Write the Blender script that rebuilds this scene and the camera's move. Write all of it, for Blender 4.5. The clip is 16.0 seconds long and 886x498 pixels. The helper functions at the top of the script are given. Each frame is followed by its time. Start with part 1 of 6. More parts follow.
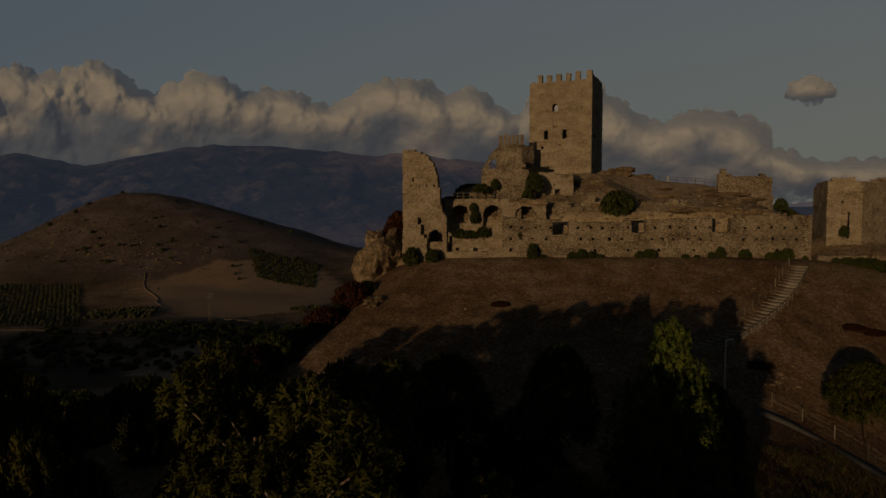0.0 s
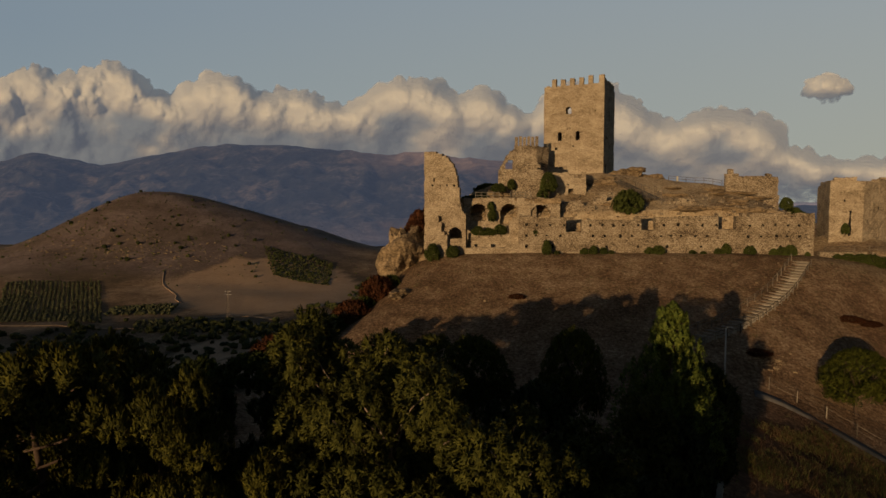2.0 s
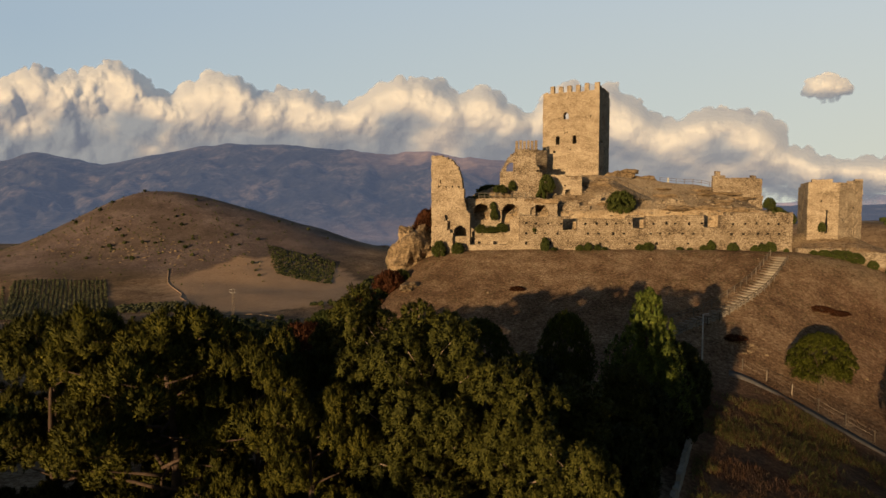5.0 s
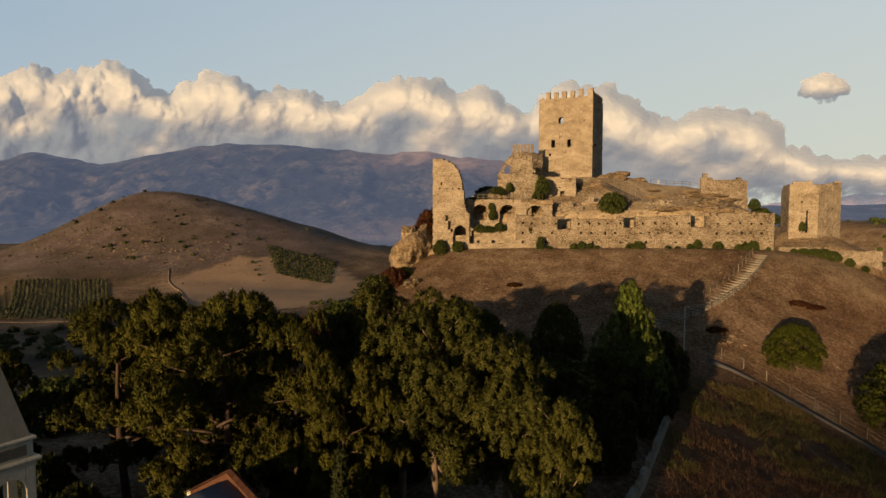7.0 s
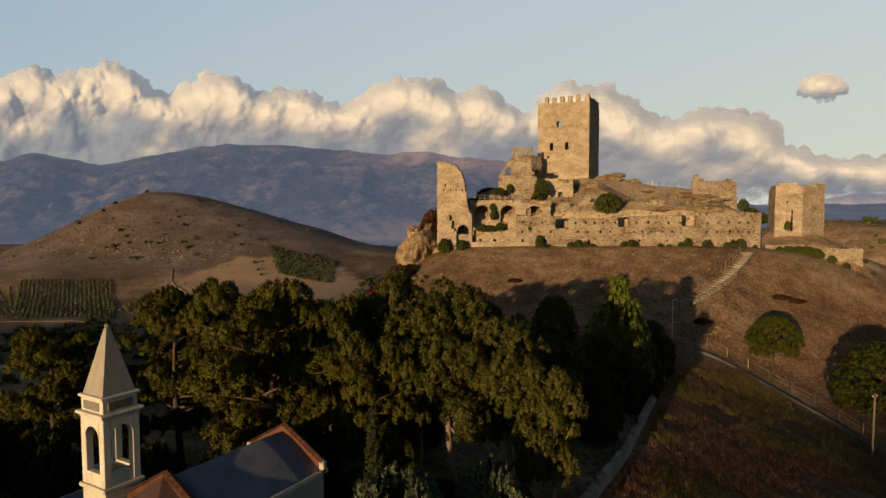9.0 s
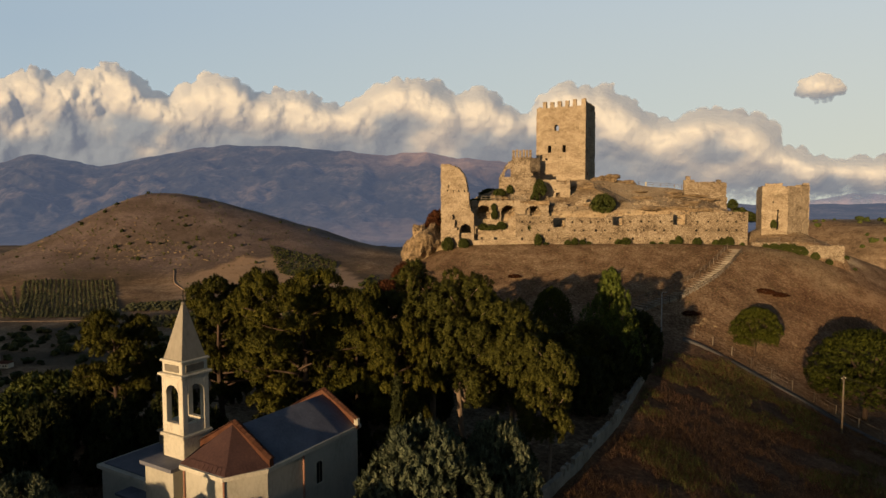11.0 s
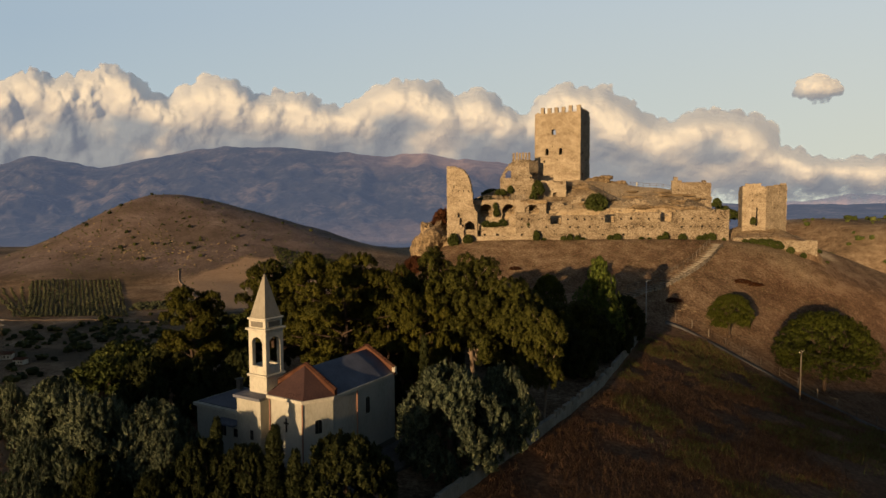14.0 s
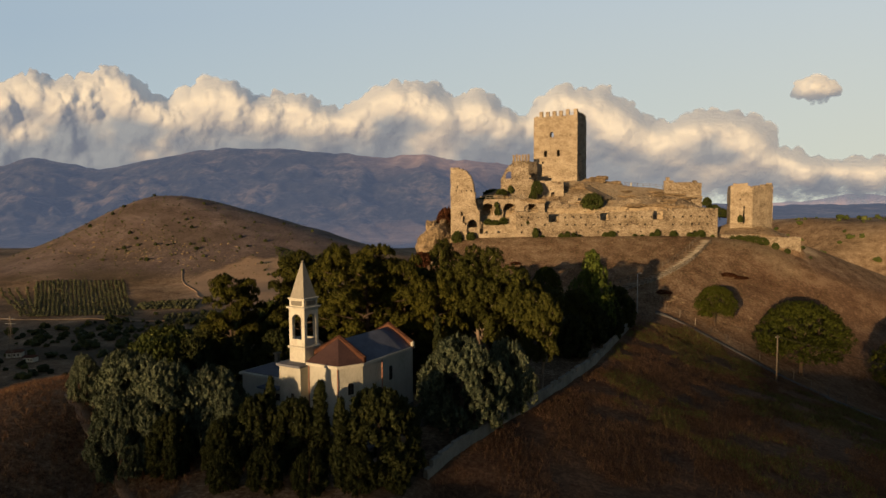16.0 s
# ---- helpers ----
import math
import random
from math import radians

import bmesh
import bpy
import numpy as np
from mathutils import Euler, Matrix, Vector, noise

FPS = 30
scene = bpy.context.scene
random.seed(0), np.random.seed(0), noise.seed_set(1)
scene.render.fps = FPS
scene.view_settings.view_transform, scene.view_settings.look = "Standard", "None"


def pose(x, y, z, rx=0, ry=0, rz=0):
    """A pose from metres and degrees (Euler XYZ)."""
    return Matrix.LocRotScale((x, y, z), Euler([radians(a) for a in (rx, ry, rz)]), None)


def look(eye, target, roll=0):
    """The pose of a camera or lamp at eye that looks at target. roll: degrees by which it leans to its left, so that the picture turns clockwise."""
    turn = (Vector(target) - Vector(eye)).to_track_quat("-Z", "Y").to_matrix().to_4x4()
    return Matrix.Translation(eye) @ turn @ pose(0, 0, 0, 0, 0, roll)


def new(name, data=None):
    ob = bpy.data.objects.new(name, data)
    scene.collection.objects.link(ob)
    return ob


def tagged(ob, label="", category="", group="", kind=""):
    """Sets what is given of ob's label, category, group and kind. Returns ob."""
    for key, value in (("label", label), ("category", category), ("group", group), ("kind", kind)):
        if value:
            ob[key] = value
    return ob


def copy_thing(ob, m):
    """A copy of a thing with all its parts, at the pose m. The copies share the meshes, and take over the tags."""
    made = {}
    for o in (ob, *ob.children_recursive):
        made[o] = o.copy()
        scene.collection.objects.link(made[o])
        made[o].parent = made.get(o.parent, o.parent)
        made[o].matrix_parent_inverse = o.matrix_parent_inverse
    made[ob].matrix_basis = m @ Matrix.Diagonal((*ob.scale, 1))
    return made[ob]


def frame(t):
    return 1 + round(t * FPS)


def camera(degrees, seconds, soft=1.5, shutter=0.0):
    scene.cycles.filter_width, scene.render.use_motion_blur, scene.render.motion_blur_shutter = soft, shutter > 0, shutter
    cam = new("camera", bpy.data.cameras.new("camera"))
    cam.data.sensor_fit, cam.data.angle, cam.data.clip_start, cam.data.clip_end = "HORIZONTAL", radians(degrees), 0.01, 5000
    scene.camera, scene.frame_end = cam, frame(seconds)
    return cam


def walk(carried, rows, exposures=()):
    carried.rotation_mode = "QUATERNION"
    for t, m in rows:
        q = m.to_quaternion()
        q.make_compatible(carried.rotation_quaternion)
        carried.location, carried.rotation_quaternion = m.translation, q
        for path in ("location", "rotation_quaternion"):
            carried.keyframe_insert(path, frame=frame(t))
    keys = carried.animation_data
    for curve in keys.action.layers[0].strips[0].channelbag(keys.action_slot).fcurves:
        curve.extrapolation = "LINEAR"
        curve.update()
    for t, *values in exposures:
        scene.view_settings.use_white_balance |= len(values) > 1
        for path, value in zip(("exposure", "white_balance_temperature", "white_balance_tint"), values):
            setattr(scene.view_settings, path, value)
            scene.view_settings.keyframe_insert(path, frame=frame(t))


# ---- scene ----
cam = camera(70.7, 16.0)
PATH = [
    (0, (0.215, 49.051, 24.229), (-0.022, 51.034, 24.113), 0.0),
    (0.5, (0.121, 47.682, 24.172), (-0.13, 49.662, 24.056), 0.0),
    (1, (-0.055, 46.203, 24.198), (-0.317, 48.182, 24.079), 0.0),
    (1.5, (-0.169, 44.767, 24.196), (-0.439, 46.745, 24.076), -0.0),
    (2, (-0.237, 43.238, 24.165), (-0.513, 45.215, 24.045), 0.0),
    (2.5, (-0.201, 41.962, 24.108), (-0.48, 43.938, 23.988), 0.0),
    (3, (-0.244, 40.705, 24.127), (-0.524, 42.681, 24.007), 0.0),
    (3.5, (-0.226, 39.351, 24.174), (-0.505, 41.328, 24.054), 0.0),
    (4, (-0.235, 38.009, 24.134), (-0.513, 39.985, 24.013), 0.0),
    (6.5, (0.246, 30.976, 24.267), (-0.027, 32.953, 24.145), 0.0),
    (7, (0.236, 29.397, 24.282), (-0.035, 31.375, 24.16), -0.0),
    (7.5, (0.343, 27.898, 24.282), (0.072, 29.875, 24.16), -0.0),
    (8, (0.36, 26.38, 24.37), (0.089, 28.358, 24.248), -0.1),
    (8.5, (0.307, 24.642, 24.342), (0.037, 26.62, 24.219), -0.1),
    (9, (0.271, 23.147, 24.331), (0.001, 25.125, 24.209), -0.1),
    (11.5, (0.191, 14.872, 24.089), (-0.075, 16.85, 23.969), -0.2),
    (12, (0.202, 12.98, 23.981), (-0.064, 14.959, 23.861), -0.2),
    (12.5, (0.136, 11.339, 23.875), (-0.129, 13.318, 23.757), -0.2),
    (13, (0.163, 9.512, 23.835), (-0.101, 11.491, 23.716), -0.2),
    (13.5, (0.163, 7.51, 23.707), (-0.102, 9.489, 23.59), -0.3),
    (14, (0.176, 5.656, 23.627), (-0.088, 7.635, 23.51), -0.3),
    (14.5, (0.139, 3.627, 23.459), (-0.125, 5.606, 23.343), -0.3),
    (15, (0.109, 1.74, 23.354), (-0.153, 3.72, 23.238), -0.3),
    (15.5, (0.115, -0.19, 23.258), (-0.147, 1.79, 23.144), -0.3),
    (16, (0.114, -2.228, 23.137), (-0.148, -0.249, 23.023), -0.4),
]

EXPOSURE = [(0.0, -2.4), (0.5, -2.1), (1.0, -1.6), (1.5, -1.22), (2.0, -0.86), (2.5, -0.55), (3.0, -0.3), (3.5, -0.02), (16.0, 0.0)]
walk(cam, [(t, look(eye, target, roll)) for t, eye, target, roll in PATH], EXPOSURE)

# ---- world and sun ----
SUN_GO = Vector((0.37, 0.93, -0.094)).normalized()      # the way the low evening light travels
SUN_ELEV = math.asin(-SUN_GO.z)
world = bpy.data.worlds.new("evening_sky")
scene.world = world
world.use_nodes = True
wn, wl = world.node_tree.nodes, world.node_tree.links
wn.clear()
w_out, w_bg, w_sky = wn.new("ShaderNodeOutputWorld"), wn.new("ShaderNodeBackground"), wn.new("ShaderNodeTexSky")
w_sky.sky_type, w_sky.sun_disc = "NISHITA", False
w_sky.sun_elevation, w_sky.sun_rotation = SUN_ELEV + 0.03, math.radians(180) + math.atan2(0.37, 0.93)
w_sky.altitude, w_sky.air_density, w_sky.dust_density, w_sky.ozone_density = 600, 1.0, 2.0, 1.6
w_bg.inputs["Strength"].default_value = 0.07
wl.new(w_sky.outputs[0], w_bg.inputs[0])
wl.new(w_bg.outputs[0], w_out.inputs[0])

sun_data = bpy.data.lights.new("sun", "SUN")
sun_data.energy, sun_data.angle, sun_data.color = 6.0, math.radians(0.5), (1.0, 0.67, 0.355)
sun = new("sun", sun_data)
sun.rotation_mode = "QUATERNION"
sun.rotation_quaternion = SUN_GO.to_track_quat("-Z", "Y")
sun.location = (-40, -60, 60)


# ---- materials ----
def ramp_of(nodes, stops):
    r = nodes.new("ShaderNodeValToRGB")
    while len(r.color_ramp.elements) < len(stops):
        r.color_ramp.elements.new(0.5)
    for e, (p, c) in zip(r.color_ramp.elements, stops):
        e.position, e.color = p, (*c, 1)
    return r


def surface(name, stops, scale=1.0, fine=12.0, rough=0.9, bump=0.3, bump_size=0.05, stretch=(1, 1, 1), spec=0.2,
            island=0.0, each=0.0, metal=0.0, through_light=0.0, coarse_mix=0.45, cracks=0.0, crack_scale=2.0, courses=0.0):
    """A weathered surface: colour from coarse and fine noise, relief from the fine one."""
    m = bpy.data.materials.new(name)
    m.use_nodes = True
    n, l = m.node_tree.nodes, m.node_tree.links
    b = n["Principled BSDF"]
    tc, mp = n.new("ShaderNodeTexCoord"), n.new("ShaderNodeMapping")
    mp.inputs["Scale"].default_value = stretch
    l.new(tc.outputs["Object"], mp.inputs[0])
    a, c = n.new("ShaderNodeTexNoise"), n.new("ShaderNodeTexNoise")
    a.inputs["Scale"].default_value, a.inputs["Detail"].default_value = scale, 5
    c.inputs["Scale"].default_value, c.inputs["Detail"].default_value, c.inputs["Roughness"].default_value = fine, 6, 0.65
    l.new(mp.outputs[0], a.inputs[0])
    l.new(mp.outputs[0], c.inputs[0])
    mix = n.new("ShaderNodeMix")
    mix.inputs[0].default_value = coarse_mix
    l.new(a.outputs[0], mix.inputs[2])
    l.new(c.outputs[0], mix.inputs[3])
    value = mix.outputs[0]
    if cracks:
        v = n.new("ShaderNodeTexVoronoi")
        v.feature = "DISTANCE_TO_EDGE"
        v.inputs["Scale"].default_value = crack_scale
        l.new(mp.outputs[0], v.inputs[0])
        mr = n.new("ShaderNodeMapRange")
        mr.inputs[1].default_value, mr.inputs[2].default_value = 0.0, 0.09
        mr.inputs[3].default_value, mr.inputs[4].default_value = -cracks, 0.0
        l.new(v.outputs[0], mr.inputs[0])
        add = n.new("ShaderNodeMath")
        l.new(value, add.inputs[0])
        l.new(mr.outputs[0], add.inputs[1])
        value = add.outputs[0]
    if courses:
        flat, sep, cm = n.new("ShaderNodeMath"), n.new("ShaderNodeSeparateXYZ"), n.new("ShaderNodeCombineXYZ")
        l.new(tc.outputs["Object"], sep.inputs[0])
        l.new(sep.outputs[0], flat.inputs[0])
        l.new(sep.outputs[1], flat.inputs[1])
        l.new(flat.outputs[0], cm.inputs[0])
        l.new(sep.outputs[2], cm.inputs[1])
        bk = n.new("ShaderNodeTexBrick")
        bk.inputs["Color1"].default_value, bk.inputs["Color2"].default_value, bk.inputs["Mortar"].default_value = (0.07, 0.07, 0.07, 1), (-0.02, -0.02, -0.02, 1), (-0.09, -0.09, -0.09, 1)
        bk.inputs["Scale"].default_value, bk.inputs["Mortar Size"].default_value = 1.0, 0.03
        bk.inputs["Brick Width"].default_value, bk.inputs["Row Height"].default_value = courses * 1.7, courses
        wob = n.new("ShaderNodeVectorMath")
        wob.operation, wob.inputs[1].default_value = "MULTIPLY_ADD", (0.3, 0.16, 0)
        l.new(a.outputs["Color"], wob.inputs[0])
        l.new(cm.outputs[0], wob.inputs[2])
        l.new(wob.outputs[0], bk.inputs[0])
        add = n.new("ShaderNodeMath")
        l.new(value, add.inputs[0])
        l.new(bk.outputs[0], add.inputs[1])
        value = add.outputs[0]
    for amount, node, out in ((island, "ShaderNodeNewGeometry", "Random Per Island"), (each, "ShaderNodeObjectInfo", "Random")):
        if amount:
            g = n.new(node)
            ma = n.new("ShaderNodeMath")
            ma.operation = "MULTIPLY_ADD"
            ma.inputs[1].default_value = amount
            l.new(g.outputs[out], ma.inputs[0])
            sub = n.new("ShaderNodeMath")
            sub.inputs[1].default_value = -amount / 2
            l.new(value, sub.inputs[0])
            l.new(sub.outputs[0], ma.inputs[2])
            value = ma.outputs[0]
    r = ramp_of(n, stops)
    l.new(value, r.inputs[0])
    l.new(r.outputs[0], b.inputs["Base Color"])
    b.inputs["Roughness"].default_value, b.inputs["Metallic"].default_value = rough, metal
    b.inputs["Specular IOR Level"].default_value = spec
    if bump:
        bp = n.new("ShaderNodeBump")
        bp.inputs["Strength"].default_value, bp.inputs["Distance"].default_value = bump, bump_size
        l.new(value if not (island or each) else c.outputs[0], bp.inputs["Height"])
        l.new(bp.outputs[0], b.inputs["Normal"])
    if through_light:
        tr, ms = n.new("ShaderNodeBsdfTranslucent"), n.new("ShaderNodeMixShader")
        l.new(r.outputs[0], tr.inputs[0])
        ms.inputs[0].default_value = through_light
        l.new(b.outputs[0], ms.inputs[1])
        l.new(tr.outputs[0], ms.inputs[2])
        l.new(ms.outputs[0], n["Material Output"].inputs[0])
    return m


STONE = surface("tawny_rubble_stone", [(0.39, (0.0468, 0.03354, 0.02184)), (0.445, (0.1482, 0.1115, 0.07176)), (0.50, (0.2457, 0.1911, 0.1271)), (0.555, (0.3159, 0.2551, 0.1755)), (0.61, (0.429, 0.3643, 0.2691))],
                scale=0.35, fine=5.0, bump=1.0, bump_size=0.16, stretch=(1, 1, 1.6), cracks=0.10, crack_scale=2.8, coarse_mix=0.72, courses=0.34)
STONE_PALE = surface("pale_coursed_stone", [(0.38, (0.06, 0.044, 0.0288)), (0.435, (0.18, 0.1392, 0.0896)), (0.50, (0.276, 0.2176, 0.1472)), (0.56, (0.34, 0.276, 0.1904)), (0.62, (0.456, 0.388, 0.2856))],
                     scale=0.32, fine=5.5, bump=0.7, bump_size=0.10, stretch=(1, 1, 2.1), cracks=0.04, crack_scale=3.2, coarse_mix=0.72, courses=0.30)
ROCK = surface("weathered_bedrock", [(0.28, (0.06, 0.042, 0.025)), (0.42, (0.18, 0.13, 0.075)), (0.55, (0.30, 0.22, 0.13)), (0.72, (0.45, 0.35, 0.215))],
               scale=0.3, fine=2.4, bump=1.0, bump_size=0.35, cracks=0.14, crack_scale=0.9, stretch=(1, 1, 1.8))
PLASTER = surface("cream_plaster", [(0.3, (0.318, 0.2958, 0.2367)), (0.5, (0.4586, 0.4364, 0.3624)), (0.75, (0.5251, 0.5029, 0.429))], scale=0.7, fine=6, bump=0.15, bump_size=0.02, stretch=(1, 1, 0.5))
LIMESTONE = surface("weathered_limestone", [(0.3, (0.3036, 0.2806, 0.2254)), (0.5, (0.5152, 0.483, 0.3956)), (0.75, (0.6072, 0.5796, 0.4876))], scale=1.2, fine=9, bump=0.25, bump_size=0.02, stretch=(1, 1, 0.6))
# bluish base colour, with the sky's reflection put into it
SLATE = surface("dark_roof_membrane", [(0.3, (0.081, 0.08505, 0.108)), (0.55, (0.1418, 0.1485, 0.1823)), (0.8, (0.216, 0.2228, 0.2565))], scale=0.8, fine=7, rough=0.7, bump=0.15, bump_size=0.02, spec=0.35)
TILE = surface("terracotta_tile", [(0.3, (0.0504, 0.0204, 0.01206)), (0.5, (0.0936, 0.03876, 0.0216)), (0.75, (0.1296, 0.06528, 0.03888))], scale=1.5, fine=10, bump=0.4, bump_size=0.03, each=0.25)
ROOF_RED = surface("rust_red_roof_felt", [(0.3, (0.0374, 0.021, 0.021)), (0.5, (0.0612, 0.03325, 0.0315)), (0.75, (0.0935, 0.05075, 0.04375))], scale=1.0, fine=8, bump=0.2, bump_size=0.02)
# also paints the shade inside the putlog holes
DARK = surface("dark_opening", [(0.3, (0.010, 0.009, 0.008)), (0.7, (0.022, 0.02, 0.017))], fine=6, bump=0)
IRON = surface("grey_painted_steel", [(0.3, (0.25, 0.25, 0.24)), (0.7, (0.42, 0.42, 0.40))], scale=2, fine=20, rough=0.5, bump=0.05, spec=0.5)
RUST = surface("rusty_downpipe", [(0.3, (0.20, 0.10, 0.07)), (0.7, (0.36, 0.20, 0.14))], scale=2, fine=12, rough=0.7, bump=0.1)
WOOD = surface("grey_weathered_wood", [(0.3, (0.07, 0.055, 0.04)), (0.5, (0.15, 0.12, 0.09)), (0.75, (0.25, 0.21, 0.16))], scale=1, fine=14, stretch=(1, 1, 0.2), bump=0.3, bump_size=0.01, each=0.3)
STEP_STONE = surface("pale_worn_steps", [(0.3, (0.15, 0.1312, 0.105)), (0.5, (0.255, 0.2288, 0.1875)), (0.75, (0.3375, 0.3075, 0.255))], scale=0.8, fine=5, bump=0.4, bump_size=0.03, each=0.3)
WALL_CONCRETE = surface("pale_streaked_concrete", [(0.3, (0.136, 0.1232, 0.09775)), (0.5, (0.255, 0.2338, 0.1913)), (0.75, (0.357, 0.3315, 0.2762))], scale=0.6, fine=5, bump=0.3, bump_size=0.03, stretch=(1, 1, 0.5))
CONCRETE = surface("stained_concrete", [(0.3, (0.0788, 0.0709, 0.0577)), (0.5, (0.1575, 0.1444, 0.1181)), (0.75, (0.2205, 0.2048, 0.1733))], scale=0.5, fine=5, bump=0.3, bump_size=0.03)
PAVING = surface("grey_paving", [(0.3, (0.0540, 0.0510, 0.0480)), (0.5, (0.1080, 0.1020, 0.0990)), (0.75, (0.1620, 0.1560, 0.1500))], scale=0.6, fine=4, bump=0.3, bump_size=0.03, cracks=0.06, crack_scale=3)
BARK = surface("grey_brown_bark", [(0.3, (0.03, 0.02, 0.014)), (0.5, (0.075, 0.05, 0.035)), (0.75, (0.14, 0.10, 0.07))], scale=1.5, fine=8, stretch=(1, 1, 0.3), bump=0.6, bump_size=0.04)
BARK_PALE = surface("pale_peeling_bark", [(0.3, (0.09, 0.06, 0.04)), (0.5, (0.20, 0.15, 0.105)), (0.75, (0.32, 0.26, 0.20))], scale=1.2, fine=6, stretch=(1, 1, 0.3), bump=0.3, bump_size=0.03)


def leaves(name, dark, mid, light, glow=0.07):
    return surface(name, [(0.2, dark), (0.5, mid), (0.85, light)], scale=0.35, fine=3.0, rough=0.75, bump=0, spec=0.15, island=0.35, each=0.12, through_light=glow, coarse_mix=0.6)


PINE_LEAF = leaves("pine_needles", (0.00898, 0.011, 0.00153), (0.0494, 0.0497, 0.00536), (0.12, 0.106, 0.0107))
STONE_PINE_LEAF = leaves("umbrella_pine_needles", (0.0125, 0.0167, 0.00209), (0.0445, 0.0529, 0.00418), (0.094, 0.0974, 0.00835))
EUC_LEAF = leaves("eucalyptus_leaves", (0.0125, 0.0153, 0.00235), (0.0532, 0.0551, 0.00782), (0.117, 0.109, 0.0188))
POPLAR_LEAF = leaves("green_poplar_leaves", (0.0243, 0.0432, 0.0081), (0.0878, 0.115, 0.0189), (0.182, 0.196, 0.0324))
SILVER_LEAF = leaves("silver_cypress_sprays", (0.0188, 0.0298, 0.0175), (0.0963, 0.115, 0.0654), (0.266, 0.27, 0.152))
CYPRESS_LEAF = leaves("dark_cypress_sprays", (0.0101, 0.0144, 0.00431), (0.0316, 0.0374, 0.0101), (0.0719, 0.0732, 0.0186))
SHRUB_LEAF = leaves("dusty_shrub_leaves", (0.021, 0.0295, 0.007), (0.054, 0.0682, 0.014), (0.112, 0.121, 0.028))
OLIVE_LEAF = leaves("grey_olive_leaves", (0.022, 0.025, 0.010), (0.055, 0.058, 0.026), (0.10, 0.10, 0.05))
RED_LEAF = leaves("autumn_red_leaves", (0.0279, 0.0112, 0.0050), (0.0744, 0.0260, 0.0099), (0.1240, 0.0496, 0.0186), 0.1)
GRASS = leaves("dry_straw_grass", (0.0646, 0.0323, 0.0161), (0.17, 0.0888, 0.0452), (0.339, 0.21, 0.11), 0.1)
GRASS_GREEN = leaves("yellow_green_weeds", (0.049, 0.049, 0.0135), (0.129, 0.125, 0.0343), (0.233, 0.22, 0.0673), 0.1)


# ---- building helpers ----
def link_mesh(name, me, material, parent=None, label=""):
    ob = new(name, me)
    if material:
        me.materials.append(material)
    if parent:
        ob.parent = parent
    if label:
        tagged(ob, label)
    return ob


def part(name, bm, material, parent=None, label="", smooth=False):
    """One mesh object out of a bmesh."""
    me = bpy.data.meshes.new(name)
    bmesh.ops.recalc_face_normals(bm, faces=bm.faces)
    bm.to_mesh(me)
    bm.free()
    if smooth:
        me.shade_smooth()
    return link_mesh(name, me, material, parent, label)


def raw(name, verts, faces, material, parent=None, label="", smooth=False):
    me = bpy.data.meshes.new(name)
    me.from_pydata([tuple(map(float, v)) for v in verts], [], faces)
    me.update()
    if smooth:
        me.shade_smooth()
    return link_mesh(name, me, material, parent, label)


def thing(name, label, category, loc=(0, 0, 0), turn=0.0, group="", kind=""):
    ob = new(name)
    ob.empty_display_size = 0.2
    ob.location, ob.rotation_euler = loc, (0, 0, turn)
    return tagged(ob, label, category, group, kind)


def box(bm, lo, hi, bevel=0.0, jitter=0.0, rng=None):
    made = bmesh.ops.create_cube(bm, size=1.0)["verts"]
    for v in made:
        v.co = Vector([lo[i] + (v.co[i] + 0.5) * (hi[i] - lo[i]) + (rng.uniform(-jitter, jitter) if jitter else 0) for i in range(3)])
    if bevel:
        edges = {e for v in made for e in v.link_edges}
        bmesh.ops.bevel(bm, geom=list(edges), offset=bevel, segments=1, affect="EDGES")
    return bm


def box_part(name, lo, hi, material, parent, bevel=0.03, label="", jitter=0.0, rng=None):
    return part(name, box(bmesh.new(), lo, hi, bevel, jitter, rng), material, parent, label)


def tube(bm, points, radii, sides=8):
    """A tapered limb along a line of points."""
    rings = []
    for i, p in enumerate(points):
        ahead = (points[min(i + 1, len(points) - 1)] - points[max(i - 1, 0)]).normalized()
        a = ahead.orthogonal().normalized()
        c = ahead.cross(a)
        rings.append([bm.verts.new(p + radii[i] * (math.cos(2 * math.pi * k / sides) * a + math.sin(2 * math.pi * k / sides) * c)) for k in range(sides)])
    for r, s in zip(rings, rings[1:]):
        d = min(range(sides), key=lambda k: (r[0].co - s[k].co).length)
        for k in range(sides):
            bm.faces.new((r[k], r[(k + 1) % sides], s[(k + 1 + d) % sides], s[(k + d) % sides]))
    bm.faces.new(rings[-1])
    bm.faces.new(rings[0][::-1])


def fbm(x, y, octaves=5, seed=0.0):
    """Smooth value noise on arrays, about -1 to 1."""
    total, amp, norm = np.zeros_like(x, float), 1.0, 0.0
    for o in range(octaves):
        xs, ys = x * 2.03**o + 17.3 * o + seed, y * 2.03**o - 9.7 * o + seed * 1.7
        xi, yi = np.floor(xs), np.floor(ys)
        fx, fy = xs - xi, ys - yi
        fx, fy = fx * fx * (3 - 2 * fx), fy * fy * (3 - 2 * fy)

        def corner(a, b):
            v = np.sin(a * 127.1 + b * 311.7) * 43758.5453
            return v - np.floor(v)
        v = (corner(xi, yi) * (1 - fx) + corner(xi + 1, yi) * fx) * (1 - fy) + (corner(xi, yi + 1) * (1 - fx) + corner(xi + 1, yi + 1) * fx) * fy
        total, norm, amp = total + amp * (2 * v - 1), norm + amp, amp * 0.5
    return total / norm


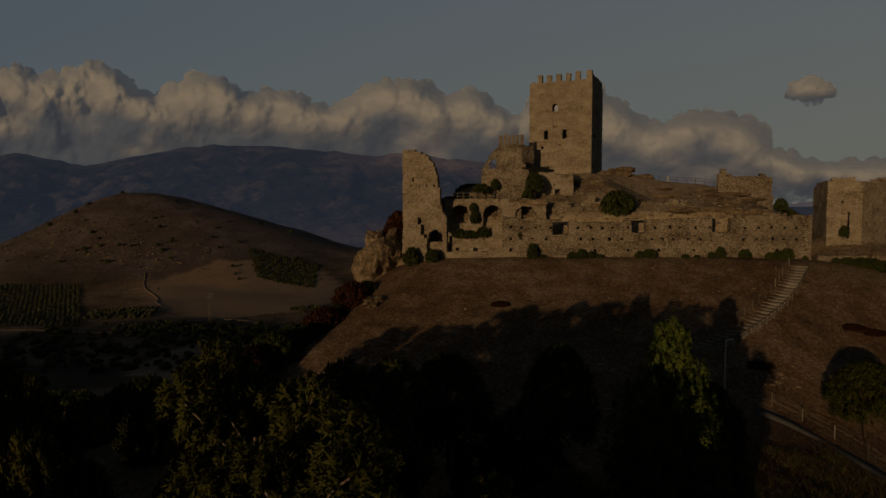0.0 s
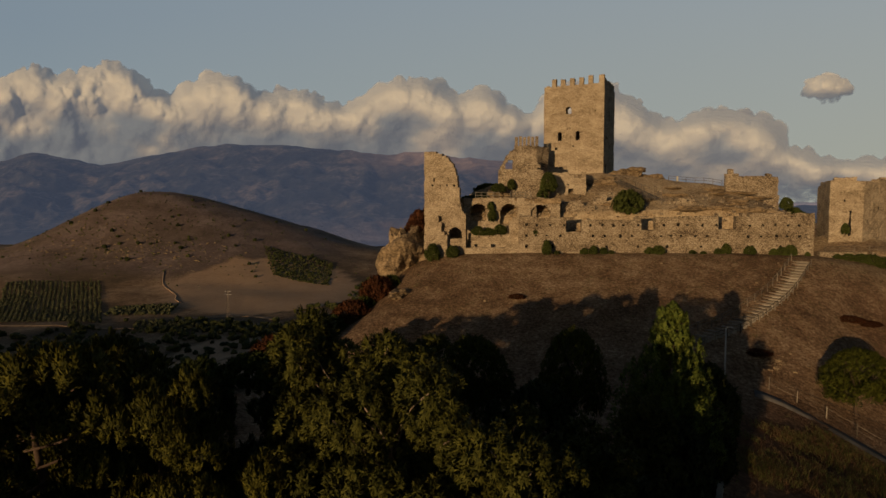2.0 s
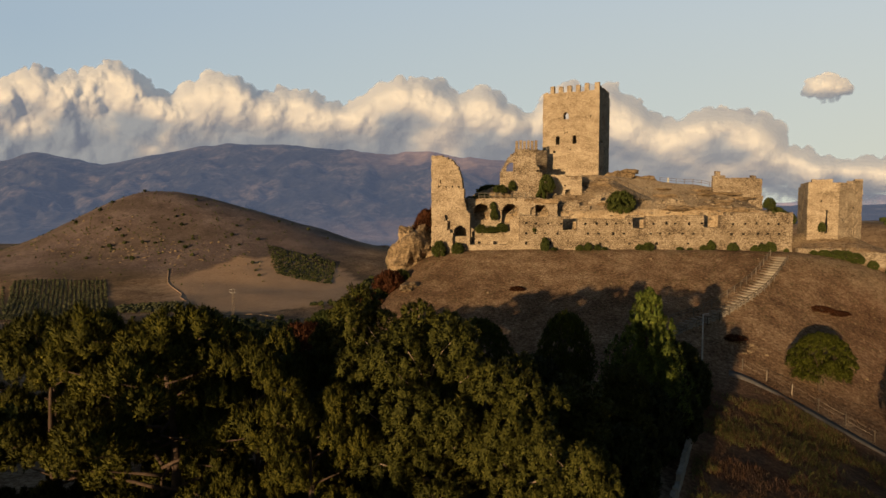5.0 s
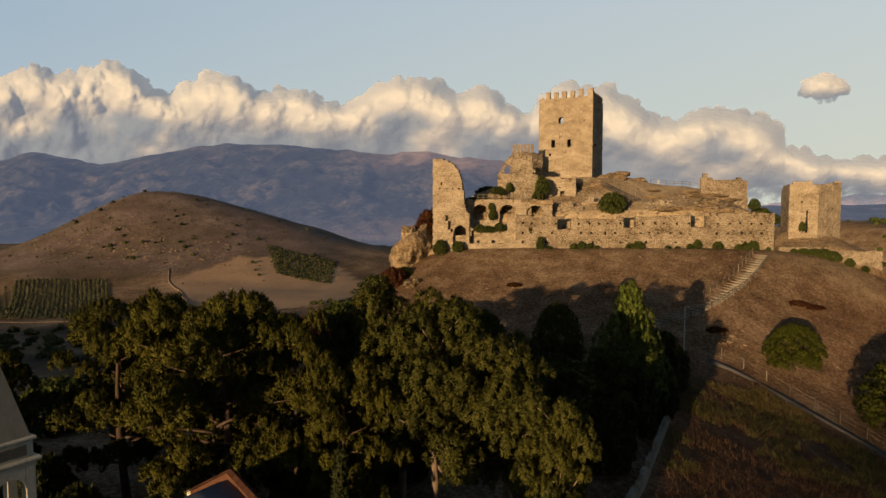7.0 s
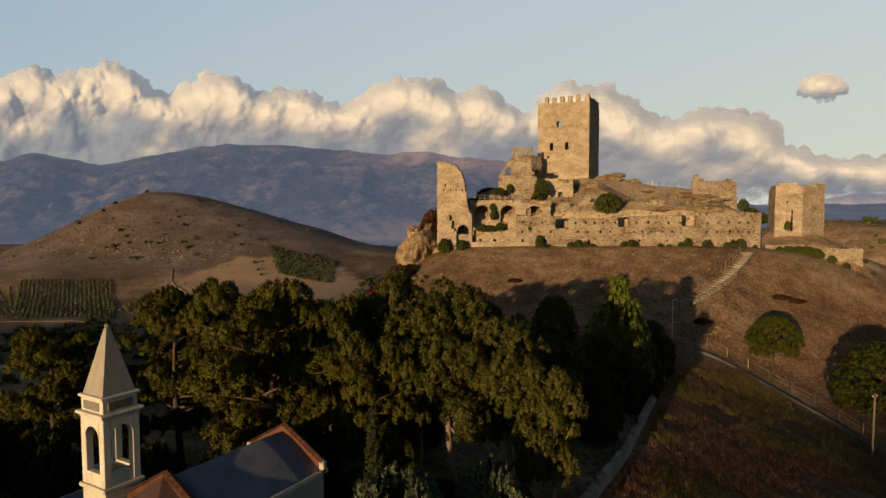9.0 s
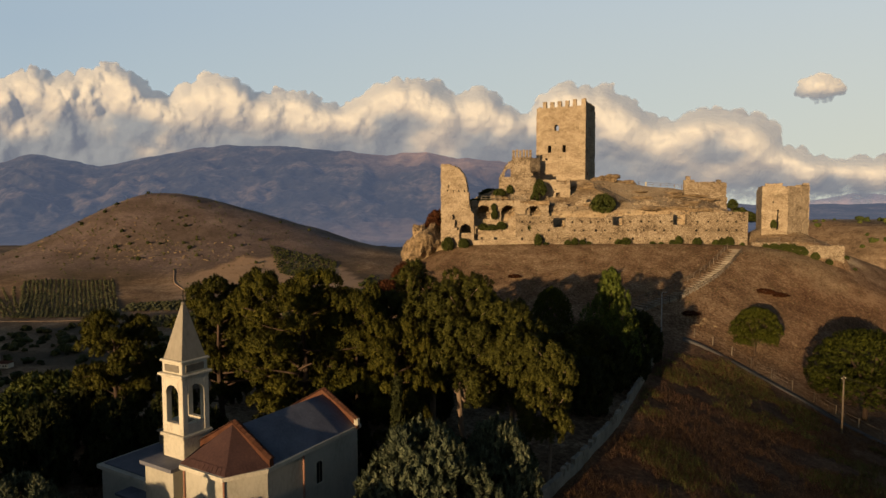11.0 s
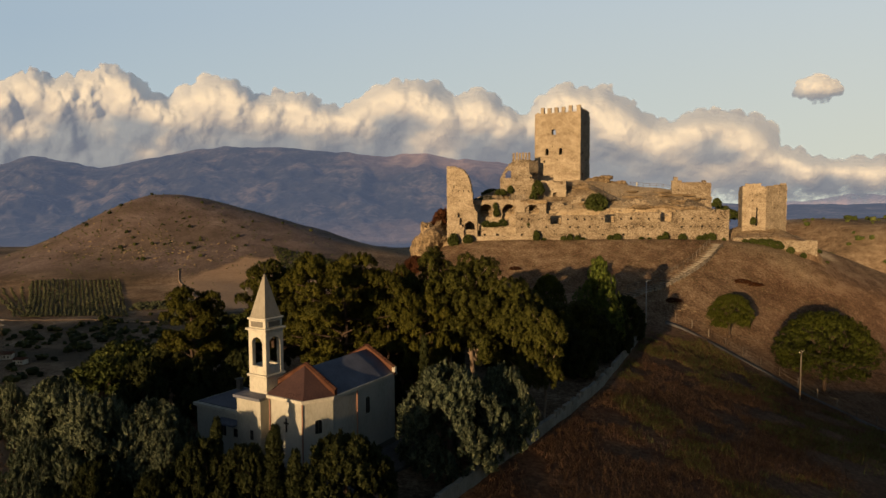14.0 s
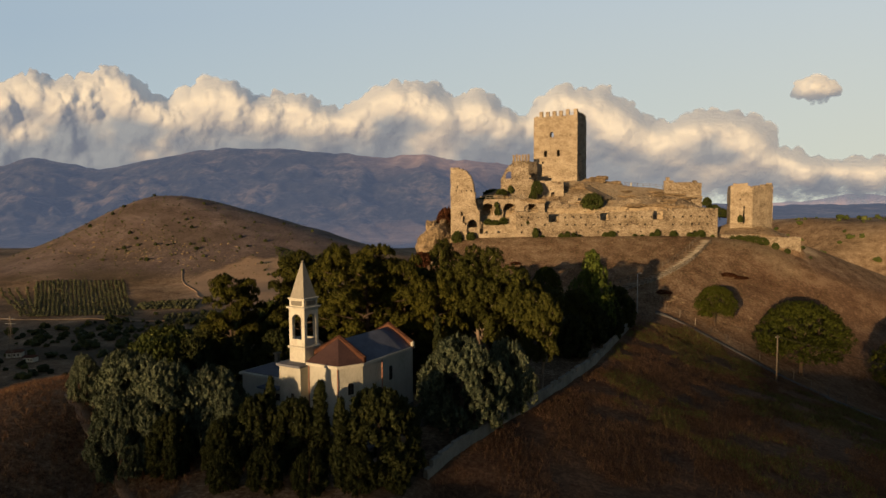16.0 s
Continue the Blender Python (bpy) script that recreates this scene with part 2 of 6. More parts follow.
def ruin_wall(name, start, end, z0, top, thick, material, parent, step=0.6, holes=(), seed=1, rough=0.07, label=""):
    """A masonry wall from start to end (plan points) with an uneven top, openings through it and shallow putlog holes.
    top(u): height of the crest; holes: (u0, u1, v0, v1, kind) with kind 'through', 'arch' (round-headed, through), 'niche' (round-headed, shallow) or 'pit'.
    Its face lies on the line and it thickens to the left of the line's way."""
    rng = random.Random(seed)
    a, b = Vector((*start, 0)), Vector((*end, 0))
    length = (b - a).length
    ud = (b - a) / length
    nd = Vector((-ud.y, ud.x, 0))
    vmax = max(top(length * i / 80) for i in range(81))

    def lines(lo, hi, cuts):
        base = list(np.linspace(lo, hi, max(2, int(round((hi - lo) / step)) + 1)))
        base = [g for g in base if g in (base[0], base[-1]) or all(abs(g - c) > 0.22 * step for c in cuts)]
        out = sorted(set(round(g, 4) for g in base + [c for c in cuts if lo < c < hi]))
        return out
    ucut, vcut = [], []
    for u0, u1, v0, v1, kind in holes:
        ucut += [u0, u1]
        vcut += [v0, v1]
        if kind in ("arch", "niche"):
            ucut += [u0 + (u1 - u0) * k for k in (0.07, 0.2, 0.35, 0.65, 0.8, 0.93)]
            vcut += [v1 - (u1 - u0) * 0.5 * k for k in (1.0, 0.7, 0.4, 0.18, 0.06)]
    us, vs = lines(0, length, ucut), lines(0, vmax, vcut)
    ks = [0.0, min(0.5, thick * 0.5), thick]

    def inside(u, v, k):
        if v > top(u):
            return False
        for u0, u1, v0, v1, kind in holes:
            if u0 < u < u1 and v0 < v < v1 and (k == 0 or kind not in ("pit", "niche")):
                if kind in ("arch", "niche"):
                    r = (u1 - u0) / 2
                    if v > v1 - r and ((u - (u0 + u1) / 2) ** 2 + (v - (v1 - r)) ** 2) > r * r:
                        continue
                return False
        return True
    nu, nv = len(us) - 1, len(vs) - 1
    solid = {(i, j, k): inside((us[i] + us[i + 1]) / 2, (vs[j] + vs[j + 1]) / 2, k) for i in range(nu) for j in range(nv) for k in range(2)}
    index, verts, faces, deep = {}, [], [], []

    def pit_shade(i, j, k):
        """Whether the cell is inside a putlog hole, where shade is painted black."""
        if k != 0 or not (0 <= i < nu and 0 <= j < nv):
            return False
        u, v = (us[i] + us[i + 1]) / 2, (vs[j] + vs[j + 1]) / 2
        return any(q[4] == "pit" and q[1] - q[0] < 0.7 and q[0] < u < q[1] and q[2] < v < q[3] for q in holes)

    def vert(i, j, k):
        if (i, j, k) not in index:
            index[i, j, k] = len(verts)
            u, v, w = us[i], vs[j], ks[k]
            p = a + ud * (u + rng.uniform(-rough, rough)) + nd * (w + rng.uniform(-rough, rough))
            lift = rng.uniform(-rough, rough) * 1.5 if j else 0
            verts.append((p.x, p.y, z0 + v + lift))
        return index[i, j, k]
    sides = (((1, 0, 0), ((1, 0, 0), (1, 1, 0), (1, 1, 1), (1, 0, 1))), ((-1, 0, 0), ((0, 0, 0), (0, 0, 1), (0, 1, 1), (0, 1, 0))),
             ((0, 1, 0), ((0, 1, 0), (0, 1, 1), (1, 1, 1), (1, 1, 0))), ((0, -1, 0), ((0, 0, 0), (1, 0, 0), (1, 0, 1), (0, 0, 1))),
             ((0, 0, 1), ((0, 0, 1), (1, 0, 1), (1, 1, 1), (0, 1, 1))), ((0, 0, -1), ((0, 0, 0), (0, 1, 0), (1, 1, 0), (1, 0, 0))))
    for (i, j, k), full in solid.items():
        if full:
            for (di, dj, dk), quad in sides:
                if not solid.get((i + di, j + dj, k + dk), False):
                    faces.append([vert(i + q[0], j + q[1], k + q[2]) for q in quad])
                    deep.append(1 if pit_shade(i + di, j + dj, k + dk) else 0)
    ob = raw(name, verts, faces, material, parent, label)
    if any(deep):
        # painted shade: pit faces take the near-black material
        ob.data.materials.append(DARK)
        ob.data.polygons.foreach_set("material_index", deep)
    return ob


def profile(points, rag=0.25, seed=3):
    """A crest line through (u, height) points, with a ragged edge."""
    us, hs = [p[0] for p in points], [p[1] for p in points]

    def top(u):
        r = noise.noise(Vector((u * 0.9, seed * 7.3, 0))) * rag + noise.noise(Vector((u * 2.7, seed * 3.1, 5))) * rag * 0.6
        return float(np.interp(u, us, hs)) + r
    return top


# ---- the lie of the land ----
def softplus(v, w):
    return w * np.logaddexp(0, np.asarray(v, float) / w)


def land(x, y, fine=True):
    """Height of the ground at x, y (arrays or numbers)."""
    x, y = np.asarray(x, float), np.asarray(y, float)
    near = 5.3 + 0.008 * (np.clip(y, 0, 143) - 45)
    edge = np.interp(y, [20, 40, 50, 98, 110, 130, 143, 160], [-8, -4, -1, 17, 24, 36, 46.5, 63])
    fall = np.interp(y, [40, 60, 98, 130], [0.15, 0.175, 0.36, 0.40])
    hill = 0.355 * (softplus(y - 110, 1.5) - softplus(y - 142.5, 1.0))
    hill = hill - 0.02 * np.clip(np.abs(x - 12) - 18, 0, 60) * np.clip((y - 110) / 30, 0, 1)
    z = near + hill - fall * softplus(x - edge, 3.0)
    # the castle's yard behind its front wall, rising to the keep
    u = np.clip((y - 146.9 - 0.088 * np.clip(x + 2, 0, 48)) / 2.4, 0, 1)
    inside = u * u * (3 - 2 * u) * np.clip((x + 16) / 3, 0, 1) * np.clip((45.5 - x) / 3, 0, 1)
    yard = 5.4 + np.clip((y - 148) * 0.42, 0, 8.6) - (np.clip((x - 14) * 0.11, 0, 9) + 0.22 * np.clip(x - 38, 0, 9)) * np.clip((y - 150) / 14, 0, 1)
    yard = yard - 0.36 * np.clip(-2 - x, 0, 30) * np.clip((y - 150) / 8, 0, 1)
    z = z + inside * yard + 0.25 * inside * fbm(x / 2.2, y / 2.2, 4, 6.0)
    # the made-up ground round the east tower
    e = np.clip((y - 147.5) / 0.8, 0, 1) * np.clip((x - 44.2) / 1.5, 0, 1) * np.clip((63.5 - x) / 2.5, 0, 1) * np.clip((174 - y) / 8, 0, 1)
    made = 17.4 - 0.055 * (x - 44.5) + 4.0 * np.exp(-(((x - 52.5) / 7.5) ** 2) - ((y - 156) / 6) ** 2)
    z = z + e * np.clip(made - z, 0, 20)
    z = z - 0.45 * softplus(y - 178, 3.0)
    # the steep western flank
    west = np.interp(y, [20, 45, 60, 100, 128, 143, 160], [58, 52, 47, 36, 22, 20, 22])
    z = z - np.interp(y, [50, 100, 140], [0.5, 0.6, 1.3]) * softplus(-x - west, 2.5) - 0.3 * softplus(x - 130, 10)
    z = z + 2.6 * np.exp(-(((x + 42) / 9) ** 2) - ((y - 38) / 14) ** 2) - 1.6 * np.exp(-(((x + 30) / 5) ** 2) - ((y - 40) / 10) ** 2)
    z = z + 0.14 * np.clip(y - 42, -18, 9) * np.clip((-22 - x) / 6, 0, 1) * np.clip((80 - y) / 20, 0, 1)
    z = z - 0.35 * softplus(-y - 40, 8) - 0.9 * np.exp(-(((x + 4.6) / 2.6) ** 2) - ((y - 38.0) / 3.2) ** 2)
    # the wide valley with its round hill
    far = np.hypot(x, y)
    low = np.interp(far, [0, 700, 1300, 1750, 4800], [-64, -62, -56, -92, -110]) + 7 * fbm(x / 260, y / 260, 4, 3.0) * np.clip(far / 300, 0, 1)
    sx = np.where(x < -525, 155.0, 280.0)
    low = low + 114 * np.exp(-((((x + 525) / sx) ** 2 + ((y - 870) / 190) ** 2 + 0.02) ** 0.92)) + 3.0 * fbm(x / 60, y / 60, 4, 5.0) * np.clip((far - 300) / 300, 0, 1)
    east = -62 + 122 * np.exp(-(((x - 235) / 150) ** 2) - ((y - 390) / 140) ** 2)
    low = np.maximum(low, 19 - softplus(19 - east, 4.0) + 2.5 * fbm(x / 45, y / 45, 4, 15.0))
    # the long ridge far behind, on which the setting sun stands
    # never in view; its crest is shaped to hold sun off the low ground
    crest = 141.6 + np.interp(x, [-3000, -1500, -590, -570, -550, -535, -500, 200, 2000], [-60, -34, -18, -13, -1.5, -1, -4, -6, -60]) + 1.2 * fbm(x / 90, y * 0, 3, 11.0)
    low = np.maximum(low, -64 + (crest + 64) * np.exp(-(((y + 1300) / 170) ** 4)))
    z = 5.0 * np.logaddexp(z / 5.0, low / 5.0)
    if fine:
        z = z + 0.16 * fbm(x / 3.1, y / 3.1, 4, 1.0) * np.clip(1.2 - far / 400, 0.2, 1)
    return z


def ground_z(x, y):
    return float(land(x, y, False))


# ---- ground ----
def inside_plan(x, y, plan):
    """Whether points lie inside a plan polygon."""
    hit = np.zeros(np.shape(x), bool)
    for (x0, y0), (x1, y1) in zip(plan, plan[1:] + plan[:1]):
        cross = (y0 > y) != (y1 > y)
        hit ^= cross & (x < (x1 - x0) * (y - y0) / (y1 - y0 + 1e-9) + x0)
    return hit


WALL_LINE = [(-6.9, 39.6), (-5.4, 43.2), (-3.6, 47.0), (-1.5, 51.9), (1.1, 56.9), (4.1, 63.7), (8.0, 73.2), (12.2, 85.8), (16.0, 97.8), (17.4, 102.0)]
STUBBLE = [(-360, 600), (-345, 660), (-325, 712), (-262, 716), (-215, 724), (-150, 640), (-176, 552), (-236, 512), (-300, 528)]
STUBBLE_LOW = [(-215, 360), (-215, 440), (-165, 450), (-130, 400), (-140, 330)]


def zones(x, y):
    """Shares of weedy field, pale bare ground, straw stubble, haze-tinted brown heath and dark scrub at x, y."""
    wob = 2.0 * fbm(x / 7, y / 7, 3, 2.0)
    wall_x = np.interp(y, [p[1] for p in WALL_LINE], [p[0] for p in WALL_LINE])
    weed = np.clip((x - wall_x + 1) / 2, 0, 1) * np.clip((108 + wob - y - 0.45 * np.clip(x - 24, 0, 60)) / 4, 0, 1)
    weed = np.maximum(weed, 0.15 * np.clip((-24 - x + wob) / 3, 0, 1) * np.clip((62 - y) / 6, 0, 1))
    weed = np.maximum(weed, 0.6 * np.clip((x - 33 + wob - 0.35 * np.clip(y - 112, 0, 60)) / 9, 0, 1) * np.clip((150 - y) / 10, 0, 1))
    pale = np.clip((y - 146 - 0.088 * (x + 2)) / 2, 0, 1) * np.clip((x + 14) / 2, 0, 1) * np.clip((70 - x) / 4, 0, 1) * np.clip((190 - y) / 8, 0, 1)
    pale = np.maximum(pale, np.clip(1.3 - np.hypot(x + 30.5 + 0.62 * (y - 41), 0) / 1.0, 0, 1) * np.clip((50 - y) / 4, 0, 1) * np.clip((y - 25) / 4, 0, 1))
    pale = np.maximum(pale, 0.5 * np.clip((x - 38) / 6, 0, 1) * np.clip((60 - x) / 5, 0, 1) * np.clip((y - 136 + wob) / 5, 0, 1) * np.clip((165 - y) / 5, 0, 1))
    pale = np.maximum(pale, 0.28 * np.clip((x - 62) / 12, 0, 1) * np.clip((y - 150) / 15, 0, 1) * np.clip((600 - y) / 100, 0, 1) * np.clip(0.75 + 1.6 * fbm(x / 26, y / 26, 4, 27.0), 0, 1))
    straw = np.maximum(inside_plan(x, y, STUBBLE), inside_plan(x, y, STUBBLE_LOW)) * 1.0
    far = np.hypot(x, y)
    straw = np.maximum(straw, 0.7 * np.clip((far - 950) / 250, 0, 1) * np.clip(0.5 + 2.5 * fbm(x / 150, y / 110, 3, 19.0), 0, 1))
    scrub = np.clip((fbm(x / 45, y / 45, 4, 9.0) + 0.15) * 3, 0, 1) * np.clip((far - 150) / 60, 0, 1) * (1 - straw) * np.clip((-30 - land(x, y, False)) / 12, 0.4, 1)
    heath = np.clip((far - 480) / 120, 0, 1) * np.clip((1250 - far) / 100, 0, 1) * np.clip((-200 - x) / 60, 0, 1) * np.clip((land(x, y, False) + 46) / 8, 0, 1) * (1 - straw)
    return weed, pale, straw, heath, scrub


def ground_material():
    m = bpy.data.materials.new("dry_hillside")
    m.use_nodes = True
    n, l = m.node_tree.nodes, m.node_tree.links
    b = n["Principled BSDF"]
    geo = n.new("ShaderNodeNewGeometry")

    def noise_at(scale, detail=6, rough=0.6):
        t = n.new("ShaderNodeTexNoise")
        t.inputs["Scale"].default_value, t.inputs["Detail"].default_value, t.inputs["Roughness"].default_value = scale, detail, rough
        l.new(geo.outputs["Position"], t.inputs[0])
        return t.outputs[0]

    def blend(a, b_, f):
        x = n.new("ShaderNodeMix")
        if isinstance(f, float):
            x.inputs[0].default_value = f
        else:
            l.new(f, x.inputs[0])
        l.new(a, x.inputs[2])
        l.new(b_, x.inputs[3])
        return x.outputs[0]
    coarse, mid, fine = noise_at(0.035, 7, 0.65), noise_at(0.3, 7, 0.65), noise_at(2.6, 8, 0.75)
    value = blend(blend(coarse, mid, 0.5), fine, 0.5)
    colour = ramp_of(n, [(0.41, (0.05643, 0.03264, 0.01879)), (0.465, (0.1334, 0.08424, 0.04907)), (0.525, (0.2257, 0.1495, 0.08874)), (0.585, (0.3899, 0.2948, 0.1931))]).outputs[0]
    l.new(value, colour.node.inputs[0])
    for name, stops in (("weed", [(0.40, (0.0478, 0.02394, 0.01292)), (0.5, (0.1097, 0.05852, 0.0323)), (0.58, (0.1968, 0.113, 0.06202))]),
                        ("pale", [(0.40, (0.10, 0.066, 0.038)), (0.46, (0.25, 0.18, 0.105)), (0.52, (0.40, 0.31, 0.195)), (0.60, (0.54, 0.445, 0.305))]),
                        ("straw", [(0.38, (0.23, 0.152, 0.096)), (0.5, (0.33, 0.228, 0.148)), (0.64, (0.41, 0.295, 0.20))]),
                        # brown heath with the distance haze mixed into its colour
                        ("heath", [(0.40, (0.04749, 0.03631, 0.03422)), (0.47, (0.1108, 0.08169, 0.07239)), (0.53, (0.1636, 0.1226, 0.1079)), (0.60, (0.2638, 0.2156, 0.1974))]),
                        ("scrub", [(0.38, (0.028, 0.023, 0.014)), (0.5, (0.078, 0.058, 0.037)), (0.64, (0.15, 0.105, 0.066))])):
        r = ramp_of(n, stops)
        l.new(value, r.inputs[0])
        at = n.new("ShaderNodeAttribute")
        at.attribute_name = name
        mc = n.new("ShaderNodeMix")
        mc.data_type = "RGBA"
        l.new(at.outputs["Fac"], mc.inputs[0])
        l.new(colour, mc.inputs[6])
        l.new(r.outputs[0], mc.inputs[7])
        colour = mc.outputs[2]
    l.new(colour, b.inputs["Base Color"])
    b.inputs["Roughness"].default_value, b.inputs["Specular IOR Level"].default_value = 0.95, 0.1
    bp = n.new("ShaderNodeBump")
    bp.inputs["Strength"].default_value, bp.inputs["Distance"].default_value = 0.9, 0.35
    l.new(value, bp.inputs["Height"])
    l.new(bp.outputs[0], b.inputs["Normal"])
    return m


GROUND = ground_material()


def build_ground():
    def axis(fine_lo, fine_hi, step, lo, hi, growth):
        mid = list(np.arange(fine_lo, fine_hi + 0.01, step))
        up, d, v = [], step, fine_hi
        while v < hi:
            d *= growth
            v += d
            up.append(v)
        down, d, v = [], step, fine_lo
        while v > lo:
            d *= growth
            v -= d
            down.append(v)
        return np.array(down[::-1] + mid + up)
    xs = axis(-60, 75, 0.9, -6000, 6000, 1.034)
    ys = axis(25, 185, 0.8, -3000, 4900, 1.025)
    gx, gy = np.meshgrid(xs, ys)
    gz = land(gx, gy)
    nx, ny = len(xs), len(ys)
    me = bpy.data.meshes.new("ground")
    me.vertices.add(nx * ny)
    me.vertices.foreach_set("co", np.stack([gx, gy, gz], -1).ravel())
    i = (np.arange(ny - 1)[:, None] * nx + np.arange(nx - 1)[None]).ravel()
    quads = np.stack([i, i + 1, i + nx + 1, i + nx], -1).ravel()
    me.loops.add(len(quads))
    me.loops.foreach_set("vertex_index", quads)
    me.polygons.add(len(i))
    me.polygons.foreach_set("loop_start", np.arange(len(i)) * 4)
    me.update(calc_edges=True)
    me.shade_smooth()
    for name, share in zip(("weed", "pale", "straw", "heath", "scrub"), zones(gx, gy)):
        me.attributes.new(name, "FLOAT", "POINT").data.foreach_set("value", np.asarray(share, np.float32).ravel())
    return tagged(link_mesh("ground", me, GROUND), "dry brown hillside, fields and valley floor", "ground", kind="structure")


build_ground()


# ---- the keep ----
def keep():
    turn = math.radians(-17)
    t = thing("keep_tower", "square tawny stone keep with battlements on the hilltop", "tower", (9.8, 177.0, 0), turn)
    w, d, z0, zt = 12.0, 11.6, 29.0, 49.2
    h = zt - z0
    hw, hd = w / 2, d / 2
    flat = profile([(0, h), (60, h)], 0.05)
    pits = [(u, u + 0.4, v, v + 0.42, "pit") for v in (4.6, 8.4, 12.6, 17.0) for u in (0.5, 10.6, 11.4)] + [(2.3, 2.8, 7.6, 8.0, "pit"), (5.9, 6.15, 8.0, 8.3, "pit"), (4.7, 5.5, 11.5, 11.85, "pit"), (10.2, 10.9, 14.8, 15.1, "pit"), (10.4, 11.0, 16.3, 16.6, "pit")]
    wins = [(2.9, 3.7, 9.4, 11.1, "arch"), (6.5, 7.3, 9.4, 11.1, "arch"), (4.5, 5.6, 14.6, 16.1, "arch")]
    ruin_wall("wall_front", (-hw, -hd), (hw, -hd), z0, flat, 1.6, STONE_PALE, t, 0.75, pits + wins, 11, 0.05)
    ruin_wall("wall_right", (hw, -hd), (hw, hd), z0, flat, 1.6, STONE_PALE, t, 0.75, [(5.2, 6.3, 13.6, 15.6, "arch"), (1.2, 4.2, 9.6, 10.1, "pit"), (2.0, 3.2, 2.0, 4.6, "pit"), (6, 6.4, 8, 8.4, "pit")], 12, 0.05)
    ruin_wall("wall_back", (hw, hd), (-hw, hd), z0, flat, 1.6, STONE_PALE, t, 0.75, [(8.0, 10.8, 15.2, 18.8, "arch")], 13, 0.05)
    ruin_wall("wall_left", (-hw, hd), (-hw, -hd), z0, flat, 1.6, STONE_PALE, t, 0.75, [], 14, 0.05)
    box_part("roof_terrace", (-hw + 1.5, -hd + 1.5, zt - 1.3), (hw - 1.5, hd - 1.5, zt - 1.0), STONE, t, 0)
    rng = random.Random(5)
    at = [(-hw + 2.0 + 1.83 * k, -hd) for k in range(5)] + [(hw - 0.55, -hd)]
    for k, (x, y) in enumerate(at):
        wide = 0.95 if k < 5 else 1.1
        box_part("merlon", (x - wide / 2, y + 0.02, zt - 0.1), (x + wide / 2, y + 0.72, zt + 1.55 + rng.uniform(-0.25, 0.15)), STONE_PALE, t, 0.06, jitter=0.05, rng=rng)
    for k in range(6):
        y = -hd + 1.9 + 1.75 * k
        box_part("merlon", (hw - 0.72, y - 0.45, zt - 0.1), (hw - 0.02, y + 0.45, zt + 1.35 + rng.uniform(-0.3, 0.1)), STONE_PALE, t, 0.06, jitter=0.05, rng=rng)
        box_part("merlon", (-hw + 0.02, y - 0.45, zt - 0.1), (-hw + 0.72, y + 0.45, zt + 0.3 + rng.uniform(-0.2, 0.4)), STONE_PALE, t, 0.06, jitter=0.05, rng=rng)
    return t


keep()


# ---- curtain wall, ruins ----
def pits_row(lo, hi, v, gap, rng):
    out, u = [], lo
    while u < hi:
        out.append((u, u + 0.40, v + rng.uniform(-0.08, 0.08), v + 0.42 + rng.uniform(-0.05, 0.05), "pit"))
        u += gap * rng.uniform(0.75, 1.3)
    return out


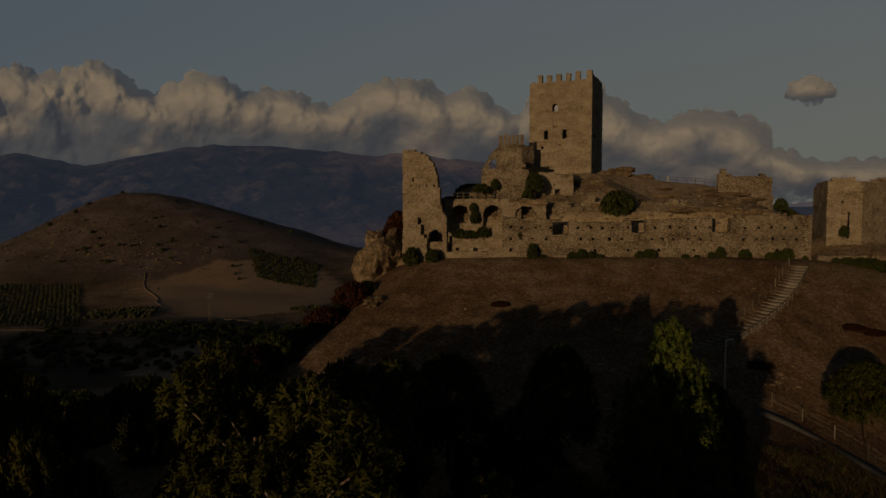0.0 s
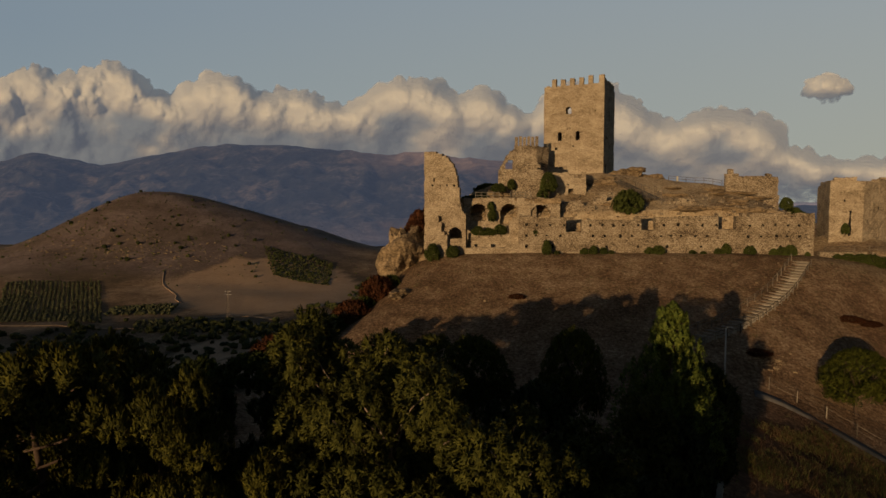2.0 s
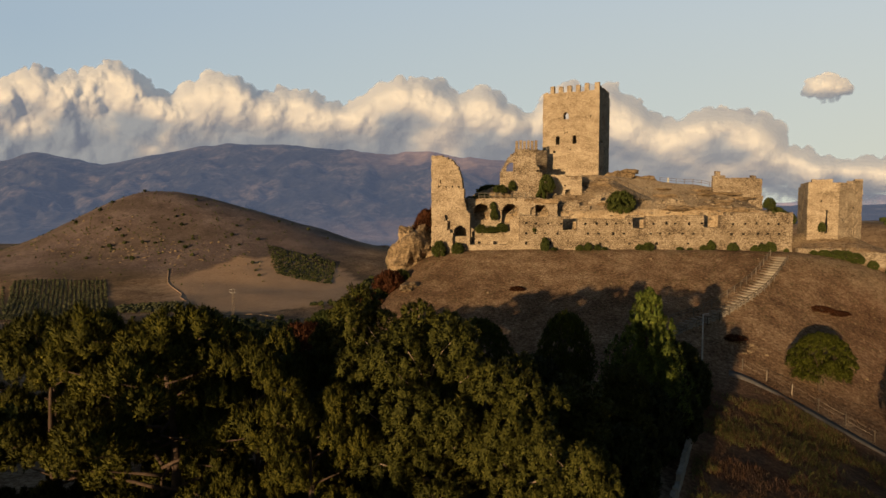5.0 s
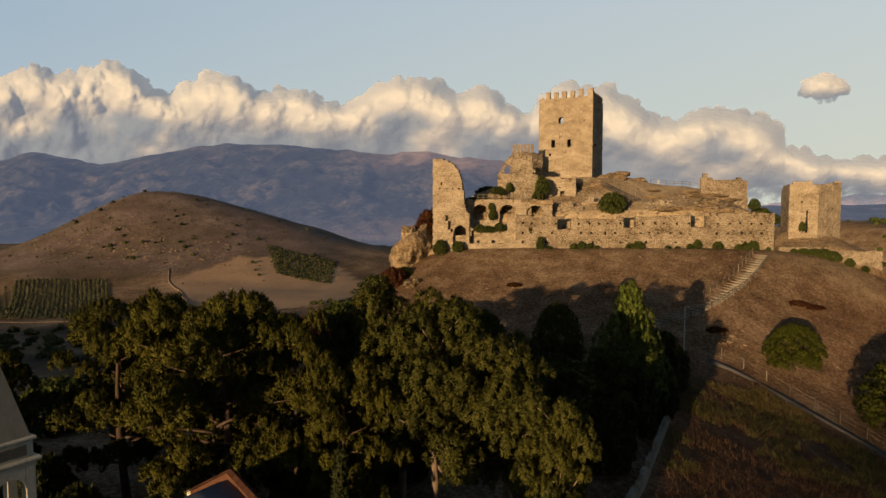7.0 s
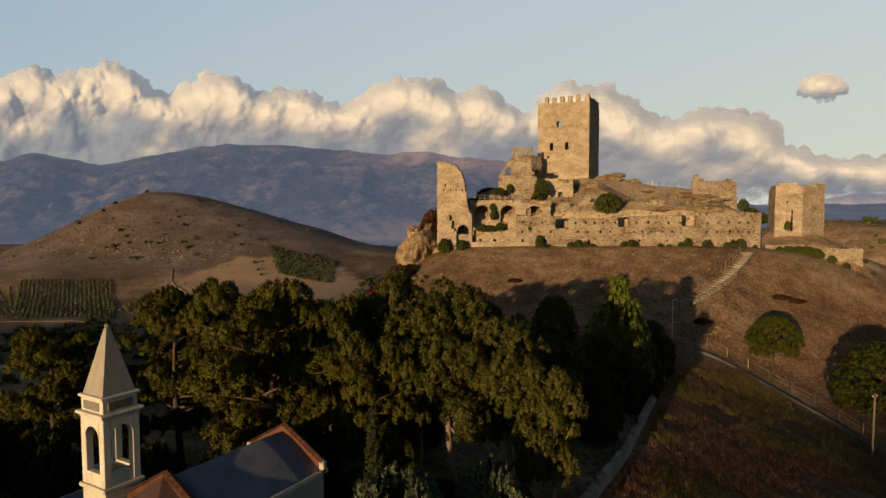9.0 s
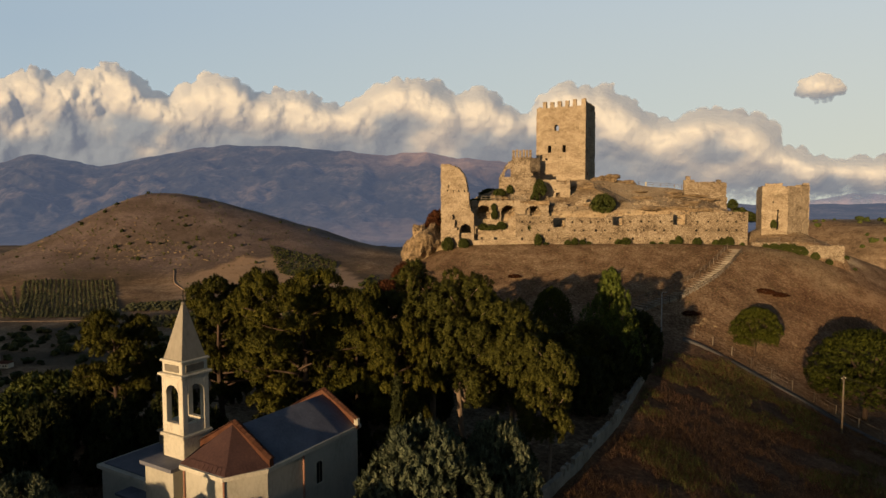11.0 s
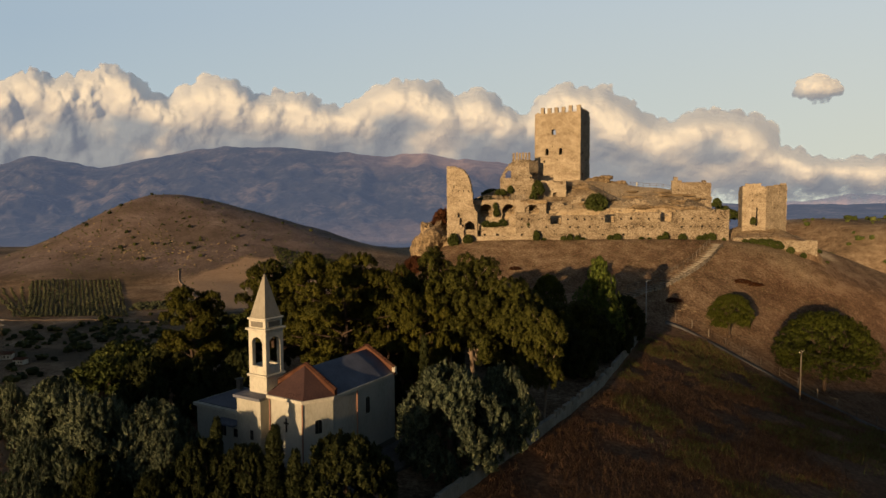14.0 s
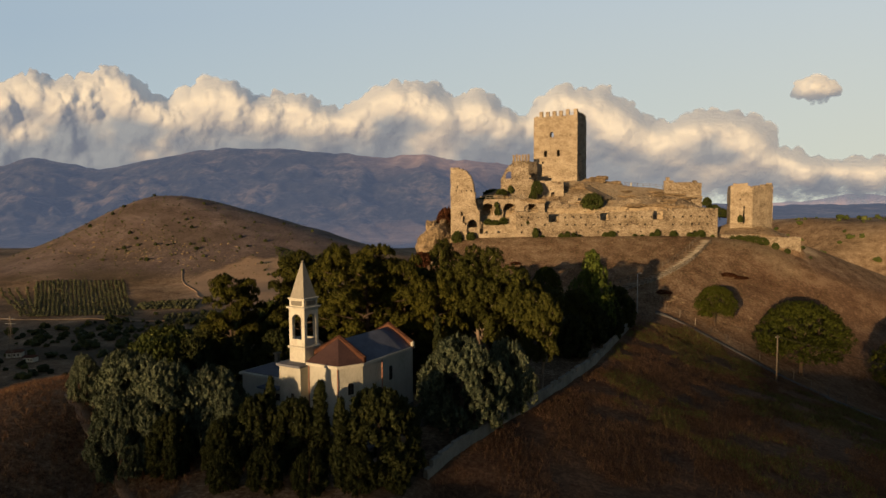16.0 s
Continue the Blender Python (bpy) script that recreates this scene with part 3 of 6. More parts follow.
def castle():
    rng = random.Random(8)
    # the long front wall, breached by three openings
    c = thing("curtain_wall", "long tawny rubble curtain wall with breaches and putlog holes", "castle wall")
    a, b = (-2.0, 143.6), (43.6, 147.6)
    holes = [(7.4, 9.9, 5.1, 7.0, "through"), (19.2, 21.4, 5.4, 7.4, "through"), (31.1, 33.9, 5.5, 7.6, "through")]
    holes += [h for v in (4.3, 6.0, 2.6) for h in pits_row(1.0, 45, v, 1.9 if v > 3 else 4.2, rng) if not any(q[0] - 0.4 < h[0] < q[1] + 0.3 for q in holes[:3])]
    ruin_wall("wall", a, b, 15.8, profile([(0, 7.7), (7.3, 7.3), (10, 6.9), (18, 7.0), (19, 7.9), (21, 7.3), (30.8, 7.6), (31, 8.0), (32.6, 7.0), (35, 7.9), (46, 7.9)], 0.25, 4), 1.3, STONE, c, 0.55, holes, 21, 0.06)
    ruin_wall("return_wall", (43.6, 147.6), (45.6, 154.5), 15.8, profile([(0, 7.9), (3, 6.5), (8, 5.2)], 0.4, 6), 1.2, STONE, c, 0.6, [], 22)
    ruin_wall("footing", (-10.6, 142.9), (44.6, 146.5), 15.6, profile([(0, 2.9), (9, 3.2), (12, 2.2), (30, 1.5), (44, 1.2), (56, 1.0)], 0.25, 9), 1.0, STONE_PALE, c, 0.6, [], 23)
    # the tall western fragment
    w = thing("tower_fragment", "tall broken tawny wall fragment at the cliff edge", "ruined wall")
    ruin_wall("wall", (-17.3, 143.7), (-10.5, 143.2), 15.8, profile([(0, 18.0), (2.6, 17.7), (3.8, 17.0), (4.6, 16.0), (5.2, 14.6), (5.6, 12.5), (5.9, 9.8), (6.3, 8.6), (7, 7.5)], 0.12, 2), 1.4, STONE_PALE, w, 0.32,
              [(u, u + 0.24, 12.4, 12.7, "pit") for u in (1.2, 2.5, 3.6, 4.8)] + [(1.5, 2.5, 13.2, 13.8, "pit"), (4.0, 6.2, 4.0, 5.8, "arch")], 31, 0.05)
    ruin_wall("side_wall", (-17.3, 153.0), (-17.3, 143.7), 14.0, profile([(0, 8), (4, 11), (8, 16), (9.3, 19.6)], 0.5, 3), 1.2, STONE_PALE, w, 0.7, [], 32)
    ruin_wall("stub", (-17.2, 142.7), (-13.4, 142.4), 15.8, profile([(0, 4.2), (1.6, 7.7), (2.4, 7.4), (3.0, 5.2), (3.8, 4.0)], 0.15, 5), 0.9, STONE_PALE, w, 0.5, [], 33)
    # the vaulted terrace
    v = thing("vaulted_terrace", "terrace of ruined rubble vaults with open arches", "ruined vaults")
    ruin_wall("arcade", (-11.2, 147.2), (4.6, 147.9), 18.0, profile([(0, 8.2), (5, 8.3), (10, 8.2), (16, 8.0)], 0.3, 7), 1.4, STONE_PALE, v, 0.5,
              [(1.0, 3.7, 4.6, 7.5, "arch"), (6.0, 9.0, 4.0, 7.4, "arch"), (11.0, 14.3, 4.6, 7.3, "arch")], 41)
    ruin_wall("terrace_wall", (-10.3, 145.0), (-1.6, 144.6), 16.0, profile([(0, 4.6), (3, 4.5), (6.4, 4.7), (7.0, 7.0), (9, 7.6)], 0.3, 8), 1.2, STONE_PALE, v, 0.5, [(1.0, 1.5, 2.5, 2.9, "pit")], 42)
    box_part("vault_back", (-12, 151.6, 18), (5, 152.6, 25.6), ROCK, v, 0.1)
    box_part("vault_roof", (-11.6, 147.6, 25.4), (4.8, 152.8, 26.3), ROCK, v, 0.15, jitter=0.15, rng=rng)
    for x in (-7.0, -2.0, 0.3):
        box_part("pier", (x - 0.5, 148.4, 18), (x + 0.5, 152, 25.6), STONE, v, 0.05)
    # ruined hall and chapel between terrace and keep
    r = thing("ruined_hall", "ruined gabled hall wall of tawny rubble", "ruin")
    ruin_wall("gable_wall", (-3.4, 155.0), (3.0, 155.2), 25.0, profile([(0, 8.6), (0.6, 9.6), (3.4, 9.6), (4.4, 7.6), (5.0, 6.6), (6.4, 4.2)], 0.2, 5), 1.1, STONE, r, 0.5, [(4.3, 4.9, 6.5, 6.9, "pit")], 51)
    ruin_wall("flank_wall", (-3.4, 163), (-3.4, 155.2), 25.0, profile([(0, 9.5), (8, 9.0)], 0.5, 2), 1.0, STONE, r, 0.6, [], 52)
    ruin_wall("low_wall", (-6.6, 157.5), (-3.4, 157), 24.5, profile([(0, 4.2), (1.2, 7.2), (3.2, 7.0)], 0.3, 3), 1.0, STONE, r, 0.5, [], 53)
    tw = thing("small_turret", "small crenellated turret over a broken arch", "turret")
    ruin_wall("wall", (-3.4, 166.0), (0.8, 166.2), 28.5, profile([(0, 8.3), (4.3, 8.3)], 0.06, 2), 1.0, STONE, tw, 0.5, [(0.9, 3.0, 1.0, 6.6, "arch")], 61)
    ruin_wall("side", (0.8, 166.2), (3.2, 169.0), 28.5, profile([(0, 8.0), (3.7, 8.2)], 0.1, 2), 1.0, STONE, tw, 0.5, [], 62)
    ruin_wall("broken_arch", (-6.4, 165.6), (-3.4, 165.9), 26.0, lambda u: 6.0 + 4.2 * math.sin(min(1, u / 3.0) * 1.45), 0.9, STONE, tw, 0.3, [(1.3, 3.6, 0, 8.2, "arch")], 63)
    for k in range(6):
        x = -3.3 + 0.78 * k
        box_part("merlon", (x, 166.0, 36.7), (x + 0.56, 166.6, 38.6 + rng.uniform(-0.15, 0.1)), STONE, tw, 0.04, jitter=0.03, rng=rng)
    hut = thing("gatehouse_ruin", "low roofless stone room with a dark doorway", "ruin")
    ruin_wall("front_wall", (3.6, 158.0), (9.6, 158.0), 24.8, profile([(0, 6.3), (3, 6.1), (4.5, 5.6), (6, 5.0)], 0.25, 4), 0.9, STONE_PALE, hut, 0.5, [(2.9, 3.75, 1.3, 3.5, "through"), (2.6, 3.0, 4.0, 4.3, "pit")], 71)
    ruin_wall("side_wall", (9.6, 158.0), (10.2, 165), 24.8, profile([(0, 4.8), (1, 6.0), (1.6, 6.2), (7, 6.6)], 0.3, 3), 0.8, STONE_PALE, hut, 0.5, [], 72)
    ruin_wall("inner_wall", (3.6, 161.0), (9.6, 161.0), 24.8, profile([(0, 6.0), (6, 5.6)], 0.3, 8), 0.8, STONE_PALE, hut, 0.6, [], 73)
    # the two ruins on the eastern side
    s = thing("ridge_ruin", "broken roofless tawny building on the ridge", "ruin")
    ruin_wall("front_wall", (35.7, 166.0), (45.2, 166.4), 24.0, profile([(0, 6.4), (0.5, 8.0), (1.3, 8.0), (1.5, 7.1), (3.6, 6.5), (7.0, 6.6), (7.4, 7.0), (8.7, 6.8), (9.0, 4.0), (9.6, 2.0)], 0.15, 3), 1.0, STONE, s, 0.45, [], 81)
    ruin_wall("side_wall", (45.0, 166.4), (46.0, 173), 22.5, profile([(0, 8.0), (3, 6.0), (7, 5)], 0.4, 3), 1.0, STONE, s, 0.5, [], 82)
    e = thing("east_tower", "ruined square east tower of pale rubble with a tall slit", "tower")
    ruin_wall("front_wall", (47.8, 152.4), (52.4, 151.4), 17.5, profile([(0, 11.5), (0.6, 12.1), (3.6, 12.0), (4.3, 11.2), (4.8, 11.0)], 0.15, 4), 1.2, STONE_PALE, e, 0.5, [(2.75, 3.1, 2.8, 6.8, "pit"), (1.9, 2.2, 8.2, 8.6, "pit")], 91)
    ruin_wall("long_wall", (52.4, 151.4), (58.0, 155.4), 17.5, profile([(0, 11.0), (3, 11.4), (7, 11.9)], 0.15, 5), 1.2, STONE_PALE, e, 0.5, [(1, 1.25, 5, 5.3, "pit"), (4, 4.25, 7, 7.3, "pit")], 92)
    ruin_wall("end_wall", (58.0, 155.4), (59.8, 160.0), 17.5, profile([(0, 12.0), (5, 12.2)], 0.15, 6), 1.2, STONE_PALE, e, 0.5, [], 93)
    ruin_wall("back_wall", (59.8, 160.0), (50.0, 162.0), 17.5, profile([(0, 11.8), (10, 11.2)], 0.2, 6), 1.2, STONE_PALE, e, 0.7, [], 94)
    ruin_wall("west_wall", (50.0, 162.0), (47.8, 152.4), 17.5, profile([(0, 11.2), (10, 11.6)], 0.2, 6), 1.2, STONE_PALE, e, 0.7, [], 95)
    tr = thing("terrace_retaining_wall", "low rubble retaining wall below the east tower", "retaining wall")
    ruin_wall("wall", (44.4, 147.2), (61.6, 147.7), 11.6, profile([(0, 6.3), (8, 5.9), (17.2, 5.3)], 0.12, 4), 1.0, STONE, tr, 0.7, [], 101)


castle()


# ---- chapel ----
CH_F, CH_L = Vector((0.39, 0.92, 0)).normalized(), Vector((-0.92, 0.39, 0)).normalized()
CHAPEL = Matrix(((-CH_L.x, CH_F.x, 0, -15.4), (-CH_L.y, CH_F.y, 0, 47.8), (0, 0, 1, 5.4), (0, 0, 0, 1)))   # local x to the right, y along the nave


def prism(bm, pts, z0, z1):
    """A plan polygon raised from z0 to z1."""
    lo, hi = [bm.verts.new((*p, z0)) for p in pts], [bm.verts.new((*p, z1)) for p in pts]
    n = len(pts)
    for i in range(n):
        bm.faces.new((lo[i], lo[(i + 1) % n], hi[(i + 1) % n], hi[i]))
    bm.faces.new(hi)
    bm.faces.new(lo[::-1])
    return bm


def grown(pts, d):
    """The polygon pushed outwards by d from its middle."""
    cx, cy = sum(p[0] for p in pts) / len(pts), sum(p[1] for p in pts) / len(pts)
    return [(x + d * (x - cx) / math.hypot(x - cx, y - cy), y + d * (y - cy) / math.hypot(x - cx, y - cy)) for x, y in pts]


def window_part(parent, x, y, z, w, h, axis, arched=True, bars=True):
    """A dark recessed window with stone surround, glazing bar and sill, facing outwards along axis."""
    o = new("window")
    o.parent = parent
    o.matrix_local = Matrix.Translation((x, y, z)) @ Vector((axis[0], axis[1], 0)).to_track_quat("Y", "Z").to_matrix().to_4x4()
    bm = bmesh.new()
    outline = [(-w / 2, 0), (w / 2, 0)] + ([(w / 2 * math.cos(a), h - w * 0.35 + w * 0.35 * math.sin(a)) for a in np.linspace(0, math.pi, 7)] if arched else [(w / 2, h), (-w / 2, h)])
    vs = [bm.verts.new((px, 0.012, pz)) for px, pz in outline]
    f = bm.faces.new(vs)
    ex = bmesh.ops.extrude_face_region(bm, geom=[f])["geom"]
    for v in ex:
        if isinstance(v, bmesh.types.BMVert):
            v.co.y = -0.1
    part("pane", bm, DARK, o)
    box_part("sill", (-w / 2 - 0.06, 0, -0.08), (w / 2 + 0.06, 0.09, 0.0), LIMESTONE, o, 0.01)
    for s in (-1, 1):
        box_part("frame", (s * (w / 2 + 0.03) - 0.03, 0, 0), (s * (w / 2 + 0.03) + 0.03, 0.035, h), LIMESTONE, o, 0.008)
    if bars:
        box_part("glazing_bar", (-0.015, 0.012, 0), (0.015, 0.03, h), WOOD, o, 0)
        box_part("glazing_bar", (-w / 2, 0.012, h * 0.5), (w / 2, 0.03, h * 0.5 + 0.025), WOOD, o, 0)
    return o


def chapel():
    c = thing("chapel", "small cream plastered chapel with apse and dark roof", "church")
    c.matrix_world = CHAPEL
    hw, le, ze = 2.55, 7.4, 5.45
    apse = [(-hw, 0), (-1.55, -1.9), (1.55, -1.9), (hw, 0)]
    plan = apse + [(hw, le), (-hw, le)]
    part("wall", prism(bmesh.new(), plan, -0.8, ze), PLASTER, c)
    part("plinth", prism(bmesh.new(), grown(plan, 0.05), -0.8, 0.45), CONCRETE, c)
    part("cornice", prism(bmesh.new(), grown(plan, 0.27), ze - 0.06, ze + 0.16), LIMESTONE, c)
    # curved dark nave roof
    bm = bmesh.new()
    arc = [(hw * 1.02 * math.cos(a), ze + 0.16 + 1.62 * (1 - abs(math.cos(a)) ** 1.3)) for a in np.linspace(0.0, math.pi, 13)]
    rows = [[bm.verts.new((x, y, z)) for x, z in arc] for y in np.linspace(0.1, le - 0.1, 5)]
    for r, s in zip(rows, rows[1:]):
        for k in range(len(arc) - 1):
            bm.faces.new((r[k], r[k + 1], s[k + 1], s[k]))
    for r in (rows[0], rows[-1]):
        bm.faces.new(r)
    part("nave_roof", bm, SLATE, c, "dark curved roof", smooth=True)
    # gable parapets with tiled copings
    for y in (0.0, le - 0.28):
        bm = bmesh.new()
        prof = [(-hw - 0.15, ze), (hw + 0.15, ze), (hw + 0.15, ze + 0.55), (0, ze + 2.1), (-hw - 0.15, ze + 0.55)]
        lo, hi = [bm.verts.new((x, y, z)) for x, z in prof], [bm.verts.new((x, y + 0.28, z)) for x, z in prof]
        for i in range(5):
            bm.faces.new((lo[i], lo[(i + 1) % 5], hi[(i + 1) % 5], hi[i]))
        bm.faces.new(lo[::-1])
        bm.faces.new(hi)
        gable = part("gable", bm, TILE, c)
        run = math.hypot(hw + 0.15, 1.55)
        for s in (-1, 1):
            for k in range(9):
                f0, f1 = k / 9, (k + 1.12) / 9
                bm = bmesh.new()
                x0, x1 = s * (hw + 0.2) * (1 - f0), s * (hw + 0.2) * (1 - min(f1, 1))
                z0, z1 = ze + 0.55 + 1.55 * f0, ze + 0.55 + 1.55 * min(f1, 1)
                q = [bm.verts.new(p) for p in ((x0, y - 0.09, z0 + 0.03), (x0, y + 0.37, z0 + 0.03), (x1, y + 0.37, z1), (x1, y - 0.09, z1), (x0, y + 0.14, z0 + 0.13), (x1, y + 0.14, z1 + 0.1))]
                bm.faces.new((q[0], q[3], q[5], q[4]))
                bm.faces.new((q[1], q[4], q[5], q[2]))
                bm.faces.new((q[0], q[4], q[1]))
                bm.faces.new((q[3], q[2], q[5]))
                bm.faces.new((q[0], q[1], q[2], q[3]))
                part("tile", bm, TILE, gable)
    for s in (-1, 1):
        box_part("acroterion", (s * (hw + 0.1) - 0.15, le - 0.32, ze + 0.2), (s * (hw + 0.1) + 0.15, le + 0.0, ze + 0.66), LIMESTONE, c, 0.06)
    # apse roof of flat facets with a tiled eave
    rim = grown(apse, 0.2)
    for i in range(3):
        bm = bmesh.new()
        p0, p1 = rim[i], rim[i + 1]
        tri = [bm.verts.new((*p0, ze + 0.17)), bm.verts.new((*p1, ze + 0.17)), bm.verts.new((0, -0.02, ze + 1.95))]
        f = bm.faces.new(tri)
        ex = bmesh.ops.extrude_face_region(bm, geom=[f])["geom"]
        for v in ex:
            if isinstance(v, bmesh.types.BMVert):
                v.co.z -= 0.12
        facet = part("apse_roof", bm, ROOF_RED, c, "rust-red faceted apse roof")
        n = 10
        for k in range(n):
            q0, q1 = Vector((*p0, 0)).lerp(Vector((*p1, 0)), k / n), Vector((*p0, 0)).lerp(Vector((*p1, 0)), (k + 0.93) / n)
            bm = bmesh.new()
            top = Vector((0, -0.02, 0))
            pts = [q0, q1, q1.lerp(top, 0.13), q0.lerp(top, 0.13)]
            hi = [bm.verts.new((p.x, p.y, ze + (0.21 if j < 2 else 0.46))) for j, p in enumerate(pts)]
            lo = [bm.verts.new((p.x, p.y, ze + (0.17 if j < 2 else 0.38))) for j, p in enumerate(pts)]
            bm.faces.new(hi)
            for j in range(4):
                bm.faces.new((lo[j], lo[(j + 1) % 4], hi[(j + 1) % 4], hi[j]))
            part("tile", bm, ROOF_RED, facet)
    # windows, cross, downpipes
    e1 = Vector((hw - 1.55, 1.9, 0)).normalized()
    n1 = Vector((e1.y, -e1.x, 0))
    window_part(c, 2.05 + n1.x * 0.01, -0.95 + n1.y * 0.01, 3.15, 0.5, 0.95, n1)
    window_part(c, hw, 3.9, 3.3, 0.5, 1.25, (1, 0))
    window_part(c, -0.5, -1.9, 1.6, 0.3, 0.5, (0, -1), False, False)
    cr = new("wall_cross")
    cr.parent = c
    box_part("upright", (-0.05, -1.96, 3.2), (0.05, -1.88, 4.15), DARK, cr, 0.01)
    box_part("crossbar", (-0.22, -1.965, 3.75), (0.22, -1.885, 3.85), DARK, cr, 0.01)
    for x, y in ((1.55, -1.97), (-1.5, -1.97), (hw + 0.06, 2.6)):
        bm = bmesh.new()
        tube(bm, [Vector((x, y, -0.2)), Vector((x, y, 2.5)), Vector((x, y, ze))], [0.055] * 3, 8)
        part("downpipe", bm, RUST, c, "rust-red downpipe")
    # low annexes
    part("vestry", prism(bmesh.new(), [(-4.9, -1.9), (-2.5, -1.9), (-2.5, 1.5), (-4.9, 1.5)], -0.8, 4.95), PLASTER, c)
    part("vestry_roof", prism(bmesh.new(), [(-5.1, -2.1), (-2.4, -2.1), (-2.4, 1.6), (-5.1, 1.6)], 4.95, 5.15), SLATE, c)
    part("annex", prism(bmesh.new(), [(-10.1, -1.3), (-4.9, -1.3), (-4.9, 3.2), (-10.1, 3.2)], -0.8, 3.4), PLASTER, c)
    part("annex_cornice", prism(bmesh.new(), [(-10.3, -1.5), (-4.9, -1.5), (-4.9, 3.4), (-10.3, 3.4)], 3.4, 3.62), LIMESTONE, c)
    part("annex_roof", prism(bmesh.new(), [(-10.0, -1.2), (-4.92, -1.2), (-4.92, 3.1), (-10.0, 3.1)], 3.62, 3.7), SLATE, c)
    part("porch_roof", prism(bmesh.new(), [(-7.2, -2.3), (-4.95, -2.3), (-4.95, -1.3), (-7.2, -1.3)], 2.75, 2.9), SLATE, c)
    window_part(c, -7.1, -1.3, 1.5, 0.6, 1.2, (0, -1), False)
    window_part(c, -5.7, -1.3, 1.6, 0.55, 0.6, (0, -1), False)
    window_part(c, -3.4, -1.9, 2.0, 0.35, 0.7, (0, -1), False)
    bm = bmesh.new()
    box(bm, (-9.9, 2.4, 3.6), (-9.5, 2.8, 4.5), 0.03)
    box(bm, (-10.0, 2.3, 4.5), (-9.4, 2.9, 4.63), 0.02)
    part("chimney", bm, CONCRETE, c)
    # bell tower
    bt = new("bell_tower")
    bt.parent = c
    bt.location = (-3.75, -0.05, 0)
    r = 0.88
    box_part("shaft", (-r, -r, -0.8), (r, r, 6.4), LIMESTONE, bt, 0.03)
    box_part("string_course", (-r - 0.12, -r - 0.12, 6.3), (r + 0.12, r + 0.12, 6.5), LIMESTONE, bt, 0.04)
    for sx in (-1, 1):
        for sy in (-1, 1):
            box_part("pier", (sx * (r - 0.18) - 0.18, sy * (r - 0.18) - 0.18, 6.5), (sx * (r - 0.18) + 0.18, sy * (r - 0.18) + 0.18, 9.6), LIMESTONE, bt, 0.03)
    for k in range(4):
        bm = bmesh.new()
        box(bm, (-r + 0.3, -r + 0.02, 6.5), (r - 0.3, -r + 0.3, 7.1), 0.02)
        bmesh.ops.rotate(bm, verts=bm.verts, matrix=Matrix.Rotation(k * math.pi / 2, 3, "Z"))
        part("parapet", bm, LIMESTONE, bt)
        bm = bmesh.new()
        span = r - 0.36
        arc = [(span * math.cos(a), 8.75 + span * 0.95 * math.sin(a)) for a in np.linspace(0, math.pi, 11)]
        rows = []
        for y in (-r, -r + 0.36):
            lo = [bm.verts.new((x, y, z)) for x, z in arc]
            hi = [bm.verts.new((x, y, 9.62)) for x, z in arc]
            rows.append((lo, hi))
        for i in range(len(arc) - 1):
            for lo, hi in rows:
                bm.faces.new((lo[i], lo[i + 1], hi[i + 1], hi[i]))
            bm.faces.new((rows[0][0][i], rows[1][0][i], rows[1][0][i + 1], rows[0][0][i + 1]))
        bmesh.ops.rotate(bm, verts=bm.verts, matrix=Matrix.Rotation(k * math.pi / 2, 3, "Z"))
        part("arch", bm, LIMESTONE, bt)
    box_part("entablature", (-r - 0.02, -r - 0.02, 9.58), (r + 0.02, r + 0.02, 9.72), LIMESTONE, bt, 0.02)
    box_part("cornice", (-r - 0.17, -r - 0.17, 9.72), (r + 0.17, r + 0.17, 9.88), LIMESTONE, bt, 0.05)
    box_part("attic", (-r + 0.04, -r + 0.04, 9.88), (r - 0.04, r - 0.04, 10.5), LIMESTONE, bt, 0.03)
    for k in range(4):
        bm = box(bmesh.new(), (-0.6, -r - 0.0, 9.98), (0.6, -r + 0.06, 10.38), 0.02)
        bmesh.ops.rotate(bm, verts=bm.verts, matrix=Matrix.Rotation(k * math.pi / 2, 3, "Z"))
        part("attic_panel", bm, CONCRETE, bt)
    box_part("upper_cornice", (-r - 0.06, -r - 0.06, 10.5), (r + 0.06, r + 0.06, 10.64), LIMESTONE, bt, 0.04)
    bm = bmesh.new()
    base = [bm.verts.new((x, y, 10.64)) for x, y in ((-0.78, -0.78), (0.78, -0.78), (0.78, 0.78), (-0.78, 0.78))]
    tip = [bm.verts.new((x, y, 13.6)) for x, y in ((-0.09, -0.09), (0.09, -0.09), (0.09, 0.09), (-0.09, 0.09))]
    for i in range(4):
        bm.faces.new((base[i], base[(i + 1) % 4], tip[(i + 1) % 4], tip[i]))
    bm.faces.new(tip)
    bm.faces.new(base[::-1])
    part("spire", bm, WALL_CONCRETE, bt, "plain grey pyramidal spire")
    bm = bmesh.new()
    bmesh.ops.create_uvsphere(bm, u_segments=10, v_segments=6, radius=0.13, matrix=Matrix.Translation((0, 0, 13.66)))
    part("finial", bm, CONCRETE, bt, smooth=True)
    bm = bmesh.new()
    box(bm, (-0.02, -0.02, 13.7), (0.02, 0.02, 14.45))
    box(bm, (-0.2, -0.02, 14.1), (0.2, 0.02, 14.14))
    part("iron_cross", bm, DARK, bt)


chapel()


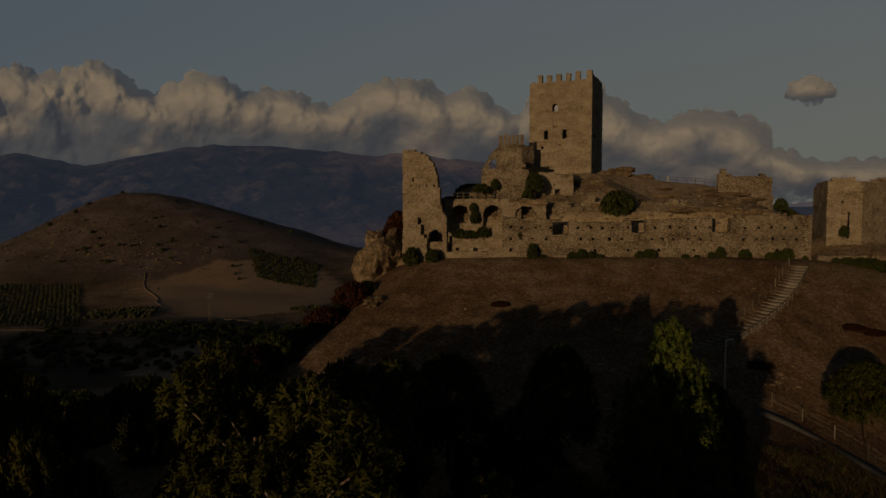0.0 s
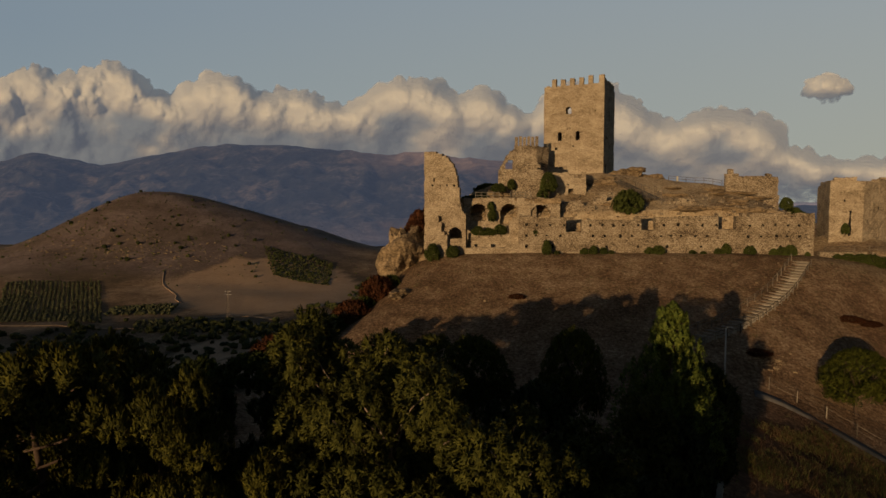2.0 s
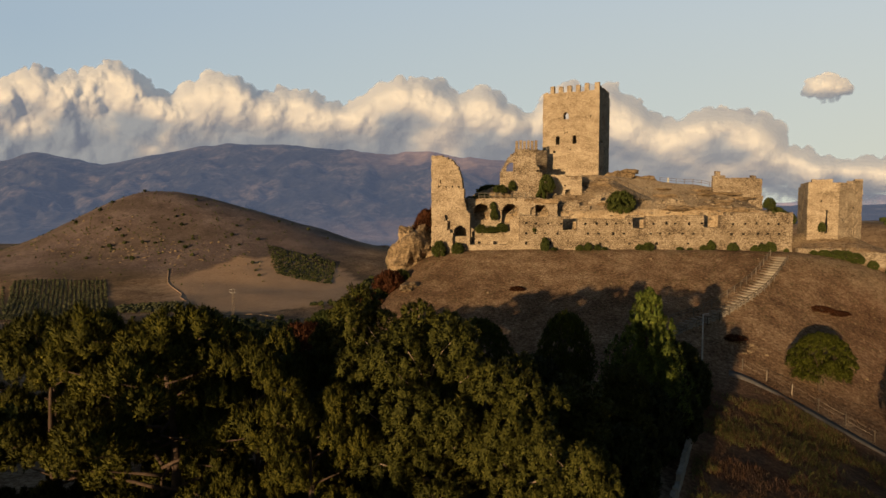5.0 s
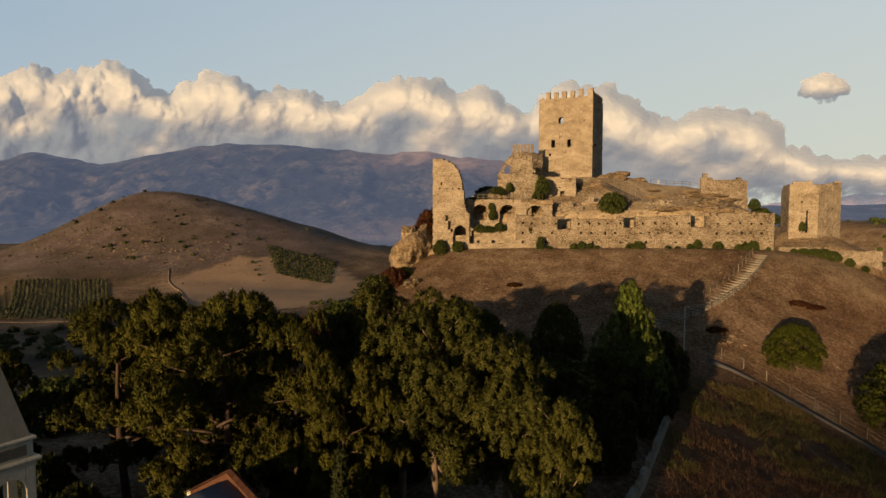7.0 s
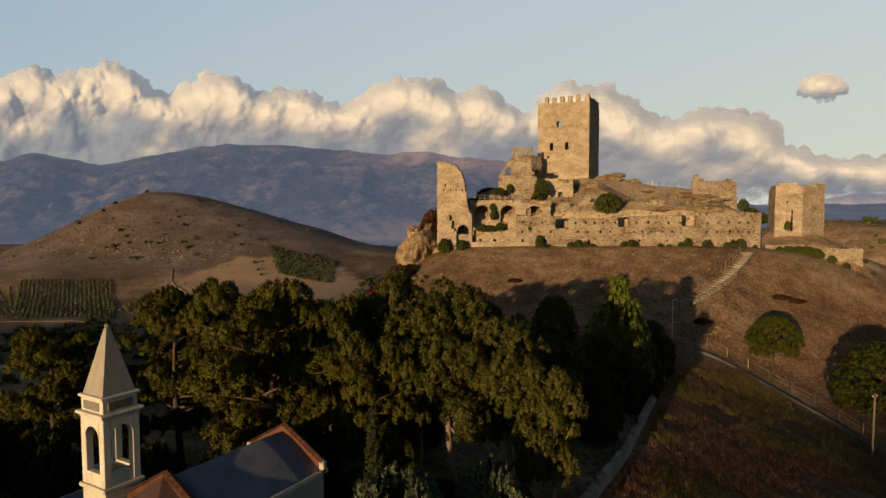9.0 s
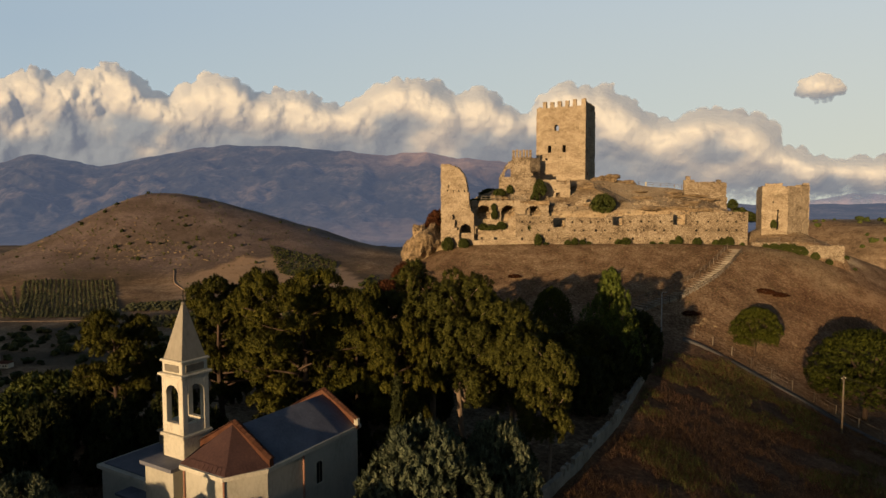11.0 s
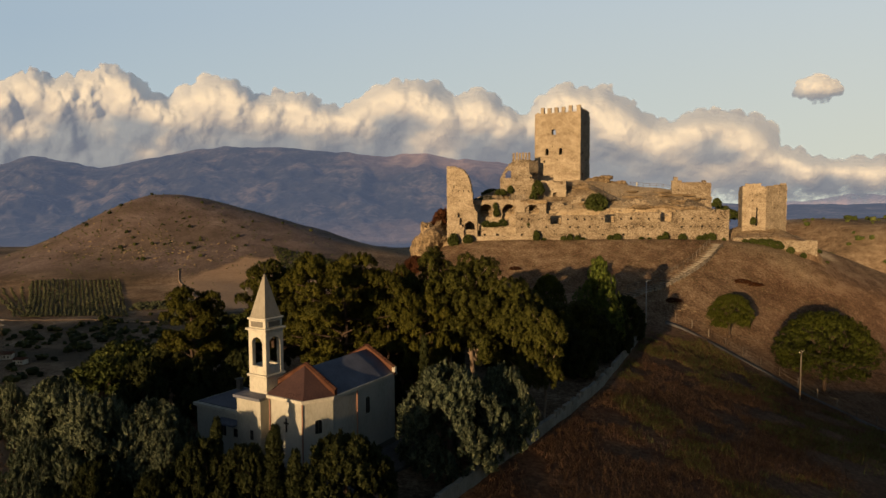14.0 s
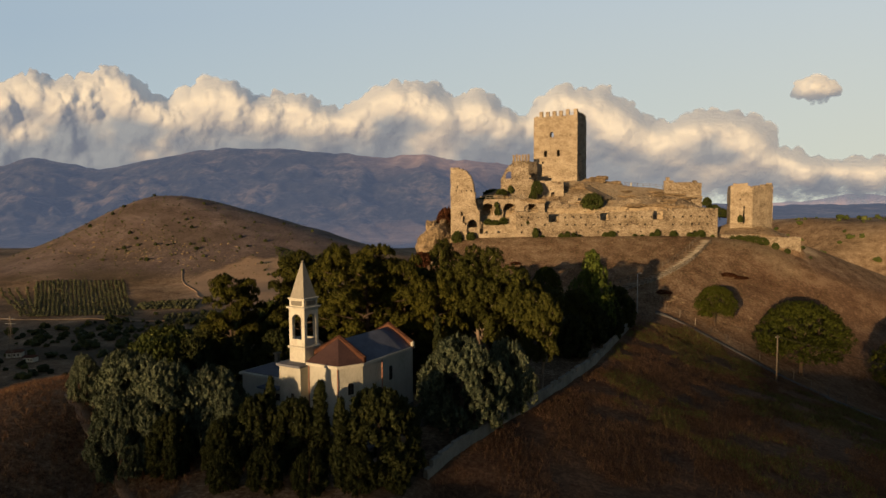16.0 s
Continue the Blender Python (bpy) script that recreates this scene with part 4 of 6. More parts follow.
# ---- trees ----
def leaf_cloud(name, centres, dirs, sizes, aspect, material, parent, rng, facing=None):
    """Many small leaf blades: each a narrow blade at its centre, lying along its direction; facing gives the soft roundness of its tuft."""
    n = len(centres)
    d = dirs / (np.linalg.norm(dirs, axis=1, keepdims=True) + 1e-9)
    side = np.cross(d, rng.normal(size=(n, 3)) * (1.0 if facing is None else 0.45) + (0 if facing is None else facing))
    side /= np.linalg.norm(side, axis=1, keepdims=True) + 1e-9
    if facing is not None:
        up = np.cross(side, d)
        side *= np.where((up * facing).sum(1, keepdims=True) < 0, -1, 1)
    half, wide = sizes[:, None] * 0.5, sizes[:, None] * aspect * 0.5
    v = np.stack([centres - d * half - side * wide, centres - d * half * 0.6 + side * wide, centres + d * half], 1).reshape(-1, 3)
    me = bpy.data.meshes.new(name)
    me.vertices.add(3 * n)
    me.vertices.foreach_set("co", v.ravel())
    me.loops.add(3 * n)
    me.loops.foreach_set("vertex_index", np.arange(3 * n))
    me.polygons.add(n)
    me.polygons.foreach_set("loop_start", np.arange(n) * 3)
    me.update(calc_edges=True)
    if facing is not None:
        me.shade_smooth()
        f = facing / (np.linalg.norm(facing, axis=1, keepdims=True) + 1e-9)
        me.normals_split_custom_set_from_vertices(np.repeat(f, 3, 0))
    return link_mesh(name, me, material, parent)


def limb(bm, p0, p1, r0, r1, rng, sides=6, bend=0.12, n=5):
    pts, rad = [], []
    L = (p1 - p0).length
    off = Vector((rng.uniform(-1, 1), rng.uniform(-1, 1), rng.uniform(-0.3, 0.6))) * bend * L
    for i in range(n + 1):
        f = i / n
        pts.append(p0.lerp(p1, f) + off * math.sin(f * math.pi))
        rad.append(r0 + (r1 - r0) * f)
    tube(bm, pts, rad, sides)
    return pts


def boughs(rr, centre, radii, count, size, tufts, low=-0.35):
    """Fill a bough's rounded mass with tufts sitting on its skin, fewest underneath."""
    c = Vector(centre)
    for k in range(count):
        z = low + (1 - low) * (k + rr.random()) / count
        a, r = k * 2.4 + rr.uniform(-0.5, 0.5), math.sqrt(max(0.0, 1 - z * z))
        d = Vector((math.cos(a) * r, math.sin(a) * r, z))
        f = rr.uniform(0.72, 1.02)
        s = size * rr.uniform(0.7, 1.3)
        tufts.append((c + Vector((d.x * radii[0], d.y * radii[1], d.z * radii[2])) * f, s, d))


def tree(kind, seed, height, spread, leaf_count, t):
    """One tree standing at the origin: trunk, limbs and a crown of leaf blades gathered in tufts on uneven boughs."""
    rng, rr = np.random.default_rng(seed), random.Random(seed)
    bm = bmesh.new()
    tufts = []     # centre, radius, way out of the bough
    if kind == "pine":
        trunk_top = Vector((rr.uniform(-.5, .5), rr.uniform(-.5, .5), height * 0.9))
        limb(bm, Vector((0, 0, -0.5)), trunk_top, 0.026 * height, 0.05, rr, 8, 0.04, 8)
        for k in range(34):
            f = 0.22 + 0.74 * ((k + rr.random()) / 34)
            a = k * 2.4 + rr.uniform(-0.5, 0.5)
            reach = spread * (1.0 - abs((f - 0.56) / 0.60) ** 2.2) * rr.uniform(0.6, 1.08)
            p0 = trunk_top * (f / 0.98)
            p1 = p0 + Vector((math.cos(a) * reach, math.sin(a) * reach, height * rr.uniform(0.02, 0.10)))
            limb(bm, p0, p1, 0.010 * height * (1.15 - f), 0.025, rr)
            for g in (1.0, 0.6):
                if g < 0.9 and reach < spread * 0.6:
                    continue
                r = spread * rr.uniform(0.17, 0.29) * (1.0 if g > 0.9 else 0.85)
                boughs(rr, p0.lerp(p1, g) + Vector((0, 0, rr.uniform(-0.3, 0.5))), (r, r, r * rr.uniform(0.6, 0.8)), int(24 * (r / 1.1) ** 2) + 6, 0.30, tufts, -0.2)
        for k in range(5):
            boughs(rr, trunk_top + Vector((rr.gauss(0, .9), rr.gauss(0, .9), rr.uniform(-1.2, 0.5))), (1.2, 1.2, 0.9), 18, 0.36, tufts, -0.1)
    elif kind == "umbrella":
        fork = Vector((rr.uniform(-.3, .3), rr.uniform(-.3, .3), height * 0.30))
        limb(bm, Vector((0, 0, -0.5)), fork, 0.026 * height, 0.018 * height, rr, 8, 0.04)
        for k in range(46):
            a = k * 2.4
            q = math.sqrt((k + 0.6) / 46)
            p1 = Vector((math.cos(a) * q * spread * 0.86, math.sin(a) * q * spread * 0.86, height * (0.90 - 0.40 * q ** 2.6)))
            if k % 2:
                limb(bm, fork, p1 * 0.95, 0.010 * height, 0.03, rr)
            r = spread * rr.uniform(0.16, 0.23)
            boughs(rr, p1, (r, r, r * 0.8), 26, 0.30 * spread / 5.4, tufts, -0.2)
        for k in range(40):     # the skirt of the dome
            a = k * 2.4
            r = spread * rr.uniform(0.18, 0.25)
            h = rr.uniform(0.27, 0.50)
            wide = spread * (0.38 + 0.95 * h)
            boughs(rr, (math.cos(a) * wide, math.sin(a) * wide, height * h), (r, r, r * 0.75), 20, 0.30 * spread / 5.4, tufts, -0.6)
        for k in range(26):     # the dark inside
            a, q = k * 2.4, math.sqrt((k + 0.6) / 26) * 0.68
            r = spread * 0.2
            boughs(rr, (math.cos(a) * spread * q, math.sin(a) * spread * q, height * rr.uniform(0.42, 0.52)), (r, r, r * 0.7), 12, 0.34 * spread / 5.4, tufts, -0.9)
    elif kind == "euc":
        trunk_top = Vector((rr.uniform(-.8, .8), rr.uniform(-.8, .8), height * 0.84))
        limb(bm, Vector((0, 0, -0.5)), trunk_top, 0.024 * height, 0.06, rr, 8, 0.05, 8)
        for k in range(28):
            f = 0.36 + 0.60 * ((k + rr.random()) / 28)
            a = k * 2.4 + rr.uniform(-0.5, 0.5)
            reach = spread * rr.uniform(0.45, 1.0) * (1.2 - 0.66 * f)
            p0 = trunk_top * f
            p1 = p0 + Vector((math.cos(a) * reach, math.sin(a) * reach, height * rr.uniform(0.06, 0.17)))
            limb(bm, p0, p1, 0.011 * height * (1.2 - f), 0.03, rr, 6, 0.1)
            for g in (1.0, 0.55)[:1 + (k % 3 > 0)]:
                r = spread * rr.uniform(0.18, 0.32)
                boughs(rr, p0.lerp(p1, g) + Vector((rr.gauss(0, .3), rr.gauss(0, .3), -0.3 * r)), (r, r, r * 1.0), int(15 * (r / 0.95) ** 2) + 5, 0.31, tufts, -0.3)
    elif kind == "column":
        limb(bm, Vector((0, 0, -0.5)), Vector((0, 0, height * 0.93)), 0.02 * height, 0.03, rr, 7, 0.02, 6)
        n = 46
        for k in range(n):
            f = (k + rr.random()) / n
            wide = spread * (min(1, 0.55 + f * 2.0) if f < 0.25 else 1.0) * (1 - max(0, f - 0.3) / 0.7 * 0.80)
            a, r = k * 2.4 + rr.uniform(-0.4, 0.4), wide * rr.uniform(0.3, 0.72)
            s = max(0.2, wide * rr.uniform(0.34, 0.5))
            p = Vector((math.cos(a) * r, math.sin(a) * r, height * (0.05 + 0.90 * f)))
            if k % 3 == 0:
                limb(bm, Vector((0, 0, p.z * 0.9)), p, 0.05, 0.02, rr, 5)
            boughs(rr, p, (s, s, s * 1.5), 16, s * 0.42, tufts, -0.6)
    else:   # a dense rounded crown down to the ground
        limb(bm, Vector((0, 0, -0.5)), Vector((0, 0, height * 0.8)), 0.03 * height, 0.05, rr, 7, 0.04)
        n = 96
        for k in range(n):
            f = (k + rr.random()) / n
            wide = spread * math.sin(math.pi * (0.16 + 0.78 * f) ** 0.85) ** 0.7
            a = k * 2.4 + rr.uniform(-0.4, 0.4)
            r = wide * rr.uniform(0.66, 0.92)
            s = spread * rr.uniform(0.11, 0.19)
            p = Vector((math.cos(a) * r, math.sin(a) * r, height * (0.03 + 0.80 * f)))
            boughs(rr, p, (s, s, s * 1.3), 13, s * 0.48, tufts, -0.3)
            if k % 25 == 12:
                limb(bm, Vector((0, 0, height * 0.6 * f)), p, 0.05, 0.015, rr, 5)
    pale = kind == "euc"
    part("trunk", bm, BARK_PALE if pale else BARK, t, smooth=True)
    per = max(6, leaf_count // len(tufts))
    n = len(tufts)
    centre = np.repeat(np.array([tuple(q[0]) for q in tufts]), per, 0)
    radius = np.repeat(np.array([q[1] for q in tufts]), per)[:, None]
    bough = np.repeat(np.array([tuple(q[2]) for q in tufts]), per, 0)
    out = rng.normal(size=(n * per, 3)) + bough * 0.9
    out /= np.linalg.norm(out, axis=1, keepdims=True)
    stretch = np.array({"euc": (0.95, 0.95, 1.1), "pine": (0.9, 0.9, 1.15), "umbrella": (1, 1, 0.85), "column": (0.9, 0.9, 1.5), "dense": (0.85, 0.85, 1.3)}[kind])
    point = 1.0 - 0.65 * (out[:, 2:] * 0.5 + 0.5) if kind in ("dense", "column") else 1.0     # flame-shaped sprays
    place = centre + out * radius * stretch * np.concatenate([np.ones((n * per, 2)) * point, np.ones((n * per, 1))], 1) * (0.45 + 0.6 * rng.random((n * per, 1)))
    lean = {"euc": (0.7, -0.25), "pine": (0.75, 0.75), "umbrella": (0.6, 0.7), "column": (0.4, 0.9), "dense": (0.45, 0.95)}[kind]
    d = out * lean[0] + bough * 0.25 + np.array([0, 0, lean[1]]) + rng.normal(size=(n * per, 3)) * 0.42
    facing = out * 0.6 + bough * 0.75 + rng.normal(size=(n * per, 3)) * (0.6 if kind == "dense" else 0.4)
    size = {"pine": 0.225, "umbrella": 0.24, "euc": 0.225, "column": 0.24, "dense": 0.40}[kind] * (height / 13) ** 0.3
    size *= min(2.2, math.sqrt({"pine": 120000, "umbrella": 60000, "euc": 120000, "column": 36000, "dense": 45000}[kind] * (height / 13) ** (0 if height > 5 else 1.6) / leaf_count))
    aspect = {"pine": 0.34, "umbrella": 0.42, "euc": 0.36, "column": 0.42, "dense": 0.34}[kind]
    return place, d, rng.uniform(0.7, 1.35, n * per) * size, aspect, rng, facing


def grow(kind, name, label, category, seed, height, spread, count, leaf):
    t = thing(name, label, category)
    c, d, s, aspect, rng, facing = tree(kind, seed, height, spread, count, t)
    leaf_cloud("crown", c, d, s, aspect, leaf, t, rng, facing)
    t["tall"] = height
    return t


def stand(proto, x, y, height, turn=0.0, widen=1.0, first=False):
    k = height / proto["tall"]
    z = ground_z(x, y)
    if first:
        proto.location, proto.rotation_euler, proto.scale = (x, y, z), (0, 0, turn), (k * widen, k * widen, k)
        return proto
    o = copy_thing(proto, pose(x, y, z, 0, 0, math.degrees(turn)))
    o.scale = (k * widen, k * widen, k)
    return o


def trees():
    pine = [grow("pine", "pine_tree", "tall olive-green pine tree with bare lower limbs beside the chapel", "tree", s, 14, 4.6, n, PINE_LEAF) for s, n in ((101, 130000), (102, 110000), (103, 36000))]
    euc = [grow("euc", "eucalyptus_tree", "tall eucalyptus with drooping yellow-green leaves and pale bark", "tree", s, 15, 4.8, n, EUC_LEAF) for s, n in ((111, 130000), (112, 100000), (113, 34000))]
    umb = [grow("umbrella", "umbrella_pine", "umbrella pine with a dense dark green dome", "tree", s, 11, 5.4, n, STONE_PINE_LEAF) for s, n in ((121, 70000), (122, 30000))]
    pop = grow("column", "poplar_tree", "slender light green tree in the grove", "tree", 131, 13, 3.3, 46000, POPLAR_LEAF)
    cyp = grow("column", "cypress_tree", "narrow dark green columnar cypress", "tree", 141, 8, 0.9, 14000, CYPRESS_LEAF)
    sil = [grow("dense", "silver_cypress", "broad silvery grey-green cypress with dense sprays", "tree", s, 9, 3.6, 44000, SILVER_LEAF) for s in (151, 152)]
    dark = [grow("dense", "dark_cypress", "bushy dark olive-green cypress", "tree", s, 8, 2.9, n, CYPRESS_LEAF) for s, n in ((161, 42000), (162, 12000))]
    used = set()

    def put(p, x, y, top, turn, widen=1.0):
        h = top - ground_z(x, y)
        stand(p, x, y, h, turn, widen, p not in used)
        used.add(p)
    # the grove behind the chapel
    for k, x, y, top, turn, wide in [(0, -17.0, 61.7, 20.0, 0.3, 1.0), (1, -24.3, 64.3, 18.6, 1.4, 0.85), (2, -19.5, 70.0, 18.0, 5.1, 0.9), (1, -12.8, 62.7, 18.2, 2.6, 0.66), (0, -8.9, 59.8, 16.5, 4.0, 0.72), (2, -27.5, 72.0, 16.0, 2.0, 0.9), (2, -29.5, 82.0, 14.5, 3.0, 0.9), (2, -14.0, 80.0, 16.0, 0.8, 0.9), (1, -30.5, 60.0, 16.6, 1.0, 0.9)]:
        put(pine[k], x, y, top, turn, wide)
    for k, x, y, top, turn, wide in [(1, -7.4, 66.2, 19.9, 0.2, 0.85), (0, -4.2, 62.8, 19.6, 3.3, 0.85), (1, -0.6, 63.0, 17.6, 1.9, 0.9), (0, 1.6, 59.0, 15.6, 0.9, 0.68), (2, -7.8, 79.0, 17.5, 4.6, 1.0), (2, 6.6, 81.0, 13.5, 5.5, 0.9), (2, 2.5, 72.0, 15.0, 2.5, 1.0)]:
        put(euc[k], x, y, top, turn, wide)
    for k, x, y, top, turn, wide in [(0, 33.0, 111.2, 10.4, 0.5, 1.0), (0, 43.8, 103.0, 9.0, 2.0, 1.17), (1, 3.2, 92.8, 15.2, 3.0, 0.58), (1, -4.6, 92.0, 14.5, 4.0, 0.75), (0, 66.0, 104.0, 6.0, 0.9, 1.2)]:
        put(umb[k], x, y, top, turn, wide)
    for x, y, top, turn, wide in [(9.4, 87.2, 18.2, 0.0, 1.2), (8.0, 84.0, 13.0, 1.0, 0.8), (12.0, 92.0, 11.5, 2.0, 0.9)]:
        put(pop, x, y, top, turn, wide)
    for k, (x, y, top, turn, wide) in enumerate([(14.2, 97.0, 12.2, 0.0, 1.2), (11.6, 88.0, 10.5, 1.0, 1.3), (6.5, 82.0, 9.5, 2.0, 1.0), (4.6, 77.0, 10.0, 0.4, 1.1), (-3.0, 78.0, 11.0, 2.4, 1.1), (-8.0, 71.5, 10.5, 1.4, 1.0), (-12.0, 58.5, 10.5, 3.4, 1.0), (-18.0, 57.5, 10.5, 4.4, 1.0), (-26.5, 60.0, 11.0, 5.4, 1.2), (6.0, 75.5, 11.0, 0.9, 1.1), (9.0, 83.5, 11.5, 1.9, 1.1), (0.5, 86.0, 13.0, 2.9, 1.2), (-9.0, 88.0, 13.5, 3.9, 1.2), (-18.0, 90.0, 13.0, 4.9, 1.3), (-24.0, 78.0, 12.5, 0.2, 1.3), (-27.0, 92.0, 10.5, 1.2, 1.3), (-31.0, 100.0, 8.0, 2.2, 1.2), (-30.9, 52.3, 12.2, 3.0, 1.05), (-22.0, 57.0, 11.0, 3.0, 1.0), (-13.0, 72.0, 13.5, 1.0, 1.2), (-33.5, 57.0, 11.2, 1.7, 1.1), (-28.6, 56.4, 11.4, 2.7, 1.1), (-35.0, 62.5, 11.6, 0.5, 1.2), (-25.0, 57.5, 12.0, 4.7, 1.0), (-23.5, 55.6, 9.4, 2.2, 1.3), (-19.8, 55.8, 9.2, 5.2, 1.3), (-15.0, 57.2, 9.0, 0.2, 1.3), (-27.5, 53.8, 9.4, 1.2, 1.3), (-4.5, 57.0, 9.6, 1.2, 1.2), (-1.0, 59.5, 9.6, 3.3, 1.2)]):
        put(dark[1], x, y, top, turn, wide)
    # by the chapel and in front of it
    for k, (x, y, top, turn, wide) in enumerate([(-5.2, 48.9, 13.6, 0.4, 1.2), (-1.6, 53.5, 12.4, 2.2, 0.95), (-24.4, 43.6, 11.9, 1.1, 1.0), (-27.2, 41.7, 12.6, 2.9, 1.05), (-22.2, 41.2, 10.6, 4.1, 0.9), (-31.0, 43.8, 12.4, 5.0, 1.05), (-34.2, 46.8, 12.2, 3.0, 1.0), (-37.4, 46.2, 11.6, 0.7, 0.85), (-29.5, 39.6, 10.4, 1.7, 0.9)]):
        put(sil[k % 2], x, y, top, turn, wide)
    for x, y, top, turn, wide in [(-9.7, 38.4, 12.0, 0.6, 1.3), (-15.9, 39.2, 10.8, 1.6, 1.0), (-18.8, 39.3, 10.9, 2.6, 1.0), (-25.0, 38.4, 9.6, 3.0, 0.9), (-20.8, 37.8, 9.4, 4.6, 0.9), (-10.6, 36.2, 8.6, 1.1, 1.1), (-13.6, 35.4, 8.4, 2.1, 1.1), (-16.6, 35.6, 8.6, 3.1, 1.1), (-19.4, 35.4, 8.2, 4.1, 1.1), (-8.2, 37.0, 8.2, 5.1, 0.9)]:
        put(dark[0], x, y, top, turn, wide)
    for x, y, top, turn, wide in [(-13.9, 38.7, 11.7, 0.6, 1.25), (-18.0, 39.9, 11.6, 1.0, 1.0), (-11.7, 36.1, 11.4, 0.9, 1.15), (-2.0, 75.0, 14.5, 2.0, 1.1), (-8.2, 56.5, 13.5, 2.0, 0.9), (-24.0, 37.2, 9.6, 0.4, 0.9)]:
        put(cyp, x, y, top, turn, wide)


trees()




# ---- stairs, paths, boundary wall ----
def along(points, gap):
    """Points at even steps along a plan line, with the way ahead at each."""
    p = [Vector(q) for q in points]
    out, carry = [], 0.0
    for a, b in zip(p, p[1:]):
        L, d = (b - a).length, (b - a).normalized()
        s = carry
        while s < L:
            out.append((a + d * s, d))
            s += gap
        carry = s - L
    return out


def smooth_line(points, rounds=3):
    p = [Vector(q) for q in points]
    for _ in range(rounds):
        q = [p[0]]
        for a, b in zip(p, p[1:]):
            q += [a.lerp(b, 0.25), a.lerp(b, 0.75)]
        p = q + [p[-1]]
    return p


def ribbon(name, points, width, material, label, lift=0.06, thick=0.25, gap=1.2, category="path"):
    """A paved or beaten strip that follows the ground, with sides."""
    bm, rows = bmesh.new(), []
    for i, (p, d) in enumerate(along(smooth_line(points), gap)):
        n = Vector((-d.y, d.x))
        w = width / 2 * (1 + 0.12 * noise.noise(Vector((i * 0.4, width, 0))))
        l, r = p + n * w, p - n * w
        zl, zr = ground_z(l.x, l.y) + lift, ground_z(r.x, r.y) + lift
        z = max(zl, zr) if width < 3 else None
        zl, zr = (zl, zr) if z is None else (z * 0.5 + zl * 0.5, z * 0.5 + zr * 0.5)
        rows.append([bm.verts.new((l.x, l.y, zl - thick)), bm.verts.new((l.x, l.y, zl)), bm.verts.new((p.x, p.y, (zl + zr) / 2 + 0.02)), bm.verts.new((r.x, r.y, zr)), bm.verts.new((r.x, r.y, zr - thick))])
    for a, b in zip(rows, rows[1:]):
        for k in range(4):
            bm.faces.new((a[k], a[k + 1], b[k + 1], b[k]))
    return tagged(part(name, bm, material, None, "", True), label, category, kind="structure")


DIRT = surface("beaten_earth", [(0.3, (0.16, 0.105, 0.065)), (0.5, (0.25, 0.175, 0.115)), (0.7, (0.33, 0.25, 0.17))], scale=0.3, fine=2.5, bump=0.3, bump_size=0.05)
ROAD_LINE = [(22.6, 109.9), (24.7, 109.3), (28.0, 107.0), (31.5, 104.3), (36.2, 101.0), (40.5, 96.0), (44.5, 90.0), (49.0, 83.0), (56.0, 73.0), (70.0, 55.0)]
ribbon("path_paved", ROAD_LINE, 1.3, PAVING, "narrow grey stone-paved footpath up the hill", 0.06)
ribbon("track_dirt", [(-25.0, 34.5), (-31.0, 41.0), (-35.5, 43.5), (-40.0, 47.5)], 1.1, DIRT, "narrow worn earth track through dry grass", 0.03, 0.15)
ribbon("valley_road", [(-480, 445), (-390, 448), (-318, 446), (-250, 458), (-205, 466), (-150, 470)], 1.5, DIRT, "pale dirt road across the valley", 0.5, 1.0, 8)
ribbon("farm_track", [(-378, 645), (-352, 600), (-318, 572), (-311.2, 552), (-292, 536)], 1.3, DIRT, "pale farm track between stubble fields", 0.5, 1.0, 8)
ribbon("field_edge", [(-262, 490), (-240, 512), (-220, 515), (-190, 500)], 4, DIRT, "pale earth track at the field edge", 0.5, 1.0, 8)
ribbon("valley_lane", [(-182, 372), (-176.5, 388.5), (-171, 408), (-161.7, 431.1), (-180, 441.1), (-212, 473.7), (-236, 492)], 3, DIRT, "pale lane in the valley bottom", 0.5, 1.0, 8)


